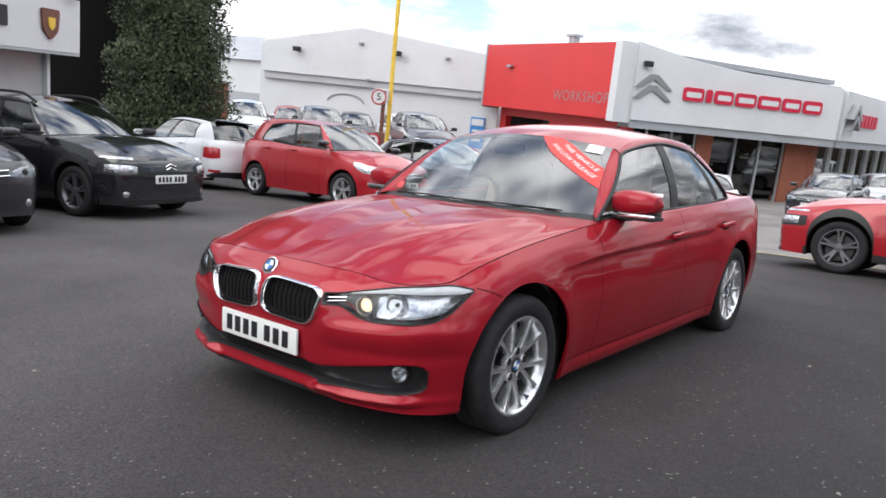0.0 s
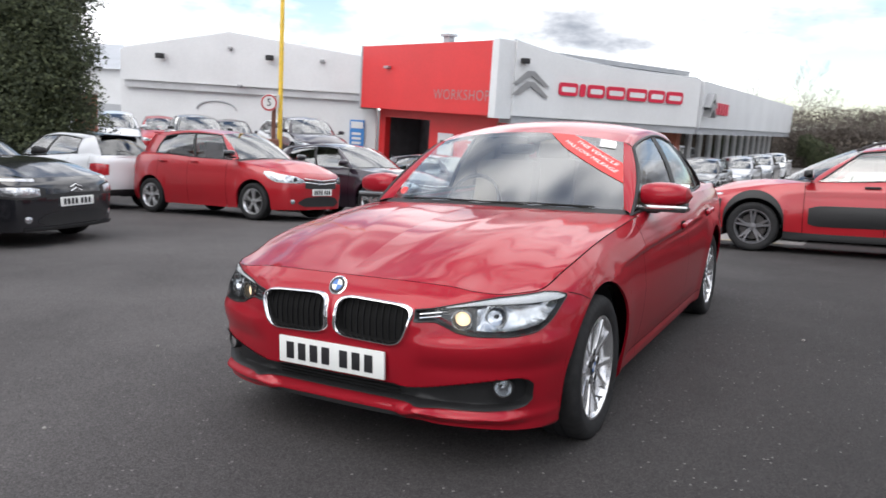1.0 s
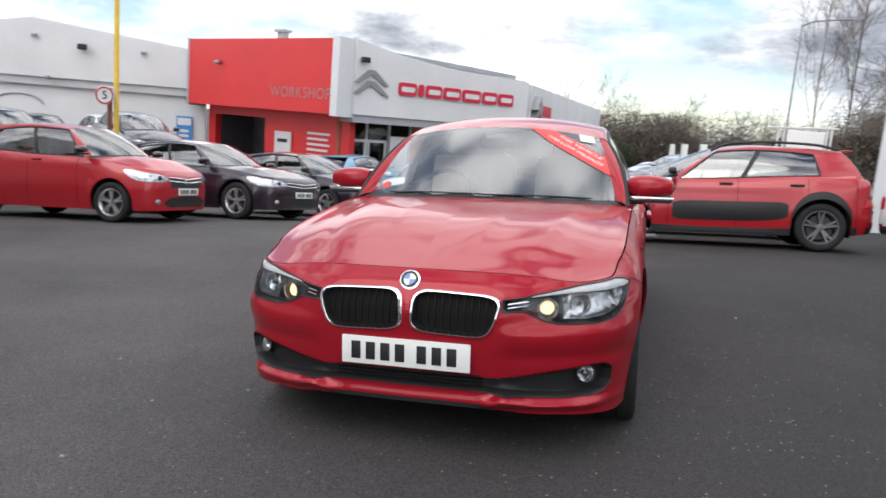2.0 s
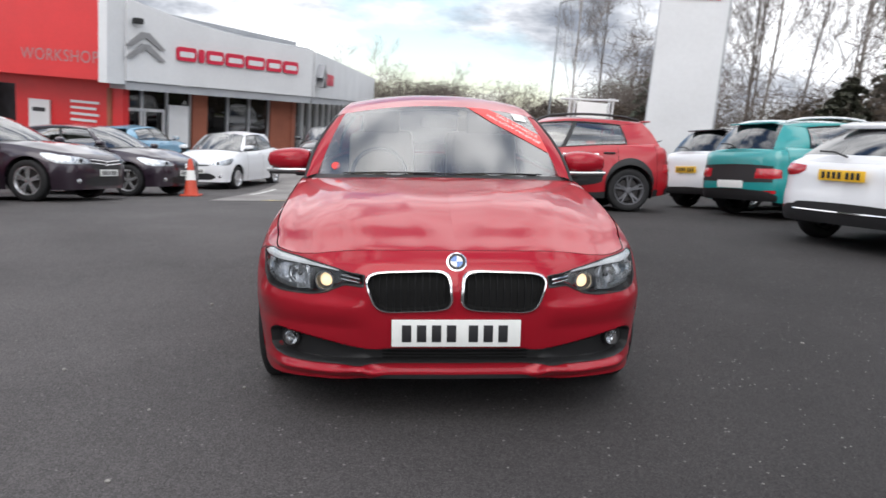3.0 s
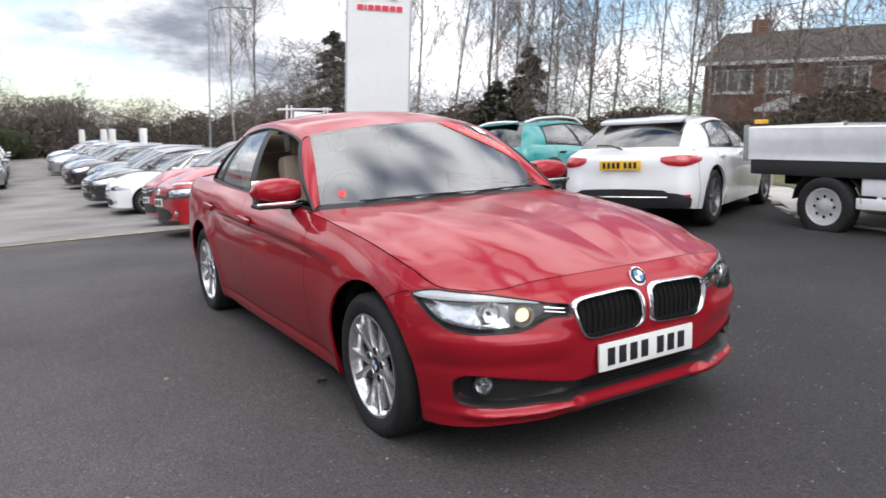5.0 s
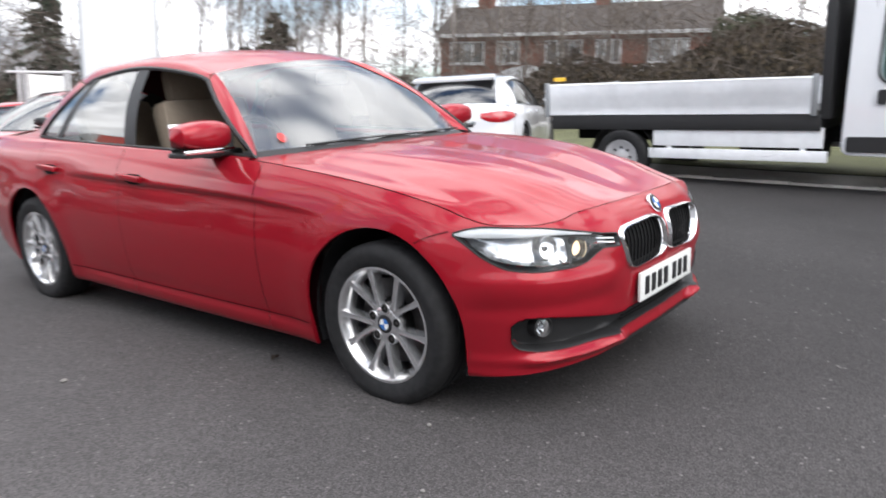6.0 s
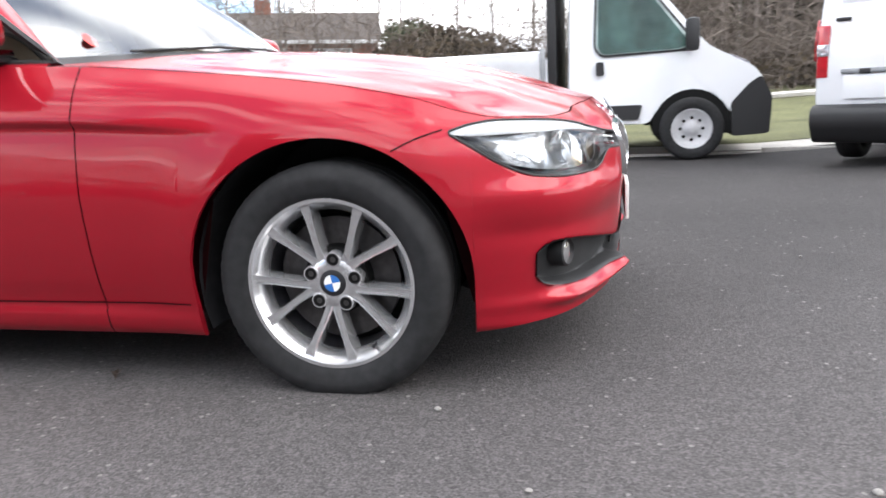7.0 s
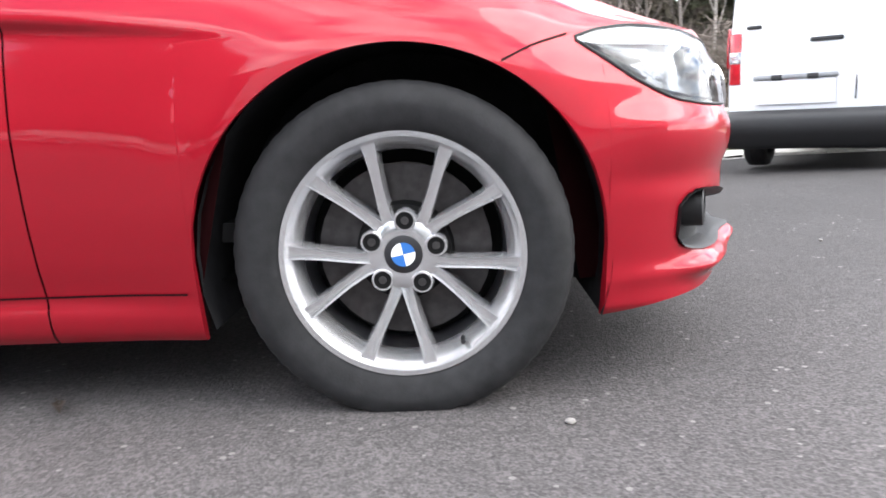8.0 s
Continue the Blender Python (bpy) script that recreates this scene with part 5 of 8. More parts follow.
    if nose == "cactus":
        band = [(-X(0.5 * hw), 0.535 * f, 0.59 * f), (0, 0.53 * f, 0.60 * f), (X(0.5 * hw), 0.535 * f, 0.59 * f)]
        link("upper_grille", sh.strip(band, 24, 3, 0.004), PLASTIC, car)
        link("skid_trim", sh.strip([(-X(0.80 * hw), 0.20, 0.24), (0, 0.195, 0.245), (X(0.80 * hw), 0.20, 0.24)], 30, 3, 0.008), PLASTIC, car)
    elif nose == "chrome":
        for z in (0.60 * f, 0.655 * f):
            link("chrome_bar", tube([sh.at(s, z + 0.03 * abs(s) / X(0.5 * hw), 0.008) for s in np.linspace(-X(0.5 * hw), X(0.5 * hw), 21)], 0.009, 6), CHROME, car)
        link("upper_grille", sh.strip([(-X(0.48 * hw), 0.53 * f, 0.66 * f), (0, 0.52 * f, 0.65 * f), (X(0.48 * hw), 0.53 * f, 0.66 * f)], 24, 4, 0.004), PLASTIC, car)
    else:
        link("upper_grille", sh.strip([(-X(0.44 * hw), 0.60 * f, 0.625 * f), (0, 0.585 * f, 0.63 * f), (X(0.44 * hw), 0.60 * f, 0.625 * f)], 24, 3, 0.004), PLASTIC, car)
    for dz in (0.0, 0.045):
        z0 = (0.69 if nose == "cactus" else 0.66) * f - dz
        for sgn in (1, -1):
            link("emblem", tube([sh.at(sgn * X(0.085), z0 - 0.035, 0.008), sh.at(0.0, z0, 0.010)], 0.009, 6), CHROME, car)
    if trim_line:
        for sgn in (1, -1):
            line = np.array([sh.glass[-1, i] + np.array((0.012, 0, 0.004)) for i in range(sh.glass.shape[1])])
            low = np.array([sh.glass[0, i] + np.array((0.010, 0, -0.004)) for i in range(sh.glass.shape[1])])
            for ln in (line, low):
                link("chrome_line", tube(ln * np.array((sgn, 1, 1)), 0.009, 6), CHROME, car)
    zl = 0.34 if tail == "cactus" else 0.37 if tail == "wide" else 0.30
    a = sh.strip([(sh.at_y(end - 0.16), 0.26, zl), (XR(0.7 * hw), 0.262, zl + 0.07), (1.0, 0.265, zl + 0.09)], 24, 5, 0.005, 0.004)
    link("rear_valance", merge(a, mirror(a)), PLASTIC, car)
    if tail == "wide":
        a = np.array([sh.at(s, 0.395, 0.016) for s in np.linspace(XR(0.62 * hw), 1.0, 16)])
        gv = sh.strip([(XR(0.66 * hw), 0.40, 0.425), (XR(0.56 * hw), 0.365, 0.475), (1.0, 0.355, 0.490)], 20, 4, 0.010)
        link("rear_grille", merge(gv, mirror(gv)), PLASTIC, car)
        link("chrome_trim", merge(tube(a, 0.011, 6), mirror(tube(a, 0.011, 6))), CHROME, car)
    if tail == "cactus":
        a = sh.strip([(XR(0.84 * hw), 0.54 * f, 0.77 * f), (XR(0.5 * hw), 0.535 * f, 0.79 * f), (1.0, 0.53 * f, 0.80 * f)], 20, 5, 0.003, 0.003)
        link("tail_guard", merge(a, mirror(a)), PLASTIC, car, "dark grey tailgate panel")
    link("rear_wiper", tube([(0.0, end - 0.06, 0.70 * h), (0.16, end - 0.08, 0.735 * h), (0.34, end - 0.09, 0.74 * h)], 0.010, 6), PLASTIC, car)
    if tail == "wide":
        link("rear_spoiler", move(box(hw * 1.16, 0.24, 0.05, 0.02), Matrix.Translation((0, wb + back + 0.03, 0.945 * h)) @ pose(0, 0, 0, -9)), roof or paint, car)
    else:
        link("rear_spoiler", box(hw * 0.98, 0.13, 0.022, 0.010, (0, wb + back + 0.02, 0.938 * h)), roof or paint, car)
    if front_plate:
        number_plate(car, -fo - 0.006, (0.50 if nose == "cactus" else 0.47) * f)
    if back_plate:
        number_plate(car, end + 0.012, (0.50 if tail == "cactus" else plate_z if tail == "wide" else 0.70) * f, tail != "cactus")
    door_mirror(car, hw + 0.075, 0.66 + cab, 0.70 * h, PLASTIC if clad else mirrors or paint, 0.95)
    return car


cactus = dict(hw=0.865, fo=0.83, wb=2.595, ro=0.735, h=1.48, wheel="twin", tyre_r=0.325, blunt=0.35, clad=True, bumps=True, nose="cactus", tail="cactus", pillar=None, alloy=DARK_ALLOY, back=0.34)
dark_cross = hatch("crossover_car", "black crossover car with grey side guards, nose towards the yard", stand(-7.25, 2.50, 102), BLACK_PAINT, rails=PLASTIC, **{**cactus, "h": 1.57})
red_cross = hatch("crossover_car", "bright red crossover car with black side guards, parked side-on", stand(0.66, 8.35, -90), RED_PAINT_B, rails=PLASTIC, **cactus)
teal_cross = hatch("crossover_car", "teal crossover car with white roof bars, tail towards the yard", stand(7.85, 8.15, 107), TEAL_PAINT, rails=WHITE_PAINT, **cactus)
white_ds = hatch("hatchback_car", "white tall hatchback with dark wheels, tail towards the yard", stand(7.39, 5.05, 113), WHITE_PAINT, back=0.04, glass_end=(-0.16, -0.42), glass_low=0.715, plate_z=0.845, hw=0.905, fo=0.86, wb=2.612, ro=0.80, h=1.37, wheel="twin", alloy=DARK_ALLOY, tyre_r=0.335, tail="wide", blunt=0.1)
white_cross = hatch("hatchback_car", "white hatchback with black roof, tail towards the yard", stand(7.75, 10.3, 110), WHITE_PAINT, hw=0.86, fo=0.8, wb=2.46, ro=0.69, h=1.48, roof=BLACK_PAINT, tyre_r=0.31)
red_small = hatch("hatchback_car", "bright red small hatchback with silver wheels, nose towards the yard", stand(-6.95, 7.05, 90), RED_PAINT_B, hw=0.86, fo=0.80, wb=2.46, ro=0.68, h=1.57, wheel="twin", tyre_r=0.31, cab=-0.22, back=0.32, nose="chrome", mirrors=BLACK_PAINT)
white_small = hatch("hatchback_car", "white hatchback with black roof, tail towards the yard", stand(-13.3, 6.5, -90), WHITE_PAINT, hw=0.86, fo=0.8, wb=2.46, ro=0.69, h=1.48, roof=BLACK_PAINT, tyre_r=0.31, back_plate=False)
dark_edge = hatch("hatchback_car", "dark grey hatchback with chrome grille bars, nose towards the yard", stand(-6.60, 0.02, 88), GREY_PAINT, hw=0.885, fo=0.86, wb=2.61, ro=0.8, h=1.49, nose="chrome", tyre_r=0.32)
plum_a = hatch("hatchback_car", "dark plum hatchback with chrome window line, nose towards the yard", stand(-6.05, 9.45, 80), PLUM_PAINT, hw=0.905, fo=0.88, wb=2.72, ro=0.9, h=1.50, nose="chrome", trim_line=True, wheel="twin", tyre_r=0.335)
plum_b = hatch("hatchback_car", "dark plum small hatchback, nose towards the yard", stand(-5.35, 12.0, 76), PLUM_PAINT, hw=0.86, fo=0.80, wb=2.46, ro=0.68, h=1.46, tyre_r=0.31, cab=-0.15)
white_city = hatch("city_car", "small white city car facing the yard", stand(-5.0, 15.2, -13), WHITE_PAINT, hw=0.815, fo=0.68, wb=2.34, ro=0.42, h=1.46, tyre_r=0.28, wheel="seven", cab=-0.2, back=0.2)
black_lane = hatch("hatchback_car", "black hatchback parked beside the showroom", stand(-3.0, 23.2, -2), BLACK_PAINT, hw=0.90, fo=0.86, wb=2.6, ro=0.8, h=1.49, nose="chrome", tyre_r=0.32)
blue_car = hatch("hatchback_car", "pale blue hatchback in front of the showroom, tail outwards", stand(-8.6, 23.0, 168), BLUE_PAINT, hw=0.885, fo=0.85, wb=2.6, ro=0.8, h=1.48, tail="wide", tyre_r=0.31)
silver_lane = hatch("hatchback_car", "silver hatchback parked in the lane behind others", stand(-2.6, 29.5, -2), SILVER_PAINT, hw=0.87, fo=0.83, wb=2.55, ro=0.75, h=1.47, tyre_r=0.31)
for other in (dark_cross, red_cross, teal_cross):
    other["group"] = "crossover cars in the yard"
row = [red_small, white_city, white_cross, black_lane, plum_b, black_lane, plum_a, silver_lane, black_lane, plum_b, silver_lane, plum_a, black_lane, white_cross]
for i, o in enumerate(row):
    c = copy_thing(o, stand(1.0 + 0.35 * math.sin(i * 1.7) + 0.03 * i, 11.6 + 2.55 * i, -88 + 3 * math.sin(i * 2.3)))
    c["label"] = "parked car in the row beside the lane, nose to the lane"
    c["group"] = "cars in the row beside the lane"
back = [white_city, black_lane, silver_lane, plum_b, white_cross, red_small, plum_a, black_lane, silver_lane, white_small]
for i, o in enumerate(back):
    if i in (2, 3, 4, 8, 9):
        continue
    c = copy_thing(o, upright(-19.4 + 2.15 * (i % 5) - 3.2 * (i // 5), 13.2 + 1.75 * (i % 5) + 4.6 * (i // 5), 52 + 5 * math.sin(i * 1.9)))
    c["label"] = "parked car in the packed rows near the warehouse"
    c["group"] = "cars in the packed rows"
for x, y, o in ((-25.6, 13.6, black_lane), (-24.0, 16.2, silver_lane), (-21.9, 18.9, red_small)):
    c = copy_thing(o, upright(x, y, 52))
    c["label"] = "parked car in the packed rows near the warehouse"
    c["group"] = "cars in the packed rows"
for x, y, o in ((-13.6, 16.4, plum_a), (-15.6, 17.6, white_city)):
    c = copy_thing(o, upright(x, y, 56))
    c["label"] = "parked car in the packed rows near the workshop"
    c["group"] = "cars in the packed rows"
for i, o in enumerate((silver_lane, white_city)):
    c = copy_thing(o, stand(-2.4 + 0.2 * i, 36.0 + 6.0 * i, -2))
    c["label"] = "parked car along the showroom's side"
    c["group"] = "cars along the showroom"


# ---- vans ----
STEEL_GREY = shade("grey_steel", (0.28, 0.29, 0.30), 0.5, 0.5, grain=0.1, scale=30)
def body_block(side, half, roundness=0.05, lean=0.07, lean_from=1.1, top=2.3):
    """A body from its side outline of (y, z), with rounded flanks that lean in above the waist."""
    pts = np.array(side, float)
    c = pts.mean(axis=0)
    rows = []
    for x, sc in ((-1.0, 0.0), (-1.0, 0.955), (-0.985, 0.985), (-0.94, 1.0), (0.94, 1.0), (0.985, 0.985), (1.0, 0.955), (1.0, 0.0)):
        row = []
        for y, z in pts:
            yy, zz = c[0] + (y - c[0]) * (1 - (1 - sc) * 0.35 if sc else 0.0), c[1] + (z - c[1]) * (1 - (1 - sc) * 0.35 if sc else 0.0)
            if sc == 0.0:
                yy, zz = c[0], c[1]
            lx = half * x * (1 - lean * max(0.0, zz - lean_from) / (top - lean_from))
            row.append((lx, yy, zz))
        rows.append(row)
    return grid(rows, close=True)


def flat_side(outline, x, out, thick=0.012, lean=0.07, lean_from=1.1, top=2.3):
    """A flat piece with the outline (y, z) laid on a flank at x."""
    v = []
    for o in (0.0, thick):
        for y, z in outline:
            lx = x * (1 - lean * max(0.0, z - lean_from) / (top - lean_from))
            v.append((lx + math.copysign(out + o, x), y, z))
    n = len(outline)
    f = [tuple(range(n, 2 * n)), tuple(range(n))[::-1]] + [(i, (i + 1) % n, (i + 1) % n + n, i + n) for i in range(n)]
    return v, f


def rounded(points, r=0.05, n=4):
    """An outline with its corners rounded."""
    out = []
    k = len(points)
    for i in range(k):
        p, a, b = Vector(points[i]), Vector(points[i - 1]), Vector(points[(i + 1) % k])
        ra = min(r, (a - p).length * 0.45)
        rb = min(r, (b - p).length * 0.45)
        s, e = p + (a - p).normalized() * ra, p + (b - p).normalized() * rb
        for t in np.linspace(0, 1, n):
            q = s * (1 - t) ** 2 + p * 2 * t * (1 - t) + e * t * t
            out.append((q.x, q.y))
    return out


def wheel_disc(r, n=20, y=0.0, z=0.0, lo=0.0):
    return [(y + r * math.cos(a), max(lo, z + r * math.sin(a))) for a in np.linspace(0, 2 * math.pi, n, endpoint=False)]


DROP_WHITE = shade("pale_coated_metal", (0.80, 0.81, 0.83), 0.4, 0.05, grain=0.04, scale=10, stain=0.08, stain_scale=1.5)
STEEL_WHEEL = shade("painted_steel_wheel", (0.46, 0.46, 0.47), 0.45, 0.15, grain=0.08, scale=40, stain=0.1, stain_scale=8)
# pale teal that stands for daylight seen through the cab
CAB_LIT = shade("cab_lit_sheet", (0.36, 0.43, 0.42), 0.8, grain=0.5, scale=3, stain=0.5, stain_scale=2)
CAB_GLASS = pane("cab_glass", (0.62, 0.76, 0.74), ior=1.7)


def dropside_truck(m):
    t = thing("dropside_truck", "white flatbed truck with aluminium drop sides and black headboard", "truck", m)
    cab = new("cab")
    cab.parent = t
    side = rounded([(-0.74, 0.50), (-0.76, 0.78), (-0.66, 0.96), (-0.16, 1.22), (0.60, 2.14), (0.95, 2.32), (1.30, 2.32), (1.34, 0.42), (0.44, 0.40), (0.40, 0.55), (-0.42, 0.55), (-0.46, 0.42), (-0.84, 0.40)], 0.10, 4)
    link("cab_body", body_block(side, 1.0), WHITE_PAINT, cab)
    for sg in (1, -1):
        link("side_window", flat_side(rounded([(0.14, 1.20), (0.02, 1.24), (0.55, 1.92), (0.98, 2.0), (1.0, 1.26), (0.95, 1.18)], 0.06), sg * 1.0, 0.004), CAB_GLASS, cab)
        # flat sheet added in place of an interior, its light painted in
        link("lit_sheet", flat_side(rounded([(0.12, 1.19), (-0.02, 1.24), (0.54, 1.94), (1.0, 2.02), (1.02, 1.25), (0.96, 1.17)], 0.06), sg * 1.0, 0.001, 0.002), CAB_LIT, cab)
        link("window_frame", flat_side(rounded([(-0.05, 1.17), (-0.04, 1.26), (0.53, 1.965), (1.02, 2.05), (1.045, 1.24), (0.965, 1.145)], 0.06), sg * 1.0, -0.002, 0.002), PLASTIC, cab)
        link("door_seam", flat_side([(1.10, 0.50), (1.105, 0.50), (1.105, 2.15), (1.10, 2.15)], sg * 1.0, 0.0, 0.002), GAP, cab)
        link("door_handle", flat_side(rounded([(0.93, 0.95), (0.93, 1.10), (1.02, 1.10), (1.02, 0.95)], 0.03), sg * 1.0, 0.004, 0.02), PLASTIC, cab)
        link("side_trim", flat_side(rounded([(0.56, 0.46), (0.52, 0.62), (1.28, 0.62), (1.28, 0.46)], 0.03), sg * 1.0, 0.004, 0.02), PLASTIC, cab)
        link("wheel_well", flat_side(wheel_disc(0.415, 28, 0, 0.35, 0.28), sg * 1.0, 0.001, 0.003), GAP, cab)
        link("headlight", flat_side(rounded([(-0.66, 0.93), (-0.54, 1.05), (-0.34, 1.13), (-0.42, 0.98), (-0.58, 0.88)], 0.05), sg * 0.955, 0.01, 0.03), LAMP_INNER, cab)
        mir = new("door_mirror")
        mir.parent = cab
        link("mirror_case", box(0.16, 0.14, 0.34, 0.05, (sg * 1.16, 0.02, 1.33)), PLASTIC, mir)
        link("mirror_arm", box(0.2, 0.06, 0.06, 0.02, (sg * 1.05, 0.0, 1.25)), PLASTIC, mir)
    bump = rounded([(-0.80, 0.26), (-0.82, 0.66), (-0.70, 0.88), (-0.58, 0.80), (-0.40, 0.60), (-0.42, 0.24)], 0.04, 4)
    link("front_bumper", body_block(bump, 1.01), PLASTIC, cab, "dark grey plastic bumper")
    scr = [[(-0.86, -0.125, 1.28), (0.86, -0.125, 1.28)], [(-0.78, 0.56, 2.11), (0.78, 0.56, 2.11)]]
    link("windscreen", grid(scr), TINT_GLASS, cab)
    deck = new("load_bed")
    deck.parent = t
    link("headboard", merge(box(2.05, 0.10, 1.75, 0.01, (0, 1.50, 1.68)), box(2.1, 0.16, 0.12, 0.02, (0, 1.50, 2.62))), PLASTIC, deck, "black steel headboard")
    link("deck_frame", box(2.06, 3.27, 0.18, 0.01, (0, 3.16, 0.77)), PLASTIC, deck)
    link("deck", box(2.04, 3.22, 0.04, 0.0, (0, 3.16, 0.88)), STEEL, deck)
    for sg in (1, -1):
        rows = [(0.86, 0.0), (0.865, 0.018), (0.97, 0.016), (0.98, 0.022), (1.08, 0.020), (1.09, 0.026), (1.20, 0.022), (1.245, 0.030), (1.255, 0.0)]
        p = [[(sg * (1.03 + o), y, z) for y in np.linspace(1.62, 4.82, 3)] for z, o in rows]
        link("drop_side", grid(p, flip=sg > 0), DROP_WHITE, deck, "pale grooved drop side")
        for y in (1.60, 4.85):
            link("side_post", box(0.05, 0.06, 0.44, 0.008, (sg * 1.045, y, 1.06)), STEEL_GREY, deck)
        link("under_panel", merge(box(0.04, 1.9, 0.22, 0.01, (sg * 0.98, 2.45, 0.60)), box(0.04, 2.0, 0.12, 0.01, (sg * 0.99, 2.45, 0.40)), box(0.05, 0.05, 0.4, 0.0, (sg * 0.97, 1.7, 0.55)), box(0.05, 0.05, 0.4, 0.0, (sg * 0.97, 3.2, 0.55))), DROP_WHITE, deck, "pale side under-run rails")
        arc = [[(sg * xx, 3.80 + 0.42 * math.cos(a), 0.36 + 0.42 * math.sin(a)) for a in np.linspace(0.1, math.pi - 0.1, 13)] for xx in (0.70, 1.02)]
        link("mudguard", grid(arc), PLASTIC, deck)
    link("tailboard", box(2.06, 0.03, 0.40, 0.004, (0, 4.86, 1.06)), ALUMINIUM, deck)
    link("rear_lamp", box(0.5, 0.04, 0.1, 0.01, (-0.72, 4.80, 0.78)), LAMP_RED, deck)
    link("chassis", merge(box(0.12, 5.3, 0.16, 0.0, (0.4, 2.05, 0.60)), box(0.12, 5.3, 0.16, 0.0, (-0.4, 2.05, 0.60)), box(0.5, 0.9, 0.35, 0.05, (-0.5, 2.0, 0.5))), GAP, deck)
    link("beacon", box(0.12, 0.12, 0.05, 0.01, (-0.95, 4.72, 1.32)), PLATE_YELLOW, deck, "small yellow marker")
    for y in (0.0, 3.80):
        for sg in (1, -1):
            wheel_parts(t, sg * 0.955, y, 0.34, 0.34, 0.215, 0.215, STEEL_WHEEL, "steel", sg)
    return t


def panel_van(m):
    t = thing("panel_van", "white panel van with twin rear doors and black bumper", "van", m)
    side = rounded([(-0.85, 0.42), (-0.85, 0.75), (-0.70, 0.98), (-0.05, 1.12), (0.60, 1.72), (0.95, 1.84), (3.30, 1.86), (3.42, 1.70), (3.50, 0.95), (3.48, 0.46), (3.10, 0.40), (2.35, 0.40), (0.40, 0.36), (-0.40, 0.36)], 0.09, 4)
    link("body", body_block(side, 0.905, top=1.86, lean=0.05), WHITE_PAINT, t)
    bump = rounded([(3.20, 0.20), (3.22, 0.48), (3.50, 0.54), (3.60, 0.49), (3.60, 0.36), (3.50, 0.20)], 0.04, 3)
    link("rear_bumper", body_block(bump, 0.90, lean=0), PLASTIC, t, "black plastic rear bumper")
    door_y = lambda z: 3.50 - 0.08 * max(0.0, (z - 0.95) / 0.75)
    for sg in (1, -1):
        d = new("rear_door")
        d.parent = t
        seam = [(-0.10, 0.60), (-0.10, 1.80)] if sg > 0 else [(-0.80, 0.60), (-0.80, 1.78)]
        link("door_seam", tube([(x + 0.0, door_y(z) + 0.004, z) for x, z in seam], 0.006, 4), GAP, d)
        link("pressing", move(box(0.62, 0.014, 0.40, 0.006), Matrix.Translation((sg * 0.42, door_y(1.40) + 0.003, 1.42)) @ pose(0, 0, 0, -6)), WHITE_PAINT, d)
        if sg > 0:
            link("grip", box(0.25, 0.03, 0.035, 0.012, (0.13, door_y(1.10) + 0.010, 1.10)), PLASTIC, d)
            hood = link("plate_hood", move(box(0.66, 0.03, 0.04, 0.012), Matrix.Translation((0.36, door_y(0.80) + 0.010, 0.81))), STEEL_GREY, d, "grey strip over the plate recess")
            for x in (0.22, 0.50):
                link("plate_lamp", box(0.09, 0.034, 0.045, 0.01, (x, door_y(0.80) + 0.011, 0.805)), PLASTIC, hood)
            link("plate_recess", box(0.62, 0.008, 0.20, 0.004, (0.36, door_y(0.70) + 0.003, 0.68)), WHITE_PAINT, d)
        link("hinge", box(0.12, 0.03, 0.03, 0.008, (sg * 0.70, door_y(1.24) + 0.008, 1.24)), PLASTIC, d)
        lamp = flat_side(rounded([(3.28, 0.92), (3.30, 1.24), (3.42, 1.26), (3.475, 1.10), (3.475, 0.90)], 0.03), sg * 0.905, 0.004, 0.012, lean=0)
        link("rear_light", merge(lamp, box(0.095, 0.03, 0.44, 0.01, (sg * 0.845, 3.485, 0.98))), LAMP_RED, t)
        link("clear_lamp", box(0.097, 0.032, 0.10, 0.004, (sg * 0.845, 3.487, 0.99)), LAMP_INNER, t)
        link("wheel_well", flat_side(wheel_disc(0.37, 24, 2.73, 0.33, 0.25), sg * 0.905, 0.004, 0.006, lean=0), GAP, t)
        link("wheel_well", flat_side(wheel_disc(0.37, 24, 0, 0.33, 0.25), sg * 0.905, 0.004, 0.006, lean=0), GAP, t)
        link("side_window", flat_side(rounded([(0.20, 1.18), (0.66, 1.62), (1.10, 1.66), (1.12, 1.18)], 0.05), sg * 0.905, 0.004, 0.01, lean=0.05, top=1.86), TINT_GLASS, t)
    for dz in (0.0, 0.03):
        for sg in (1, -1):
            link("emblem", tube([(-0.42 + sg * 0.055, door_y(1.24) + 0.014, 1.00 - dz), (-0.42, door_y(1.25) + 0.014, 1.03 - dz)], 0.007, 5), CHROME, t)
    link("underbody", box(1.3, 3.2, 0.16, 0.0, (0, 1.5, 0.33)), GAP, t)
    for y in (0.0, 2.73):
        for sg in (1, -1):
            wheel_parts(t, sg * 0.78, y, 0.315, 0.315, 0.20, 0.20, ALLOY, "steel", sg)
    return t


ALUMINIUM = shade("aluminium_side", (0.72, 0.72, 0.74), 0.45, 0.0, grain=0.05, scale=30, stain=0.08, stain_scale=2)
truck = dropside_truck(stand(6.98, -1.60, 0))
van = panel_van(stand(7.02, -5.14, 57))

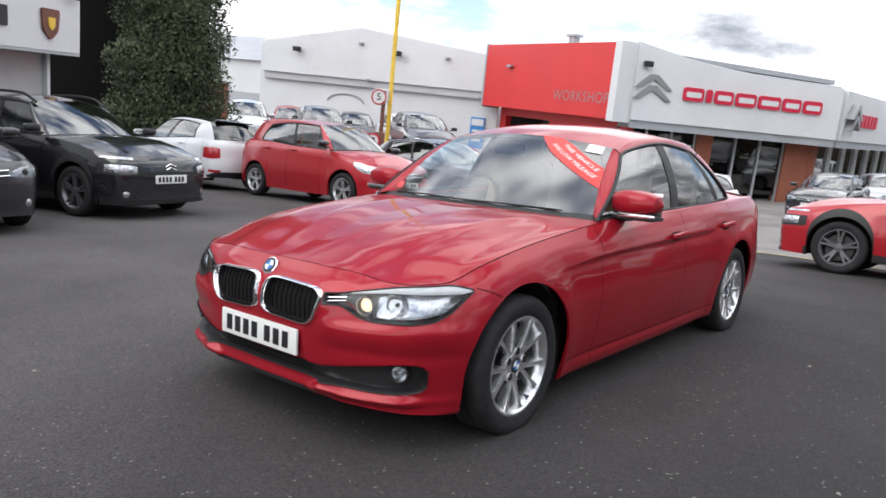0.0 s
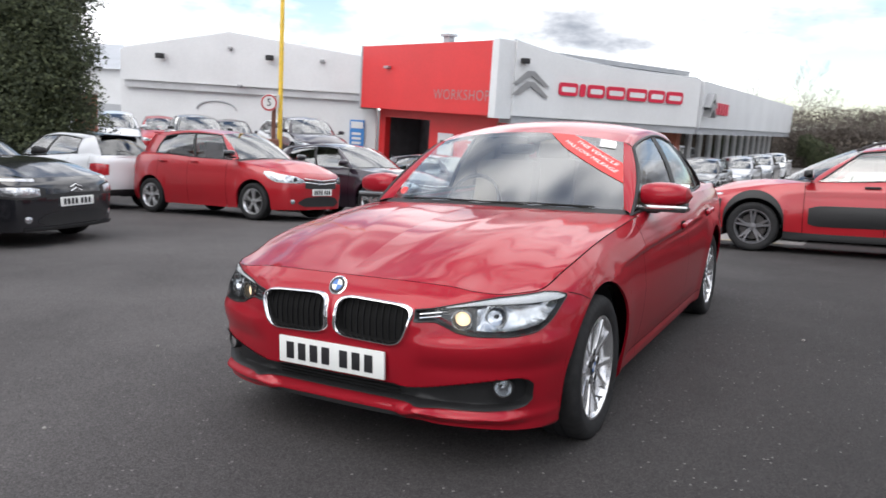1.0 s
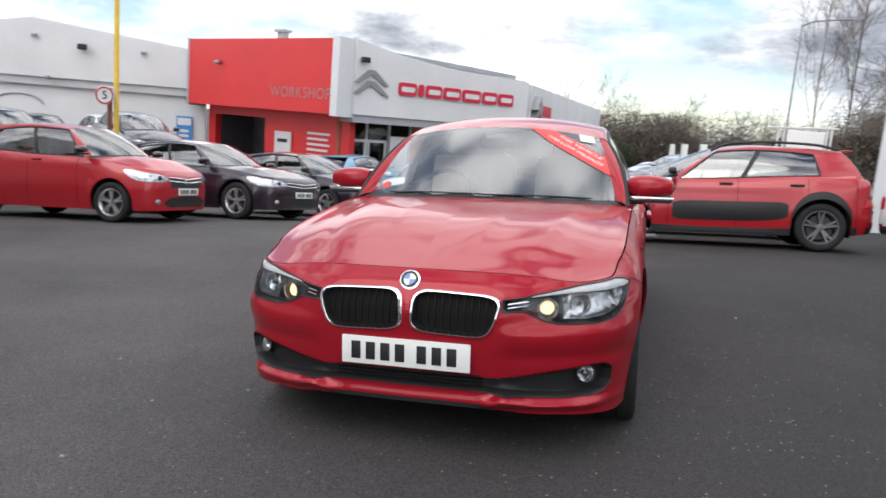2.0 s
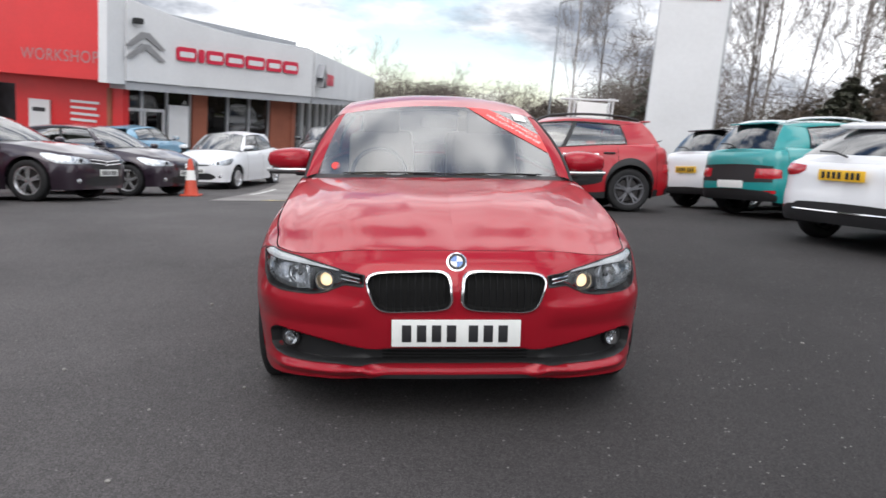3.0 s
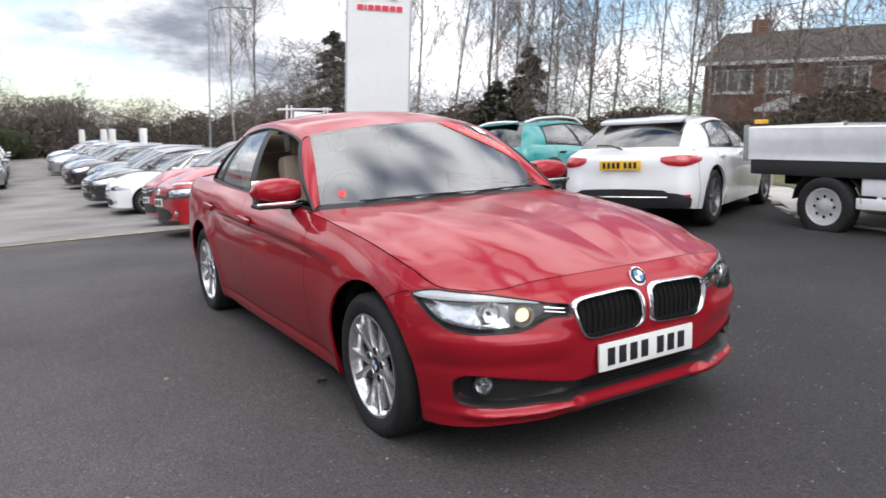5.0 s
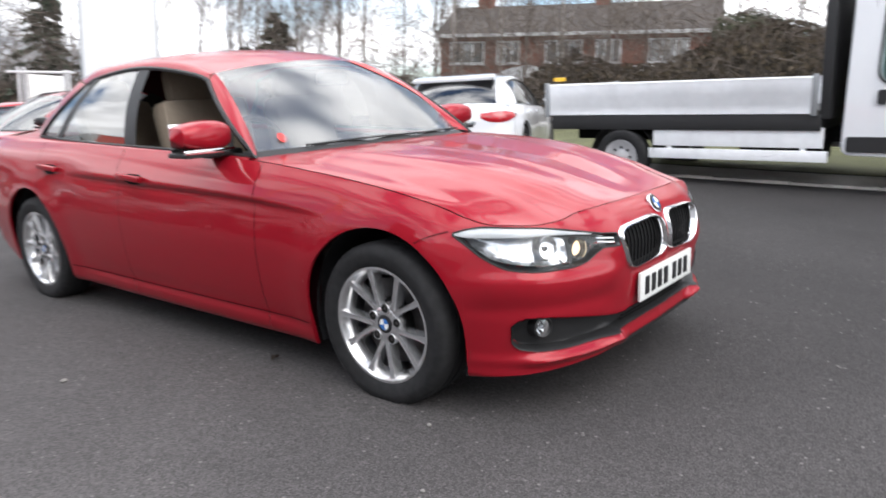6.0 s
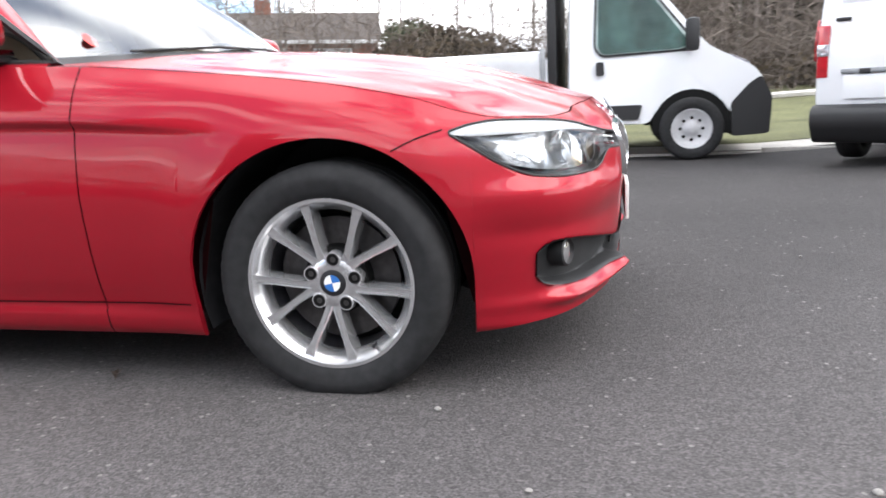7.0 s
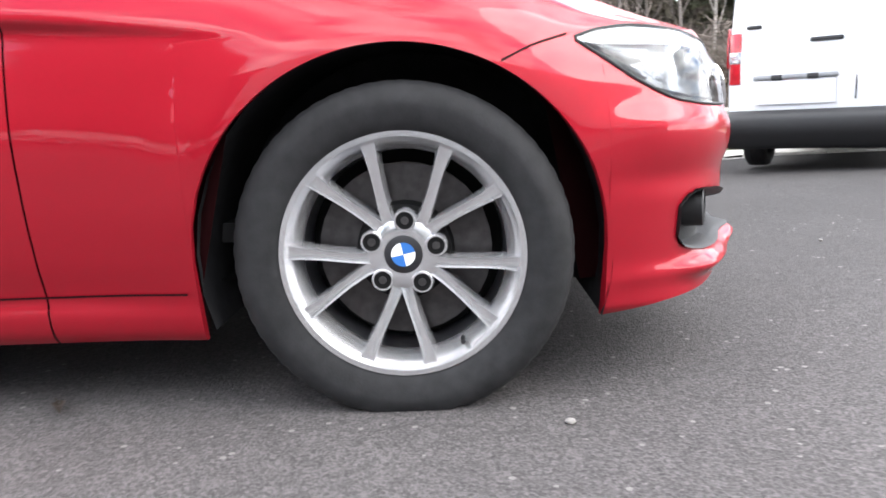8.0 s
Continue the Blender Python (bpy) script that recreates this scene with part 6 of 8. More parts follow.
# ---- buildings ----
WHITE_CLAD = shade("white_cladding", (0.64, 0.645, 0.655), 0.5, grain=0.02, scale=8, stain=0.06, stain_scale=0.5, bump=0.05, bump_scale=30)
GREY_CLAD = shade("grey_band", (0.36, 0.37, 0.39), 0.5, grain=0.05, scale=8, stain=0.08, stain_scale=0.8)
# grey of the shadow line painted under the warehouse's overhang
SHADOW_LINE = shade("shadow_line", (0.50, 0.505, 0.52), 0.5, grain=0.05, scale=8, stain=0.08, stain_scale=0.8)
RED_CLAD = shade("red_cladding", (0.60, 0.022, 0.024), 0.45, grain=0.03, scale=8, stain=0.06, stain_scale=0.6)
BRICK = shade("brick", (0.30, 0.10, 0.06), 0.85, grain=0.25, scale=26, stain=0.15, stain_scale=1.2, bump=0.4, bump_scale=40)
DARK_BRICK = shade("brown_brick", (0.17, 0.072, 0.050), 0.85, grain=0.25, scale=20, stain=0.15, stain_scale=1.2, bump=0.4, bump_scale=40)
ROOF_TILE = shade("roof_tile", (0.055, 0.045, 0.040), 0.85, grain=0.25, scale=12, stain=0.2, stain_scale=0.8, bump=0.5, bump_scale=14)
SHOP_GLASS = pane("shop_glass", (0.16, 0.18, 0.20))
# near-black room walls: the unlit inside is put into their colour
ROOM_SHADE = shade("room_shade", (0.05, 0.05, 0.055), 0.8, grain=0.3, scale=2)
LETTER_RED = shade("sign_red", (0.55, 0.015, 0.05), 0.4, grain=0.03)
LETTER_DULL = shade("dull_sign_letters", (0.34, 0.20, 0.20), 0.4, 0.3, grain=0.05)
LETTER_GREY = shade("sign_grey", (0.34, 0.34, 0.35), 0.35, 0.6, grain=0.05)
SIGN_BLUE = shade("sign_blue", (0.05, 0.22, 0.55), 0.5, grain=0.05)
YELLOW = shade("yellow_paint", (0.78, 0.52, 0.06), 0.5, grain=0.08, scale=12, stain=0.1)
CONCRETE = shade("concrete", (0.42, 0.40, 0.37), 0.85, grain=0.15, scale=25, stain=0.2, stain_scale=1.2, bump=0.3, bump_scale=60)
ORANGE = shade("cone_orange", (0.55, 0.07, 0.035), 0.5, grain=0.08)


def facade(p0, p1, z=0.0):
    """The frame of a wall that runs from p0 to p1: x along it, -y outwards, z up."""
    d = Vector((p1[0] - p0[0], p1[1] - p0[1]))
    return Matrix.Translation((p0[0], p0[1], z)) @ Matrix.Rotation(math.atan2(d.y, d.x), 4, "Z"), d.length


def block(x0, x1, y0, y1, z0, z1, bevel=0.0):
    return box(x1 - x0, y1 - y0, z1 - z0, bevel, ((x0 + x1) / 2, (y0 + y1) / 2, (z0 + z1) / 2))


def showroom():
    m, w = facade((-10.38, 23.85), (-4.83, 30.96), -0.22)
    b = thing("car_showroom", "white-fronted car showroom with curved parapet and glazed front", "building", m, kind="")
    xs = np.linspace(0, w, 25)
    top = table([(0, 4.42), (1.0, 4.22), (2.9, 3.92), (5.2, 3.74), (w, 3.66)], xs)
    out = [(0, 1.62)] + [(w, 1.62)] + [(x, z) for x, z in zip(xs[::-1], top[::-1])]
    fas = link("fascia", prism(out, 0.5, (0, -0.5, 0)), WHITE_CLAD, b, "white curved fascia")
    link("parapet_cap", tube([(x, -0.25, z + 0.02) for x, z in zip(xs, top)], 0.05, 6), GREY_CLAD, b)
    link("soffit_band", block(0.02, w + 0.02, -0.42, 0.6, 1.32, 1.615), GREY_CLAD, b)
    link("roof", block(0, w, 0, 12, 2.9, 3.1), GREY_CLAD, b)
    # two chevrons and plain bars in place of the lettering
    for k in range(2):
        zc = 3.26 - 0.40 * k
        ch = [(-0.12, zc - 0.46), (0.52, zc + 0.08), (0.82, zc + 0.08), (1.50, zc - 0.46), (1.26, zc - 0.46), (0.68, zc - 0.10), (0.12, zc - 0.46)]
        link("chevron", prism(ch, 0.06, (0, -0.58, 0)), LETTER_GREY, fas)
    x = 1.96
    for k, wd in enumerate((0.86, 0.25, 0.80, 0.89, 0.98, 0.82, 0.85)):
        bar = rounded([(x, 2.52), (x + wd, 2.52), (x + wd, 3.02), (x, 3.02)], 0.12, 4)
        link("sign_bar", prism(bar, 0.06, (0, -0.58, 0)), LETTER_RED, fas)
        slot = rounded([(x + 0.12, 2.66), (x + wd - 0.10, 2.66), (x + wd - 0.10, 2.86), (x + 0.12, 2.86)], 0.05, 3)
        if wd > 0.3:
            link("bar_slot", prism(slot, 0.02, (0, -0.585, 0)), WHITE_CLAD, fas)
        x += wd + 0.11
    link("floodlight", merge(box(0.3, 0.25, 0.2, 0.03, (0.30, -0.68, 3.68)), box(0.06, 0.3, 0.06, 0, (0.30, -0.55, 3.75))), PLASTIC, b)
    # glazed front
    base = -2.2
    piers = ((0.0, 0.25), (3.5, 4.2), (7.6, w))
    for x0, x1 in piers:
        link("brick_pier", block(x0, x1, 0.5, 1.0, base, 1.32), BRICK, b)
    for x0, x1 in ((0.25, 3.5), (4.2, 7.6)):
        link("window", block(x0, x1, 0.70, 0.72, -0.9, 1.32), SHOP_GLASS, b)
        for xm in np.linspace(x0, x1, 4):
            link("mullion", block(xm - 0.04, xm + 0.04, 0.62, 0.80, base, 1.32), WHITE_CLAD if x0 < 1 else GREY_CLAD, b)
    door = new("entrance_door")
    door.parent = b
    for x0, x1 in ((0.35, 0.42), (1.18, 1.25), (1.34, 1.41), (2.15, 2.22)):
        link("door_stile", block(x0, x1, 0.5, 0.58, base, 0.62), WHITE_CLAD, door)
    link("door_rail", block(0.35, 2.22, 0.5, 0.58, 0.55, 0.66), WHITE_CLAD, door)
    link("door_rail", block(0.35, 2.22, 0.5, 0.58, -0.75, -0.62), WHITE_CLAD, door)
    link("notice_board", block(2.30, 3.2, 0.35, 0.40, -0.9, 0.85), WHITE_CLAD, b)
    link("room_floor", block(0, w, 0.8, 14, base - 0.1, -1.45), CONCRETE, b)
    link("room_back", merge(block(0, w, 9, 9.2, base, 3.3), block(0, 0.2, 0.8, 9, base, 3.3)), ROOM_SHADE, b)
    for i in range(5):
        dc = thing("display_car", "parked hatchback on display behind the showroom glass", "car", m @ Matrix.Translation((1.2 + 1.7 * i, 2.9, -1.45)), "cars on display")
        shape = rounded([(-0.78, 0.24), (-0.82, 0.58), (-0.66, 0.76), (0.15, 0.92), (0.90, 1.38), (2.2, 1.42), (2.95, 1.02), (3.15, 0.84), (3.15, 0.26)], 0.09, 4)
        link("body", body_block(shape, 0.82, 0.06, 0.16, 0.9, 1.45), (BLACK_PAINT, RED_PAINT, PLUM_PAINT, BLUE_PAINT, BLACK_PAINT)[i], dc)
        link("windscreen", grid([[(-0.62, 0.22, 0.985), (0.62, 0.22, 0.985)], [(-0.52, 0.82, 1.345), (0.52, 0.82, 1.345)]]), TINT_GLASS, dc)
        for sg in (1, -1):
            link("side_window", flat_side(rounded([(0.42, 0.96), (0.98, 1.32), (2.1, 1.34), (2.6, 1.04)], 0.05), sg * 0.82, 0.004, lean=0.16, lean_from=0.9, top=1.45), TINT_GLASS, dc)
            for y in (0.0, 2.5):
                link("wheel", move(lathe([(0.001, 0.09), (0.2, 0.085), (0.21, 0.1), (0.30, 0.09), (0.30, -0.09), (0.001, -0.09)], 20), Matrix.Translation((sg * 0.75, y, 0.30)) @ (Matrix.Identity(4) if sg > 0 else pose(0, 0, 0, 0, 0, 180))), RUBBER, dc)
    # side wall that runs away along the lane
    m2, w2 = facade((-4.83, 30.96), (-3.3, 60.0), -0.22)
    s = thing("showroom_side", "long white showroom side with a deep canopy and glazing", "building", m2)
    link("fascia", block(0, w2, -0.5, 0, 1.62, 3.60), WHITE_CLAD, s)
    link("soffit_band", block(0, w2, -0.42, 0.6, 1.32, 1.615), GREY_CLAD, s)
    link("glazing", block(0.4, w2, 0.66, 0.70, -2.2, 1.32), SHOP_GLASS, s)
    for i in range(13):
        xm = 0.9 + i * 2.2
        link("mullion", block(xm - 0.05, xm + 0.05, 0.52, 0.66, -2.4, 1.32), WHITE_CLAD, s)
    link("brick_pier", block(0.05, 0.75, 0.45, 1.05, -2.4, 1.32), BRICK, s)
    link("room_back", block(0, w2, 5, 5.2, -2.4, 3.3), ROOM_SHADE, s)
    # side sign: two grey chevrons standing out from the wall, and a red patch
    for k in range(2):
        zc = 3.02 - 0.42 * k
        ch = [(0.15, zc - 0.52), (0.78, zc + 0.10), (1.02, zc + 0.10), (1.65, zc - 0.52), (1.36, zc - 0.52), (0.90, zc - 0.10), (0.44, zc - 0.52)]
        link("chevron", prism(ch, 0.30, (0, -0.80, 0)), LETTER_GREY, s)
    link("sign_arm", block(0.82, 0.98, -0.78, -0.5, 2.40, 2.52), INK, s)
    for k in range(6):
        link("sign_bar", block(1.9 + 0.55 * k, 2.3 + 0.55 * k, -0.60, -0.5, 2.25, 2.78), LETTER_RED, s)
    return b


def workshop():
    m, w = facade((-18.75, 27.3), (-10.38, 23.85), -0.28)
    b = thing("workshop_building", "red-clad workshop with a deep overhanging front", "building", m)
    fas = link("upper_front", block(0, w, -0.9, 0.2, 1.62, 4.42), RED_CLAD, b, "red overhanging cladding")
    link("corner_trim", block(w - 0.02, w + 0.35, -0.92, 0.0, 1.55, 4.47), WHITE_CLAD, b)
    link("left_trim", block(-0.12, 0.0, -0.92, 0.0, 1.55, 4.45), GREY_CLAD, b)
    for x0, x1, z0 in ((0, 0.5, -2.6), (4.0, w, -2.6), (0.5, 4.0, 1.25)):
        link("lower_wall", block(x0, x1, 0.2, 0.5, z0, 1.62), RED_CLAD, b)
    link("garage_back", merge(block(0.2, 4.4, 4.0, 4.2, -2.6, 1.62), block(0.2, 0.4, 0.5, 4, -2.6, 1.6), block(4.1, 4.3, 0.5, 4, -2.6, 1.6)), ROOM_SHADE, b)
    link("plinth", block(4.0, w, 0.12, 0.2, -2.6, -1.0), BRICK, b)
    v, f = writing("WORKSHOP", 0.58, 1.1)
    link("sign_word", move((v, f), Matrix.Translation((w - 1.75, -0.915, 2.34)) @ pose(0, 0, 0, 90)), LETTER_DULL, fas, smooth=False)
    link("notice", block(4.75, 5.75, 0.10, 0.18, -0.9, 0.75), WHITE_CLAD, b)
    link("notice_bar", block(4.95, 5.55, 0.08, 0.10, 0.30, 0.45), INK, b)
    for k in range(5):
        link("wall_text_bar", block(6.7, 8.0 - 0.12 * (k % 2), 0.16, 0.19, 0.75 - 0.22 * k, 0.84 - 0.22 * k), WHITE_CLAD, b)
    link("camera_box", box(0.35, 0.2, 0.12, 0.03, (2.2, -1.0, 3.45)), LETTER_GREY, b)
    link("chimney", merge(block(3.6, 4.0, 1.0, 1.3, 4.3, 4.95), block(3.5, 4.1, 0.9, 1.4, 4.95, 5.05)), GREY_CLAD, b)
    link("roof", block(0, w, 0.0, 12, 4.1, 4.3), GREY_CLAD, b)
    return b


def warehouse():
    m, w = facade((-30.2, 22.2), (-18.75, 27.3), -0.18)
    b = thing("warehouse", "white metal-clad warehouse with a shallow gable", "building", m)
    out = [(0, 2.15), (w, 2.15), (w, 3.75), (w * 0.42, 4.60), (0, 3.62)]
    link("upper_wall", prism(out, 0.3, (0, -0.35, 0)), WHITE_CLAD, b, "white gabled cladding")
    # shadow below the upper cladding, put in as a grey strip
    link("band", block(0.02, w, -0.22, 0.2, 1.80, 2.145), SHADOW_LINE, b)
    link("lower_wall", block(0, w, 0.0, 0.3, -3.2, 1.80), WHITE_CLAD, b)
    link("verge", tube([(0, -0.2, 3.66), (w * 0.42, -0.2, 4.64), (w, -0.2, 3.79)], 0.07, 6), WHITE_CLAD, b)
    for x, z in ((2.0, 3.35), (7.4, 3.55)):
        link("floodlight", merge(box(0.35, 0.3, 0.24, 0.04, (x, -0.62, z)), box(0.05, 0.3, 0.05, 0, (x, -0.45, z + 0.1))), PLASTIC, b)
    for x, z in ((5.9, 2.15), (9.9, 3.55), (5.4, 3.9)):
        link("wall_lamp", box(0.22, 0.2, 0.14, 0.04, (x, -0.46, z)), LETTER_GREY, b)
    arc = [(3.6 + 1.0 * (1 + math.cos(a)), -0.04, 0.95 + 0.42 * math.sin(a)) for a in np.linspace(math.pi, 0, 13)]
    link("arched_pipe", tube(arc, 0.04, 6), GREY_CLAD, b)
    link("side_door", block(w - 1.9, w - 1.0, -0.06, 0.0, -2.6, -0.3), GREY_CLAD, b)
    link("vent", merge(*[block(7.6, 8.5, -0.06, 0.0, -0.7 + 0.16 * k, -0.62 + 0.16 * k) for k in range(4)]), GREY_CLAD, b)
    link("side_wall", block(-0.3, 0, 0, 30, -3.2, 3.6), WHITE_CLAD, b)
    sign = thing("wall_sign", "blue sign with white panels on the warehouse wall", "sign", m)
    link("board", block(w - 1.25, w - 0.55, -0.12, -0.06, -0.6, 0.9), SIGN_BLUE, sign)
    link("panel", block(w - 1.20, w - 0.60, -0.14, -0.12, 0.5, 0.82), WHITE_CLAD, sign)
    for k in range(3):
        link("bar", block(w - 1.14, w - 0.7, -0.14, -0.12, 0.18 - 0.22 * k, 0.30 - 0.22 * k), WHITE_CLAD, sign)
    # neighbour behind
    m2, w2 = facade((-48, 24), (-31.5, 27))
    n = thing("shed", "pale grey industrial shed with a low roof", "building", m2)
    link("wall", block(0, w2, 0, 0.3, -3.4, 2.6), WHITE_CLAD, n)
    link("lower_wall", block(0, w2, -0.1, 0.0, -3.4, 0.6), GREY_CLAD, n)
    link("roof", ([(0, -0.3, 2.6), (w2, -0.3, 2.6), (w2, 6, 4.4), (0, 6, 4.4)], [(0, 1, 2, 3)]), GREY_CLAD, n)
    return b


FROST = shade("frosted_glass", (0.42, 0.44, 0.43), 0.25, grain=0.06, scale=3, stain=0.15, stain_scale=0.6, spec=0.6)


def neighbour():
    m, w = facade((-8.3, -2.4), (-12.72, 4.38))
    b = thing("neighbour_showroom", "grey showroom with white fascia and ribbed wall above", "building", m)
    f = link("fascia", block(-8, w, -0.0, 0.4, 1.62, 2.62), WHITE_CLAD, b, "white fascia board")
    for k in range(12):
        z = 2.64 + 0.15 * k
        link("rib", block(-8, w + 0.0, 0.05 + 0.02 * (k % 2), 0.4, z, z + 0.14, 0.0), WHITE_CLAD, b)
    link("glazing", block(-8, w - 0.35, 0.55, 0.6, -0.8, 1.62), FROST, b, "pale frosted glazing")
    link("corner_post", block(w - 0.35, w - 0.26, 0.45, 0.6, -1.4, 1.62), WHITE_CLAD, b)
    link("soffit", block(-8, w, 0.0, 1.2, 1.56, 1.615), GREY_CLAD, b)
    link("stall_riser", block(-8, w - 0.35, 0.45, 0.65, -1.6, -0.8), GREY_CLAD, b)
    link("room_back", block(-8, w, 4, 4.2, -1.6, 4.0), GREY_CLAD, b)
    shield = rounded([(w - 1.23, 2.36), (w - 0.70, 2.36), (w - 0.74, 1.98), (w - 0.96, 1.80), (w - 1.19, 1.98)], 0.06, 3)
    link("emblem", prism(shield, 0.04, (0, -0.05, 0)), DARK_BRICK, f, "dark shield emblem")
    link("emblem_inner", prism([(w - 0.96 + (x - w + 0.96) * 0.38, 2.1 + (z - 2.1) * 0.42) for x, z in shield], 0.02, (0, -0.07, 0)), YELLOW, f)
    for k in range(4):
        link("sign_bar", block(w - 2.4 - 0.42 * k, w - 2.12 - 0.42 * k, -0.04, 0.0, 1.95, 2.28), INK, f)
    link("bracket", box(0.5, 0.15, 0.08, 0.02, (w - 0.35, -0.08, 2.72)), LETTER_GREY, b)
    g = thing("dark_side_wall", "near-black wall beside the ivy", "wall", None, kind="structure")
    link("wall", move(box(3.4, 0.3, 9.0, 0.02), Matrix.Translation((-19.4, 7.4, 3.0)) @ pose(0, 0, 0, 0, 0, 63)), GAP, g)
    return b


showroom()
workshop()
warehouse()
neighbour()


def house():
    m, w = facade((31.1, 25.1), (36.0, 11.2), 0.0)
    b = thing("house", "brown brick terrace house with dark tiled roof and chimneys", "house", m)
    e = 5.65
    link("wall", merge(block(0, w, 0, 7.5, 0.5, e), ([(0, 0, e), (0, 7.5, e), (0, 3.75, e + 1.8), (w, 0, e), (w, 7.5, e), (w, 3.75, e + 1.8)], [(0, 1, 2), (3, 5, 4)])), DARK_BRICK, b, "brown brick wall")
    link("roof", merge(([(-0.3, -0.4, e - 0.1), (w + 0.3, -0.4, e - 0.1), (w + 0.3, 3.75, e + 1.95), (-0.3, 3.75, e + 1.95), (-0.3, -0.4, e + 0.02), (w + 0.3, -0.4, e + 0.02), (w + 0.3, 3.75, e + 2.07), (-0.3, 3.75, e + 2.07)], [(0, 1, 2, 3), (4, 7, 6, 5), (0, 4, 5, 1), (1, 5, 6, 2), (3, 7, 4, 0)]), ([(-0.3, 7.9, e - 0.1), (w + 0.3, 7.9, e - 0.1), (w + 0.3, 3.75, e + 2.07), (-0.3, 3.75, e + 2.07)], [(0, 1, 2, 3)])), ROOF_TILE, b, "dark tiled roof")
    link("fascia", block(-0.3, w + 0.3, -0.45, -0.38, e - 0.14, e + 0.04), WHITE_CLAD, b)
    for x in (1.2, w * 0.55):
        link("chimney", merge(block(x, x + 0.9, 3.4, 4.1, e + 1.2, e + 2.7), block(x + 0.1, x + 0.3, 3.6, 3.8, e + 2.7, e + 3.0), block(x + 0.55, x + 0.75, 3.6, 3.8, e + 2.7, e + 3.0)), DARK_BRICK, b)
    for i in range(5):
        x = 0.6 + i * (w - 1.2) / 5
        win = new("window")
        win.parent = b
        ww = 2.0 if i % 2 == 0 else 1.3
        link("window_frame", merge(block(x, x + ww, -0.06, 0, e - 1.55, e - 1.47), block(x, x + ww, -0.06, 0, e - 0.42, e - 0.34), *[block(x + q * ww - 0.04, x + q * ww + 0.04, -0.06, 0, e - 1.5, e - 0.4) for q in (0.02, 0.34, 0.66, 0.98)]), WHITE_CLAD, win)
        link("pane", block(x, x + ww, -0.03, -0.02, e - 1.5, e - 0.4), SHOP_GLASS, win)
        link("window_sill", block(x - 0.06, x + ww + 0.06, -0.12, 0, e - 1.62, e - 1.55), WHITE_CLAD, win)
    for x in (w * 0.37, w * 0.77):
        arch = [(x - 2.1, e - 2.6), (x + 2.1, e - 2.6), (x + 2.1, e - 2.42), (x + 1.0, e - 1.95), (x, e - 1.75), (x - 1.0, e - 1.95), (x - 2.1, e - 2.42)]
        link("porch_gable", prism(arch, 1.0, (0, -1.9, 0)), WHITE_CLAD, b, "white porch gable")
    return b


house()


# ---- signs, poles, small street things ----
def pylon():
    m = Matrix.Translation((7.08, 16.2, height(7, 16.2) - 0.2)) @ pose(0, 0, 0, 0, 0, -20) @ Matrix.Diagonal((0.83, 0.83, 0.79, 1))
    p = thing("pylon_sign", "tall white pylon sign with chevrons near its top", "sign", m)
    face = [(-1.02, 0), (1.02, 0), (1.02, 8.4), (-1.02, 8.4)]
    link("panel", prism(rounded(face, 0.05, 3), 0.45, (0, -0.22, 0)), WHITE_CLAD, p, "white glossy sign panel")
    link("edge", merge(block(-1.06, -1.02, -0.2, 0.2, 0, 8.4), block(1.02, 1.08, -0.24, 0.24, 0, 8.4)), GREY_CLAD, p)
    for k in range(2):
        zc = 7.55 - 0.26 * k
        link("chevron", prism([(-0.62, zc - 0.32), (-0.08, zc + 0.02), (0.08, zc + 0.02), (0.62, zc - 0.32), (0.42, zc - 0.32), (0.0, zc - 0.10), (-0.42, zc - 0.32)], 0.03, (0, -0.26, 0)), LETTER_GREY, p)
    x = -0.72
    for wd in (0.2, 0.07, 0.18, 0.2, 0.22, 0.18, 0.19):
        link("sign_bar", prism(rounded([(x, 6.62), (x + wd, 6.62), (x + wd, 6.80), (x, 6.80)], 0.03, 3), 0.03, (0, -0.26, 0)), LETTER_RED, p)
        x += wd + 0.04
    return p


pylon()
RING_RED = shade("sign_ring_red", (0.50, 0.02, 0.025), 0.4, grain=0.03)
limit = thing("speed_sign", "round white speed sign with a red ring on a dark post", "sign", upright(-11.25, 11.35, 58))
link("post", box(0.10, 0.06, 1.75, 0.01, (0.16, 0.08, 0.85)), DARK_BRICK, limit)
face = link("disc", move(lathe([(0.0005, 0.012), (0.205, 0.012), (0.21, 0.0)], 32, "y"), Matrix.Translation((0, -0.02, 1.55)) @ Matrix.Scale(-1, 4, (0, 1, 0))), PAPER, limit)
link("ring", move(lathe([(0.165, 0.018), (0.20, 0.018), (0.202, 0.0)], 32, "y"), Matrix.Translation((0, -0.02, 1.55)) @ Matrix.Scale(-1, 4, (0, 1, 0))), RING_RED, face, "red ring")
link("number", move(writing("5", 0.26), Matrix.Translation((0, -0.042, 1.55)) @ pose(0, 0, 0, 90)), INK, face, smooth=False)
pole = thing("yellow_pole", "tall yellow steel pole in the car park", "pole", upright(-11.35, 11.9))
link("shaft", lathe([(0.062, -0.1), (0.058, 3.0), (0.05, 9.5)], 14, "z", True), YELLOW, pole)
link("pole_box", box(0.26, 0.22, 0.34, 0.03, (-0.12, -0.12, 1.60)), WHITE_CLAD, pole)
post = thing("speed_sign", "round white speed sign with red rim on a brown post", "sign", upright(-10.65, 10.65, 45, -0.35) @ Matrix.Scale(0.74, 4))
link("post_panel", box(0.34, 0.2, 2.0, 0.03, (0.22, 0.16, 1.0)), DARK_BRICK, post)
link("disc", lathe([(0.001, -0.03), (0.24, -0.03), (0.24, 0.0)], 24, "y"), PAPER, post) 
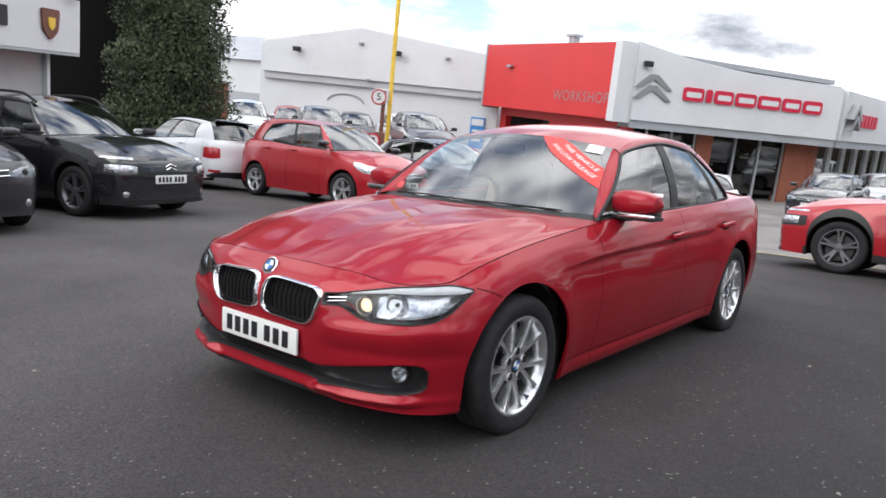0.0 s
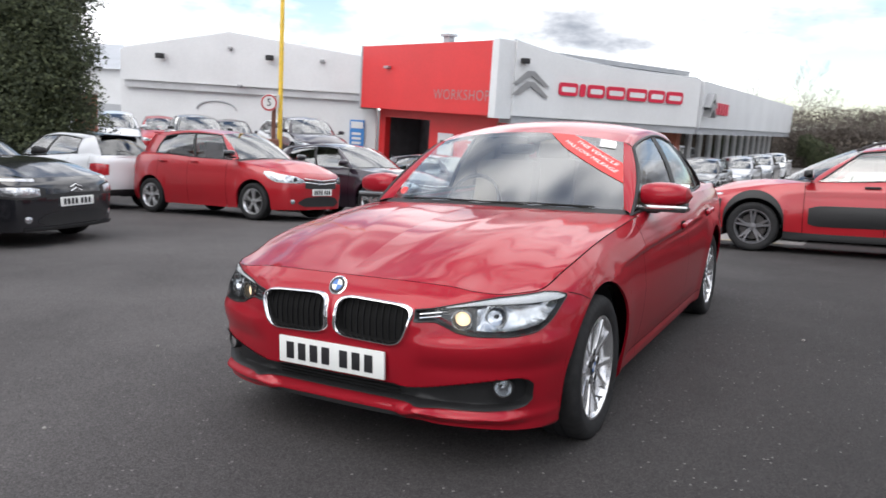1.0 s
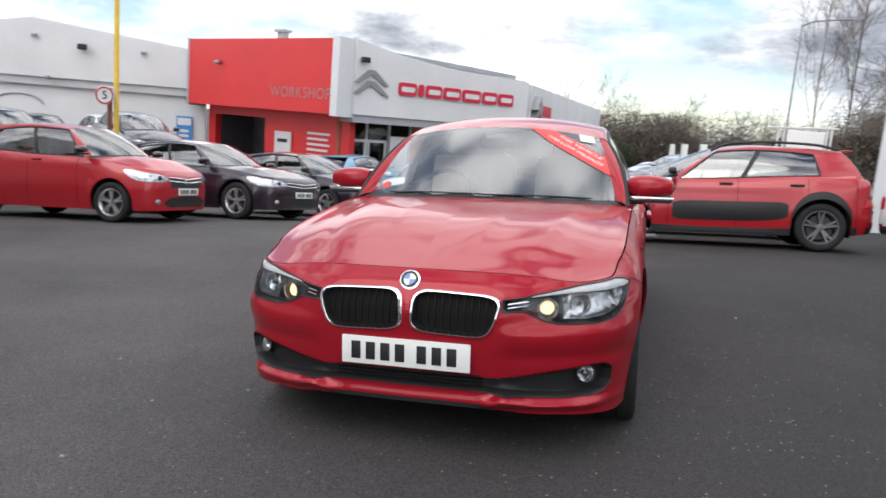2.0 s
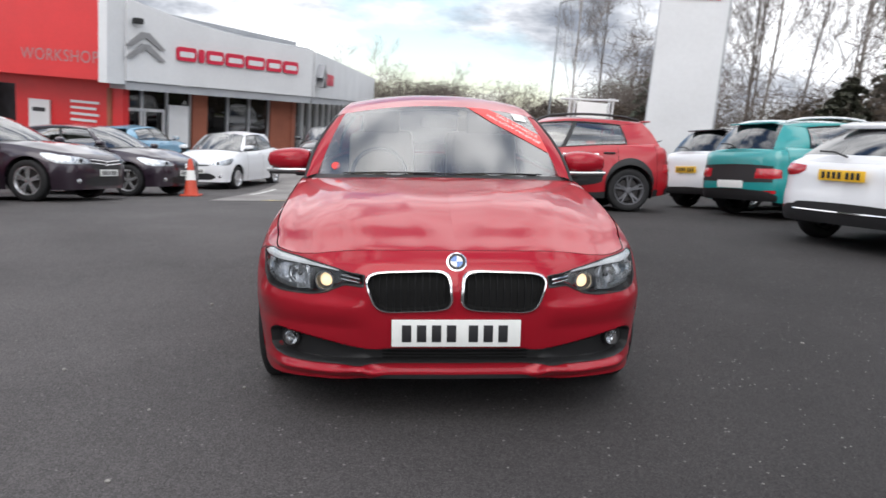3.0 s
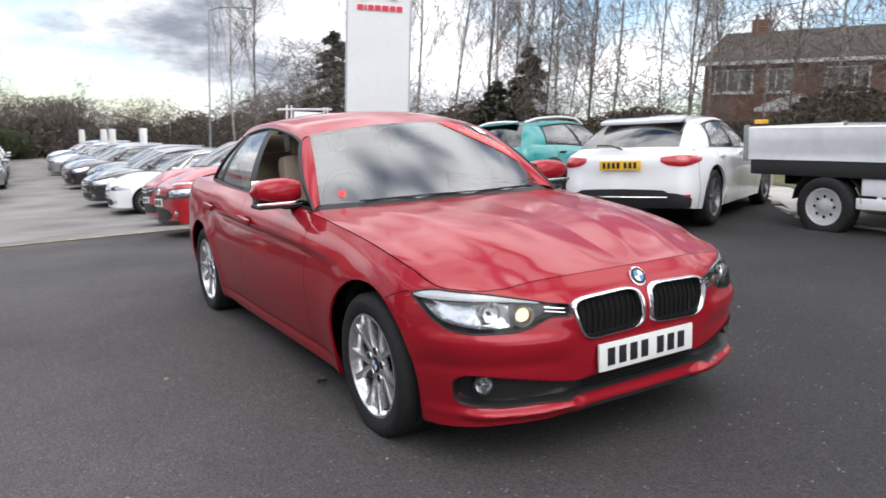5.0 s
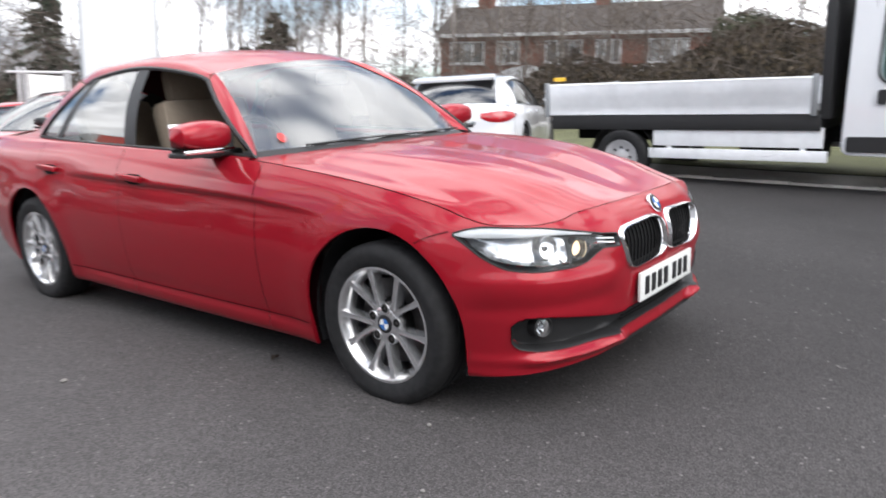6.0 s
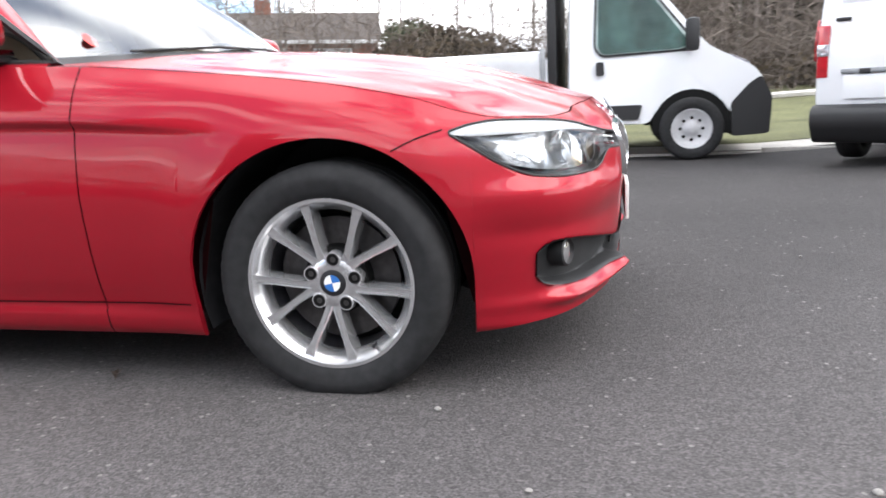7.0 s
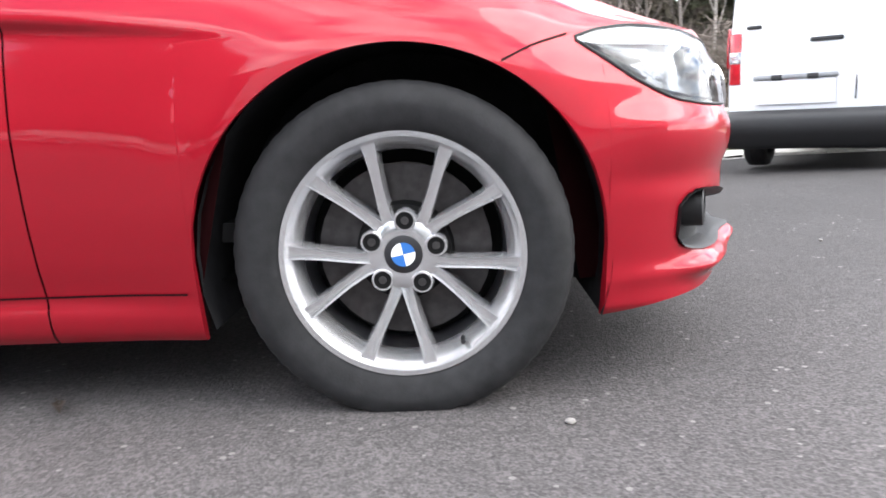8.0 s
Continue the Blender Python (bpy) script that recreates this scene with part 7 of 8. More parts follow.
link("disc_rim", move(lathe([(0.19, -0.04), (0.245, -0.04), (0.245, 0.0)], 24, "y"), Matrix.Translation((0, 0, 0))), LETTER_RED, post)
link("disc_bar", box(0.12, 0.02, 0.2, 0.01, (0, -0.045, 0)), INK, post)
for part_ob in post.children:
    if part_ob.name.startswith("disc"):
        part_ob.location.z = 1.72


def cone(m):
    c = thing("traffic_cone", "orange traffic cone with a white sleeve", "cone", m)
    link("base", box(0.36, 0.36, 0.04, 0.01, (0, 0, 0.02)), ORANGE, c)
    link("body", lathe([(0.14, 0.03), (0.045, 0.70), (0.03, 0.75), (0.001, 0.75)], 20, "z"), ORANGE, c)
    link("sleeve", lathe([(0.103, 0.32), (0.075, 0.52)], 20, "z"), PAPER, c)
    return c


cone(stand(-4.45, 11.6, 0))


def street_lamp(x, y, tall, turn):
    l = thing("street_lamp", "tall grey street lamp with a flat head", "street lamp", upright(x, y, turn), "street lamps")
    link("column", lathe([(0.07, 0), (0.05, 3), (0.028, tall)], 10, "z"), STEEL_GREY, l)
    link("arm", tube([(0, 0, tall - 0.1), (0.5, 0, tall + 0.12), (1.6, 0, tall + 0.2)], 0.035, 6), STEEL_GREY, l)
    link("lamp_head", box(0.65, 0.2, 0.07, 0.03, (1.8, 0, tall + 0.2)), STEEL_GREY, l)
    return l


street_lamp(7.4, 35.9, 7.85, -14)
for i, (x, y) in enumerate(((3.2, 31.0), (2.7, 36.5), (3.0, 42.0), (2.6, 49.0))):
    fl = thing("flag_banner", "white feather flag on a thin pole beside the parked row", "flag", upright(x, y, -30 + 14 * i), "white flags beside the row")
    link("flag_pole", tube([(0, 0, 0), (0, 0, 2.2)], 0.016, 6), STEEL_GREY, fl)
    p = [[(0.03 + 0.34 * u * (1 - 0.2 * abs(v - 0.5)), 0.05 * math.sin(4 * u + 3 * v), 0.75 + 1.35 * v) for u in np.linspace(0, 1, 6)] for v in np.linspace(0, 1, 10)]
    link("flag_cloth", merge(grid(p), grid(np.array(p) + np.array((0, 0.012, 0)), flip=True)), PAPER, fl)
bs = thing("banner_frame", "white steel banner frame behind the red crossover", "frame", upright(3.95, 13.4, 12) @ Matrix.Scale(0.84, 4))
for x in (-0.62, -0.48, 0.55, 0.66):
    link("frame_post", tube([(x, 0, 0), (x, 0, 2.75)], 0.03, 6), WHITE_CLAD, bs)
link("frame_rail", tube([(-0.9, 0, 2.62), (0.8, 0, 2.70)], 0.03, 6), WHITE_CLAD, bs)
link("frame_rail", tube([(-0.62, 0, 1.2), (0.66, 0, 1.2)], 0.03, 6), WHITE_CLAD, bs)
link("frame_panel", box(0.9, 0.03, 1.3, 0.01, (0.05, 0, 1.95)), PAPER, bs)

# ---- kerb, verge, rail ----
GRASS = shade("grass", (0.095, 0.098, 0.042), 0.9, grain=0.4, scale=30, stain=0.35, stain_scale=0.8, bump=0.6, bump_scale=50, dist=0.03)
def edge_x(y):
    """Where the yard's tarmac ends at its edging."""
    u = min(max((y - 2.2) / 4.5, 0.0), 1.0)
    return 6.5 + 3.4 * u * u * (3 - 2 * u)


kerb = thing("kerb", "pale concrete edging beside the yard", "kerb", None, kind="structure")
stone = box(0.125, 0.905, 0.24, 0.015)
kme = None
for i in range(64):
    y = -34 + 0.915 * i
    if kme is None:
        k0 = link("kerb_stone", stone, CONCRETE, kerb)
        kme = k0.data
    else:
        k0 = new("kerb_stone", kme)
        k0.parent = kerb
    x = edge_x(y)
    k0.location = (x, y, height(x, y) - 0.09)
    k0.rotation_euler = (0, 0, -math.atan2(edge_x(y + 0.4) - edge_x(y - 0.4), 0.8))
ys = np.linspace(-60, 60, 120)
verge = link("grass_verge", grid([[(edge_x(y) + d, y, height(edge_x(y) + d, y) + 0.035 + min(d - 0.9, 1) * 0.03 + 0.05 * min(d, 2) * noise.noise((d * 0.3, y * 0.3, 0)) * 0.5 + 0.09 * max(0, d - 6)) for d in (0.9, 1.4, 2.2, 3.5, 5, 7, 10, 18)] for y in ys]), GRASS)
tagged(verge, "rough grass verge beyond the edging", "grass", kind="structure")
path = link("pavement", grid([[(edge_x(y) + d, y, height(edge_x(y) + d, y) + 0.026) for d in (0.06, 0.5, 0.95)] for y in ys]), CONCRETE)
tagged(path, "narrow pale concrete strip behind the edging", "pavement", kind="structure")
KX = 8.4
rail = thing("knee_rail", "low pale timber knee rail along the verge", "fence", None)
for i in range(14):
    y0 = -14.0 + 2.0 * i
    x = KX + 1.9
    link("post", box(0.10, 0.10, 0.5, 0.01, (x, y0, height(x, y0) + 0.30)), CONCRETE, rail)
    a, b2 = Vector((x, y0, height(x, y0) + 0.50)), Vector((x, y0 + 2.0, height(x, y0 + 2.0) + 0.50))
    link("rail", tube([a, (a + b2) / 2, b2], 0.055, 6), CONCRETE, rail)
lane = link("lane_surface", grid([[(x, y, height(x, y) + 0.006) for x in np.linspace(-3.6, 1.2, 9)] for y in np.linspace(9.6, 70, 70)]), OLD_TARMAC)
tagged(lane, "paler worn tarmac of the lane beside the showroom", "road", kind="structure")
lane2 = link("forecourt_surface", grid([[(x, y, height(x, y) + 0.005) for x in np.linspace(-22, -3.6, 24)] for y in np.linspace(17.6, 34, 22)]), OLD_TARMAC)
tagged(lane2, "paler worn tarmac in front of the showroom", "road", kind="structure")
LINE = shade("road_line", (0.55, 0.55, 0.52), 0.8, grain=0.3, scale=40, stain=0.3, stain_scale=4)
LINE_Y = shade("yellow_line", (0.42, 0.34, 0.16), 0.85, grain=0.4, scale=25, stain=0.4, stain_scale=3)
mark = thing("bay_line", "worn white painted bay line on the tarmac", "marking", None, kind="structure")
link("stripe", grid([[(x + 0.25 * (y - 12.4) * 0.1, y, height(x, y) + 0.011) for x in (-3.45, -3.35)] for y in np.linspace(12.4, 15.6, 6)]), LINE, mark)
hat = thing("yellow_hatching", "worn yellow hatching across the lane's mouth", "marking", None, kind="structure")
for i in range(9):
    x0 = -2.6 + 0.33 * i
    link("stripe", ([(x0, 9.75, height(x0, 9.75) + 0.012), (x0 + 0.2, 9.75, height(x0, 9.75) + 0.012), (x0 + 0.34, 10.25, height(x0, 10.25) + 0.012), (x0 + 0.14, 10.25, height(x0, 10.25) + 0.012)], [(0, 1, 2, 3)]), LINE_Y, hat, smooth=False)
link("edge_stripe", grid([[(x, y, height(x, y) + 0.011) for x in np.linspace(-2.7, 0.9, 8)] for y in (9.62, 9.72)]), LINE_Y, hat)


# ---- small litter on the tarmac ----
def leaf(x, y, turn):
    m = stand(x, y, turn, 0.012)
    t = thing("dead_leaf", "small dark curled dead leaf on the tarmac", "leaf", m)
    p = [[((u - 0.5) * 0.075, (v - 0.5) * 0.03 * math.sin(math.pi * (0.08 + 0.88 * u)), 0.010 * (abs(v - 0.5) * 2) ** 2 + 0.006 * math.sin(5 * u)) for v in np.linspace(0, 1, 5)] for u in np.linspace(0, 1, 9)]
    link("blade", grid(p), DEAD_LEAF, t)
    link("stalk", tube([(0.035, 0, 0.002), (0.055, 0.006, 0.004)], 0.0012, 5), DEAD_LEAF, t)


def pebble(x, y, size, turn):
    r = random.Random(int(x * 1000) ^ int(y * 777))
    p = [[(size * 0.5 * math.cos(a) * math.sin(b) * r.uniform(0.85, 1.1), size * 0.38 * math.sin(a) * math.sin(b) * r.uniform(0.85, 1.1), size * 0.26 * math.cos(b)) for a in np.linspace(0, 2 * math.pi, 8, endpoint=False)] for b in np.linspace(0.05, math.pi - 0.05, 6)]
    t = link("pebble", grid(p, close=True), PEBBLE)
    t.matrix_world = stand(x, y, turn, size * 0.2)
    tagged(t, "small pale stone chip lying on the tarmac", "stone", "loose stone chips")


DEAD_LEAF = shade("dead_leaf", (0.035, 0.024, 0.018), 0.8, grain=0.3, scale=60)
PEBBLE = shade("pale_stone", (0.24, 0.23, 0.215), 0.9, grain=0.25, scale=80)
leaf(-0.825, 0.70, 30)
for x, y, size, turn in ((-1.49, 1.28, 0.03, 20), (-0.95, -0.29, 0.022, 70), (-1.88, -0.03, 0.026, 120), (-1.23, -1.19, 0.024, 10), (1.57, 2.24, 0.028, 40), (-1.3, -0.55, 0.018, 80), (0.7, -1.5, 0.018, 15), (2.1, 0.4, 0.022, 150)):
    pebble(x, y, size, turn)


# ---- trees and hedges ----
def leaf_material(name, a, b):
    m = bpy.data.materials.new(name)
    m.use_nodes = True
    n, l = m.node_tree.nodes, m.node_tree.links
    s = n["Principled BSDF"]
    geo, ramp = n.new("ShaderNodeNewGeometry"), n.new("ShaderNodeValToRGB")
    ramp.color_ramp.elements[0].color, ramp.color_ramp.elements[1].color = (*a, 1), (*b, 1)
    l.new(geo.outputs["Random Per Island"], ramp.inputs["Fac"])
    l.new(ramp.outputs["Color"], s.inputs["Base Color"])
    s.inputs["Roughness"].default_value = 0.75
    return m


BARK = shade("bark", (0.13, 0.11, 0.10), 0.9, grain=0.3, scale=12, stain=0.3, stain_scale=2)
TWIG = shade("twigs", (0.13, 0.105, 0.09), 0.9, grain=0.2, scale=8)
BIRCH = shade("birch_bark", (0.30, 0.27, 0.25), 0.8, grain=0.4, scale=6, stain=0.3, stain_scale=2)
IVY = leaf_material("ivy_leaves", (0.016, 0.024, 0.010), (0.075, 0.090, 0.038))
NEEDLES = leaf_material("needles", (0.055, 0.075, 0.055), (0.15, 0.18, 0.13))
DULL_NEEDLES = leaf_material("dull_needles", (0.06, 0.065, 0.05), (0.15, 0.15, 0.11))
WOOD_GREEN = leaf_material("dull_wood_green", (0.05, 0.055, 0.035), (0.13, 0.13, 0.085))
BRUSH = leaf_material("brushwood", (0.04, 0.03, 0.022), (0.12, 0.09, 0.06))


def bare_tree(rng, tall, spread=0.5, depth=5):
    """Trunk and limbs, and twigs, of a leafless tree."""
    wood, fine = [], []

    def grow(p, d, length, r, level):
        pts, rad = [p], [r]
        n = 4 if level < 3 else 2 if level < 5 else 1
        for i in range(n):
            w = 0.10 if level else 0.035
            d = (d + Vector((rng.gauss(0, w), rng.gauss(0, w), 0.07 if level else 0.05))).normalized()
            p = p + d * (length / n)
            pts.append(p)
            rad.append(r * (1 - 0.5 * (i + 1) / n))
        (wood if level < 3 else fine).append(tube(pts, rad, 7 if level == 0 else 5 if level < 3 else 3, caps=False))
        if level >= depth:
            return
        kids = (11, 5, 4, 3, 2)[level]
        for k in range(kids):
            f = (0.28 + 0.72 * (k + rng.random()) / kids) if level == 0 else 0.25 + 0.75 * (k + rng.random()) / kids
            i = min(int(f * n), n - 1)
            q = pts[i].lerp(pts[i + 1], f * n - i)
            a = rng.uniform(0, 2 * math.pi)
            side = d.orthogonal().normalized()
            side = Matrix.Rotation(a, 3, d) @ side
            nd = (d * rng.uniform(0.6, 1.0) + side * rng.uniform(0.5, 1.0) * spread * 1.5).normalized()
            grow(q, nd, length * (rng.uniform(0.26, 0.40) if level == 0 else rng.uniform(0.42, 0.62)) * (1.15 - 0.35 * f), max(rad[i] * 0.42, 0.0065), level + 1)

    grow(Vector((0, 0, -0.2)), Vector((rng.gauss(0, 0.04), rng.gauss(0, 0.04), 1)).normalized(), tall * 0.9, tall * 0.0045 + 0.008, 0)
    return merge(*wood), merge(*fine)


def blades(rng, count, place, size, flat=0.0, wide=0.32):
    """Many small leaf-like pieces; place(rng) gives a spot and an outward way."""
    v, f = [], []
    for _ in range(count):
        p, d = place(rng)
        s = size * rng.uniform(0.6, 1.4)
        a = Vector((rng.gauss(0, 1), rng.gauss(0, 1), rng.gauss(0, 1) * (1 - flat))).normalized()
        b = a.cross(d if abs(a.dot(d)) < 0.95 else Vector((0.3, 0.9, 0.1))).normalized()
        o = len(v)
        v += [tuple(p - a * s * 0.5), tuple(p + b * s * wide), tuple(p + a * s * 0.5), tuple(p - b * s * wide)]
        f.append((o, o + 1, o + 2, o + 3))
    return v, f


def clumps(rng, count, blobs, size):
    """Leaves spread over the skins of several uneven blobs."""
    def place(r):
        c, rad = r.choice(blobs)
        d = Vector((r.gauss(0, 1), r.gauss(0, 1), r.gauss(0, 1))).normalized()
        k = 0.75 + 0.35 * noise.noise(Vector(c) + d * 1.3) + r.uniform(-0.18, 0.12)
        return Vector(c) + Vector((d.x * rad[0], d.y * rad[1], d.z * rad[2])) * k, d
    return blades(rng, count, place, size)


rng = random.Random(7)
kinds = []
for i, (tall, spread) in enumerate(((11, 0.42), (12.5, 0.36), (10, 0.5), (9.5, 0.46))):
    w, f = bare_tree(rng, tall, spread)
    t = thing("bare_tree", "leafless tree with thin upright limbs behind the verge", "tree", upright(14 + 3 * i, 27 - 2.6 * i, 40 * i), "bare trees behind the verge")
    link("trunk", w, BIRCH if i == 1 else BARK, t)
    link("crown", f, TWIG, t, "fine bare twigs")
    kinds.append(t)
spots = [(12.6, 30.0), (15.6, 29.6), (17.4, 25.6), (19.2, 26.2), (20.0, 21.8), (21.8, 22.4), (22.6, 18.6), (24.4, 18.2), (23.6, 14.8), (25.8, 14.0), (26.0, 10.6), (25.6, 7.0), (24.2, 4.6), (25.2, 2.0),
         (22.6, -0.6), (23.8, -3.0), (21.8, -5.4), (22.4, -8.0), (20.4, -10.6), (18.6, -12.8), (16.6, 33.0), (21.0, 29.0), (29.0, 4.0), (30.0, -1.0), (27.0, -6.0), (8.8, 36.0), (11.0, 40.0),
         (14.4, 24.2), (18.2, 22.6), (20.6, 24.6), (16.2, 31.4), (22.8, 26.6), (24.0, 21.6), (25.4, 17.0), (27.2, 12.4), (27.6, 8.6), (23.0, 10.8), (21.6, 16.8), (19.4, 28.6), (24.6, -1.6), (22.6, -10.4),
         (20.8, -2.4), (21.4, -4.0), (20.2, -6.6), (23.2, -6.4), (24.8, -5.0), (21.0, -9.2), (25.6, -9.0), (19.6, -8.4), (26.2, -3.4), (24.0, -11.4), (18.8, -11.4), (22.0, 1.0), (27.8, -8.0), (20.6, -4.8)]
for i, (x, y) in enumerate(spots):
    k = rng.uniform(0.85, 1.2)
    c = copy_thing(kinds[i % 4], upright(x, y, rng.uniform(0, 360)))
    c.scale = (k, k, k)
for i in range(9):
    x, y = -7 + 3.6 * i + rng.uniform(-1, 1), 66 - 0.4 * i + rng.uniform(-6, 10)
    c = copy_thing(kinds[i % 4], upright(x, y, rng.uniform(0, 360)))
    c["label"] = "leafless tree far off beyond the lane's end"
    c["group"] = "bare trees beyond the lane"
    k = (0.62 if i < 4 else 0.42) * rng.uniform(0.85, 1.1)
    c.scale = (k * 1.25, k * 1.25, k)


def spruce(x, y, tall, wide, leaf=None, thin=1.0):
    """A conifer of drooping boughs set round the trunk in uneven whorls."""
    t = thing("conifer_tree", "dark green conifer with drooping uneven boughs", "tree", upright(x, y, rng.uniform(0, 360)), "dark conifers")
    link("trunk", lathe([(0.14, -0.2), (0.10, tall * 0.5), (0.015, tall)], 8, "z"), BARK, t)
    boughs = []
    for k in range(int(tall * 16 * thin)):
        u = (k + rng.random()) / (tall * 16 * thin)
        reach = wide * (1.03 - u) ** 0.75 * rng.uniform(0.45, 1.1)
        a = rng.uniform(0, 2 * math.pi)
        boughs.append((Vector((0, 0, tall * (0.10 + 0.88 * u))), Vector((math.cos(a), math.sin(a), rng.uniform(-0.25, 0.12))), reach))
    def place(r):
        p, d, reach = r.choice(boughs)
        q = r.random() ** 0.6
        w = (1 - q) * 0.30 * reach + 0.08
        side = Vector((-d.y, d.x, 0))
        return p + d * (reach * q) + side * r.gauss(0, w * 0.6) + Vector((0, 0, 0.10 * q * reach - 0.35 * q * q * reach - abs(r.gauss(0, 0.07)))), Vector((0, 0, 1))
    link("crown", blades(rng, int(10500 * thin), place, 0.24, 0.6), leaf or NEEDLES, t, "dark green needles")


spruce(12.1, 31.1, 6.6, 3.2)
spruce(14.9, 21.5, 3.6, 2.2, DULL_NEEDLES)
spruce(17.45, 22.8, 5.2, 2.7, WOOD_GREEN, 0.8)
for x, y, tall in ((24.4, -3.6, 8.5), (25.6, -6.6, 9.5), (26.4, -1.0, 8.0), (23.6, -8.6, 8.5)):
    spruce(x, y, tall, 2.4, WOOD_GREEN, 0.55)

ivy = thing("ivy_tree", "tall dark evergreen tree thick with ivy leaves", "tree", upright(-16.7, 8.6))
link("trunk", tube([(0, 0, -0.3), (0.1, 0.05, 3), (0.0, 0, 7)], [0.4, 0.3, 0.2], 10), BARK, ivy)
blobs = [((rng.uniform(-0.4, 0.4), rng.uniform(-0.4, 0.4), 0.3 + 0.40 * i), (1.50 + 0.25 * rng.random(), 1.50 + 0.25 * rng.random(), 0.95)) for i in range(25)]
link("crown", clumps(rng, 150000, blobs, 0.088), IVY, ivy, "dense dark ivy leaves")
# solid dark core: its colour stands for the shade deep in the crown
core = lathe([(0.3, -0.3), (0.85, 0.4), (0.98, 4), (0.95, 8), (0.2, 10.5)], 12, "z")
link("shade_core", core, shade("ivy_deep_shade", (0.012, 0.016, 0.008), 0.9, grain=0.4, scale=3), ivy)
pier = thing("brick_pier", "short red brick pier beside the ivy tree", "pier", upright(-17.5, 10.8, 20))
link("pier_body", box(0.42, 0.42, 1.8, 0.02, (0, 0, 0.80)), BRICK, pier)
link("pier_cap", box(0.48, 0.48, 0.07, 0.02, (0, 0, 1.73)), CONCRETE, pier)


def hedge(name, label, line, tall, deep, count, material, size=0.22, twigs=0, twig_tall=5.0, wood=None):
    """An uneven hedge along a line of (x, y), with bare twigs standing above it."""
    pts = curve([(a, b, 0) for a, b in line], 60)
    hob = thing(name, label, "hedge", None, kind="stuff")
    def place(r):
        i = r.randrange(59)
        p = Vector(pts[i]).lerp(Vector(pts[i + 1]), r.random())
        d = (Vector(pts[i + 1]) - Vector(pts[i])).normalized()
        s = Vector((-d.y, d.x, 0))
        top = tall * (0.82 + 0.38 * noise.noise((p.x * 0.35, p.y * 0.35, 2.0)))
        u = r.gauss(0, 0.42)
        z = top * (1 - r.random() ** 1.8 * 0.98) * (1 - 0.35 * min(1, abs(u)))
        return Vector((p.x, p.y, height(p.x, p.y) + z)) + s * (u * deep), s + Vector((0, 0, 0.5))
    link("foliage", blades(rng, count, place, size), material, hob)
    def twig(r):
        i = r.randrange(59)
        p = Vector(pts[i]).lerp(Vector(pts[i + 1]), r.random())
        top = twig_tall * (0.62 + 0.75 * noise.noise((p.x * 0.45, p.y * 0.45, 5.0)) + 0.3 * noise.noise((p.x * 1.6, p.y * 1.6, 9.0)))
        z = max(0.3, top) * r.random() ** 0.7
        return Vector((p.x, p.y, height(p.x, p.y) + z)) + Vector((r.gauss(0, deep * 0.6), r.gauss(0, deep * 0.6), 0)), Vector((r.gauss(0, 1), r.gauss(0, 1), 0.2)).normalized()
    if twigs:
        link("bare_twigs", blades(rng, twigs, twig, 0.9, -0.6, 0.011 if wood is None else 0.02), wood or TWIG, hob)
    # dark sheet within the hedge, coloured as the shade between its twigs
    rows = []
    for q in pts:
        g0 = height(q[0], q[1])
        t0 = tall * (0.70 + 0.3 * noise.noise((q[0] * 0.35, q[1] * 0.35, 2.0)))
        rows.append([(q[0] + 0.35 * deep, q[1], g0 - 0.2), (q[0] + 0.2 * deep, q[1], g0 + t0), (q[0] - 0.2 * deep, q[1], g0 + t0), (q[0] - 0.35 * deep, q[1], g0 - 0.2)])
    link("shade_sheet", grid(rows), BRUSH_SHADE, hob)
    return hob


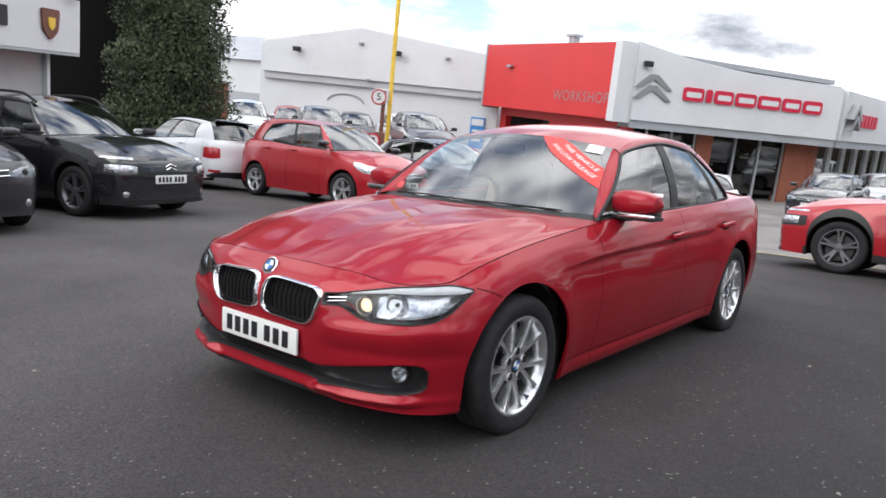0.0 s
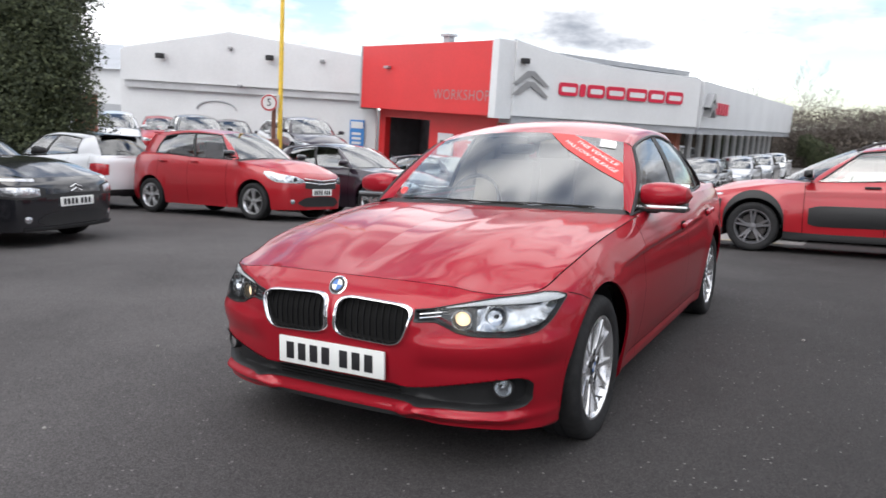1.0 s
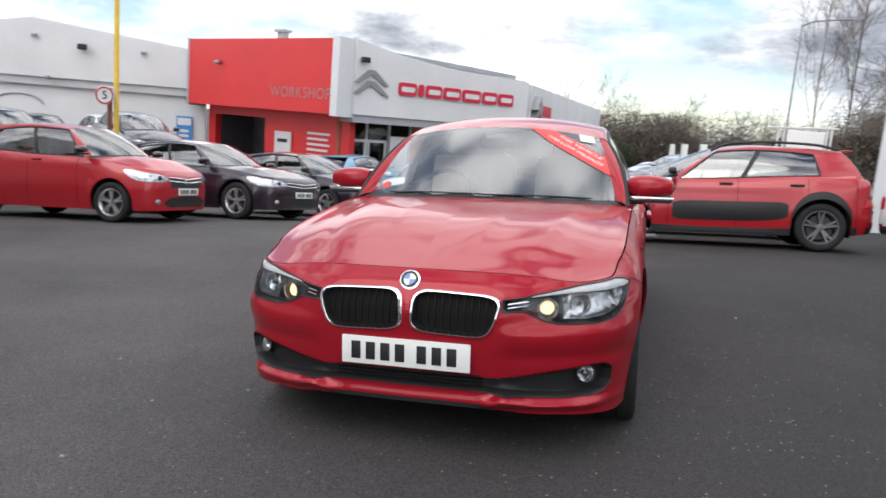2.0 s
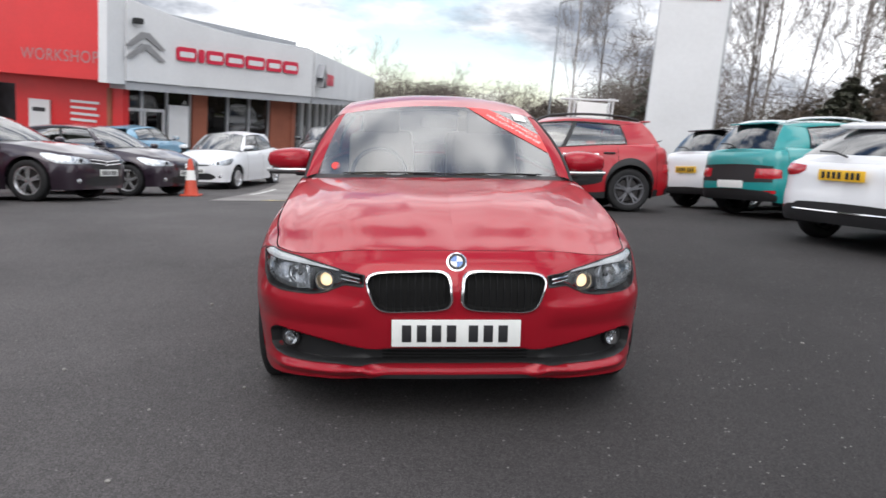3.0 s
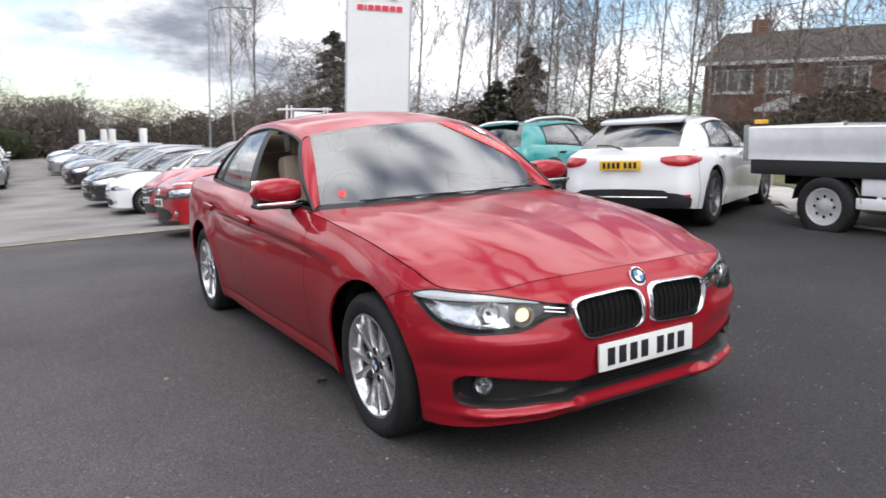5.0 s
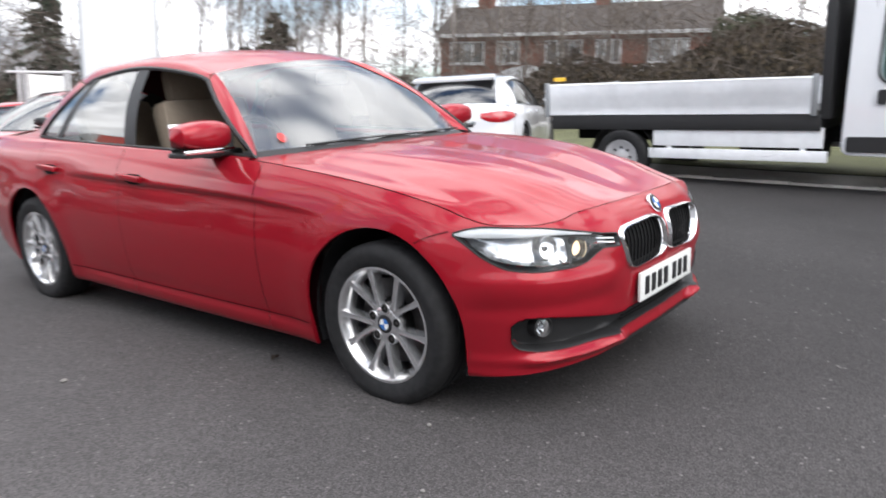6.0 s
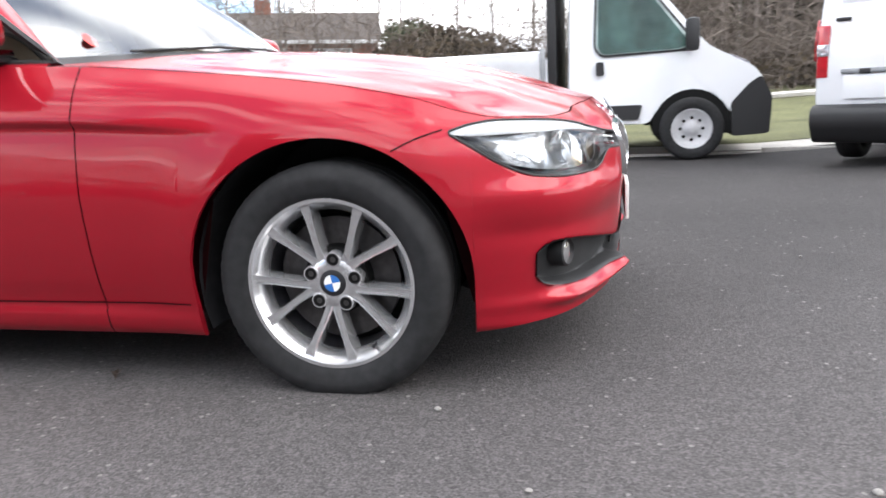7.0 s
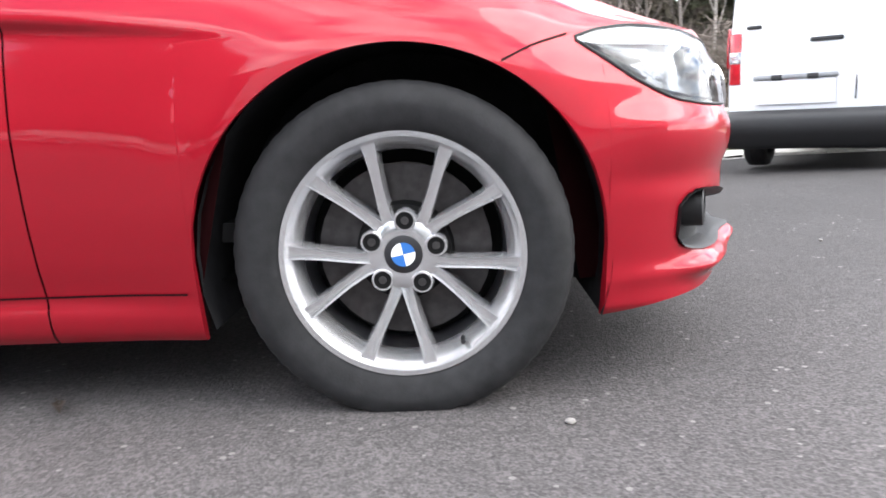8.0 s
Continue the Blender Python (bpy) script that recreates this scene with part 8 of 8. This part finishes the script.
FAR_TWIG = shade("far_twigs", (0.11, 0.092, 0.08), 0.95, grain=0.2, scale=3)
WOOD_LEAF = leaf_material("winter_wood", (0.05, 0.045, 0.034), (0.16, 0.14, 0.10))
SCRUB = leaf_material("far_scrub", (0.075, 0.060, 0.048), (0.18, 0.148, 0.12))
# dark brown that paints the hedges' inner shade
BRUSH_SHADE = shade("thicket_shade", (0.05, 0.04, 0.03), 0.95, grain=0.4, scale=4, stain=0.3, stain_scale=1)
hedge("hedgerow", "brown winter hedgerow behind the verge", [(9.5, 33), (15.5, 23.5), (18.5, 15), (19.5, 7), (19.3, 0)], 2.7, 1.3, 26000, BRUSH, 0.15, 22000, 7.0)
hedge("hedgerow", "low brown undergrowth below bare trees", [(19.0, 1), (18.6, -4), (17.6, -9), (15.0, -15), (11, -21)], 1.7, 1.5, 16000, BRUSH, 0.14, 22000, 5.0)
hedge("bank_scrub", "brown scrub and bare bushes at the lane's end", [(-14, 78), (-2, 74), (8, 70), (16, 58), (17, 44), (12, 35)], 3.4, 2.4, 20000, SCRUB, 0.24, 26000, 5.6, FAR_TWIG)
hedge("bank_scrub", "clump of tall bare trees and scrub where the lane ends", [(-4.5, 65), (-1, 62.5), (2.5, 62.5), (4.5, 65)], 3.6, 2.2, 7000, SCRUB, 0.22, 10000, 5.8, FAR_TWIG)
bush = thing("evergreen_bush", "round dark evergreen bush beside the house", "bush", upright(25.2, 5.2))
link("foliage", clumps(rng, 16000, [((0, 0, 1.6), (2.0, 2.0, 1.8)), ((1.4, -1.2, 1.3), (1.5, 1.5, 1.5)), ((-1.0, 1.0, 2.4), (1.5, 1.5, 1.5))], 0.15), IVY, bush)
for x, y, k, w0 in ((16.4, 27.4, 0.62, 0), (13.6, 25.6, 0.5, 140)):
    bb = copy_thing(bush, upright(x, y, w0))
    bb.scale = (k * 0.9, k * 0.9, k * 0.9)
    bb["label"] = "tall dark evergreen among the bare trees"
    bb["group"] = "dark evergreens"
bush2 = copy_thing(bush, upright(-0.9, 60.0, 60))
bush2.scale = (0.5, 0.5, 0.75)
bush2["label"] = "large dark evergreen bush at the lane's end"
hedge("wood", "grey-brown winter wood behind the verge", [(29, 0.5), (28.2, -4), (26.5, -9), (23.5, -15), (18, -22)], 6.4, 2.2, 30000, WOOD_LEAF, 0.24, 30000, 12.0)
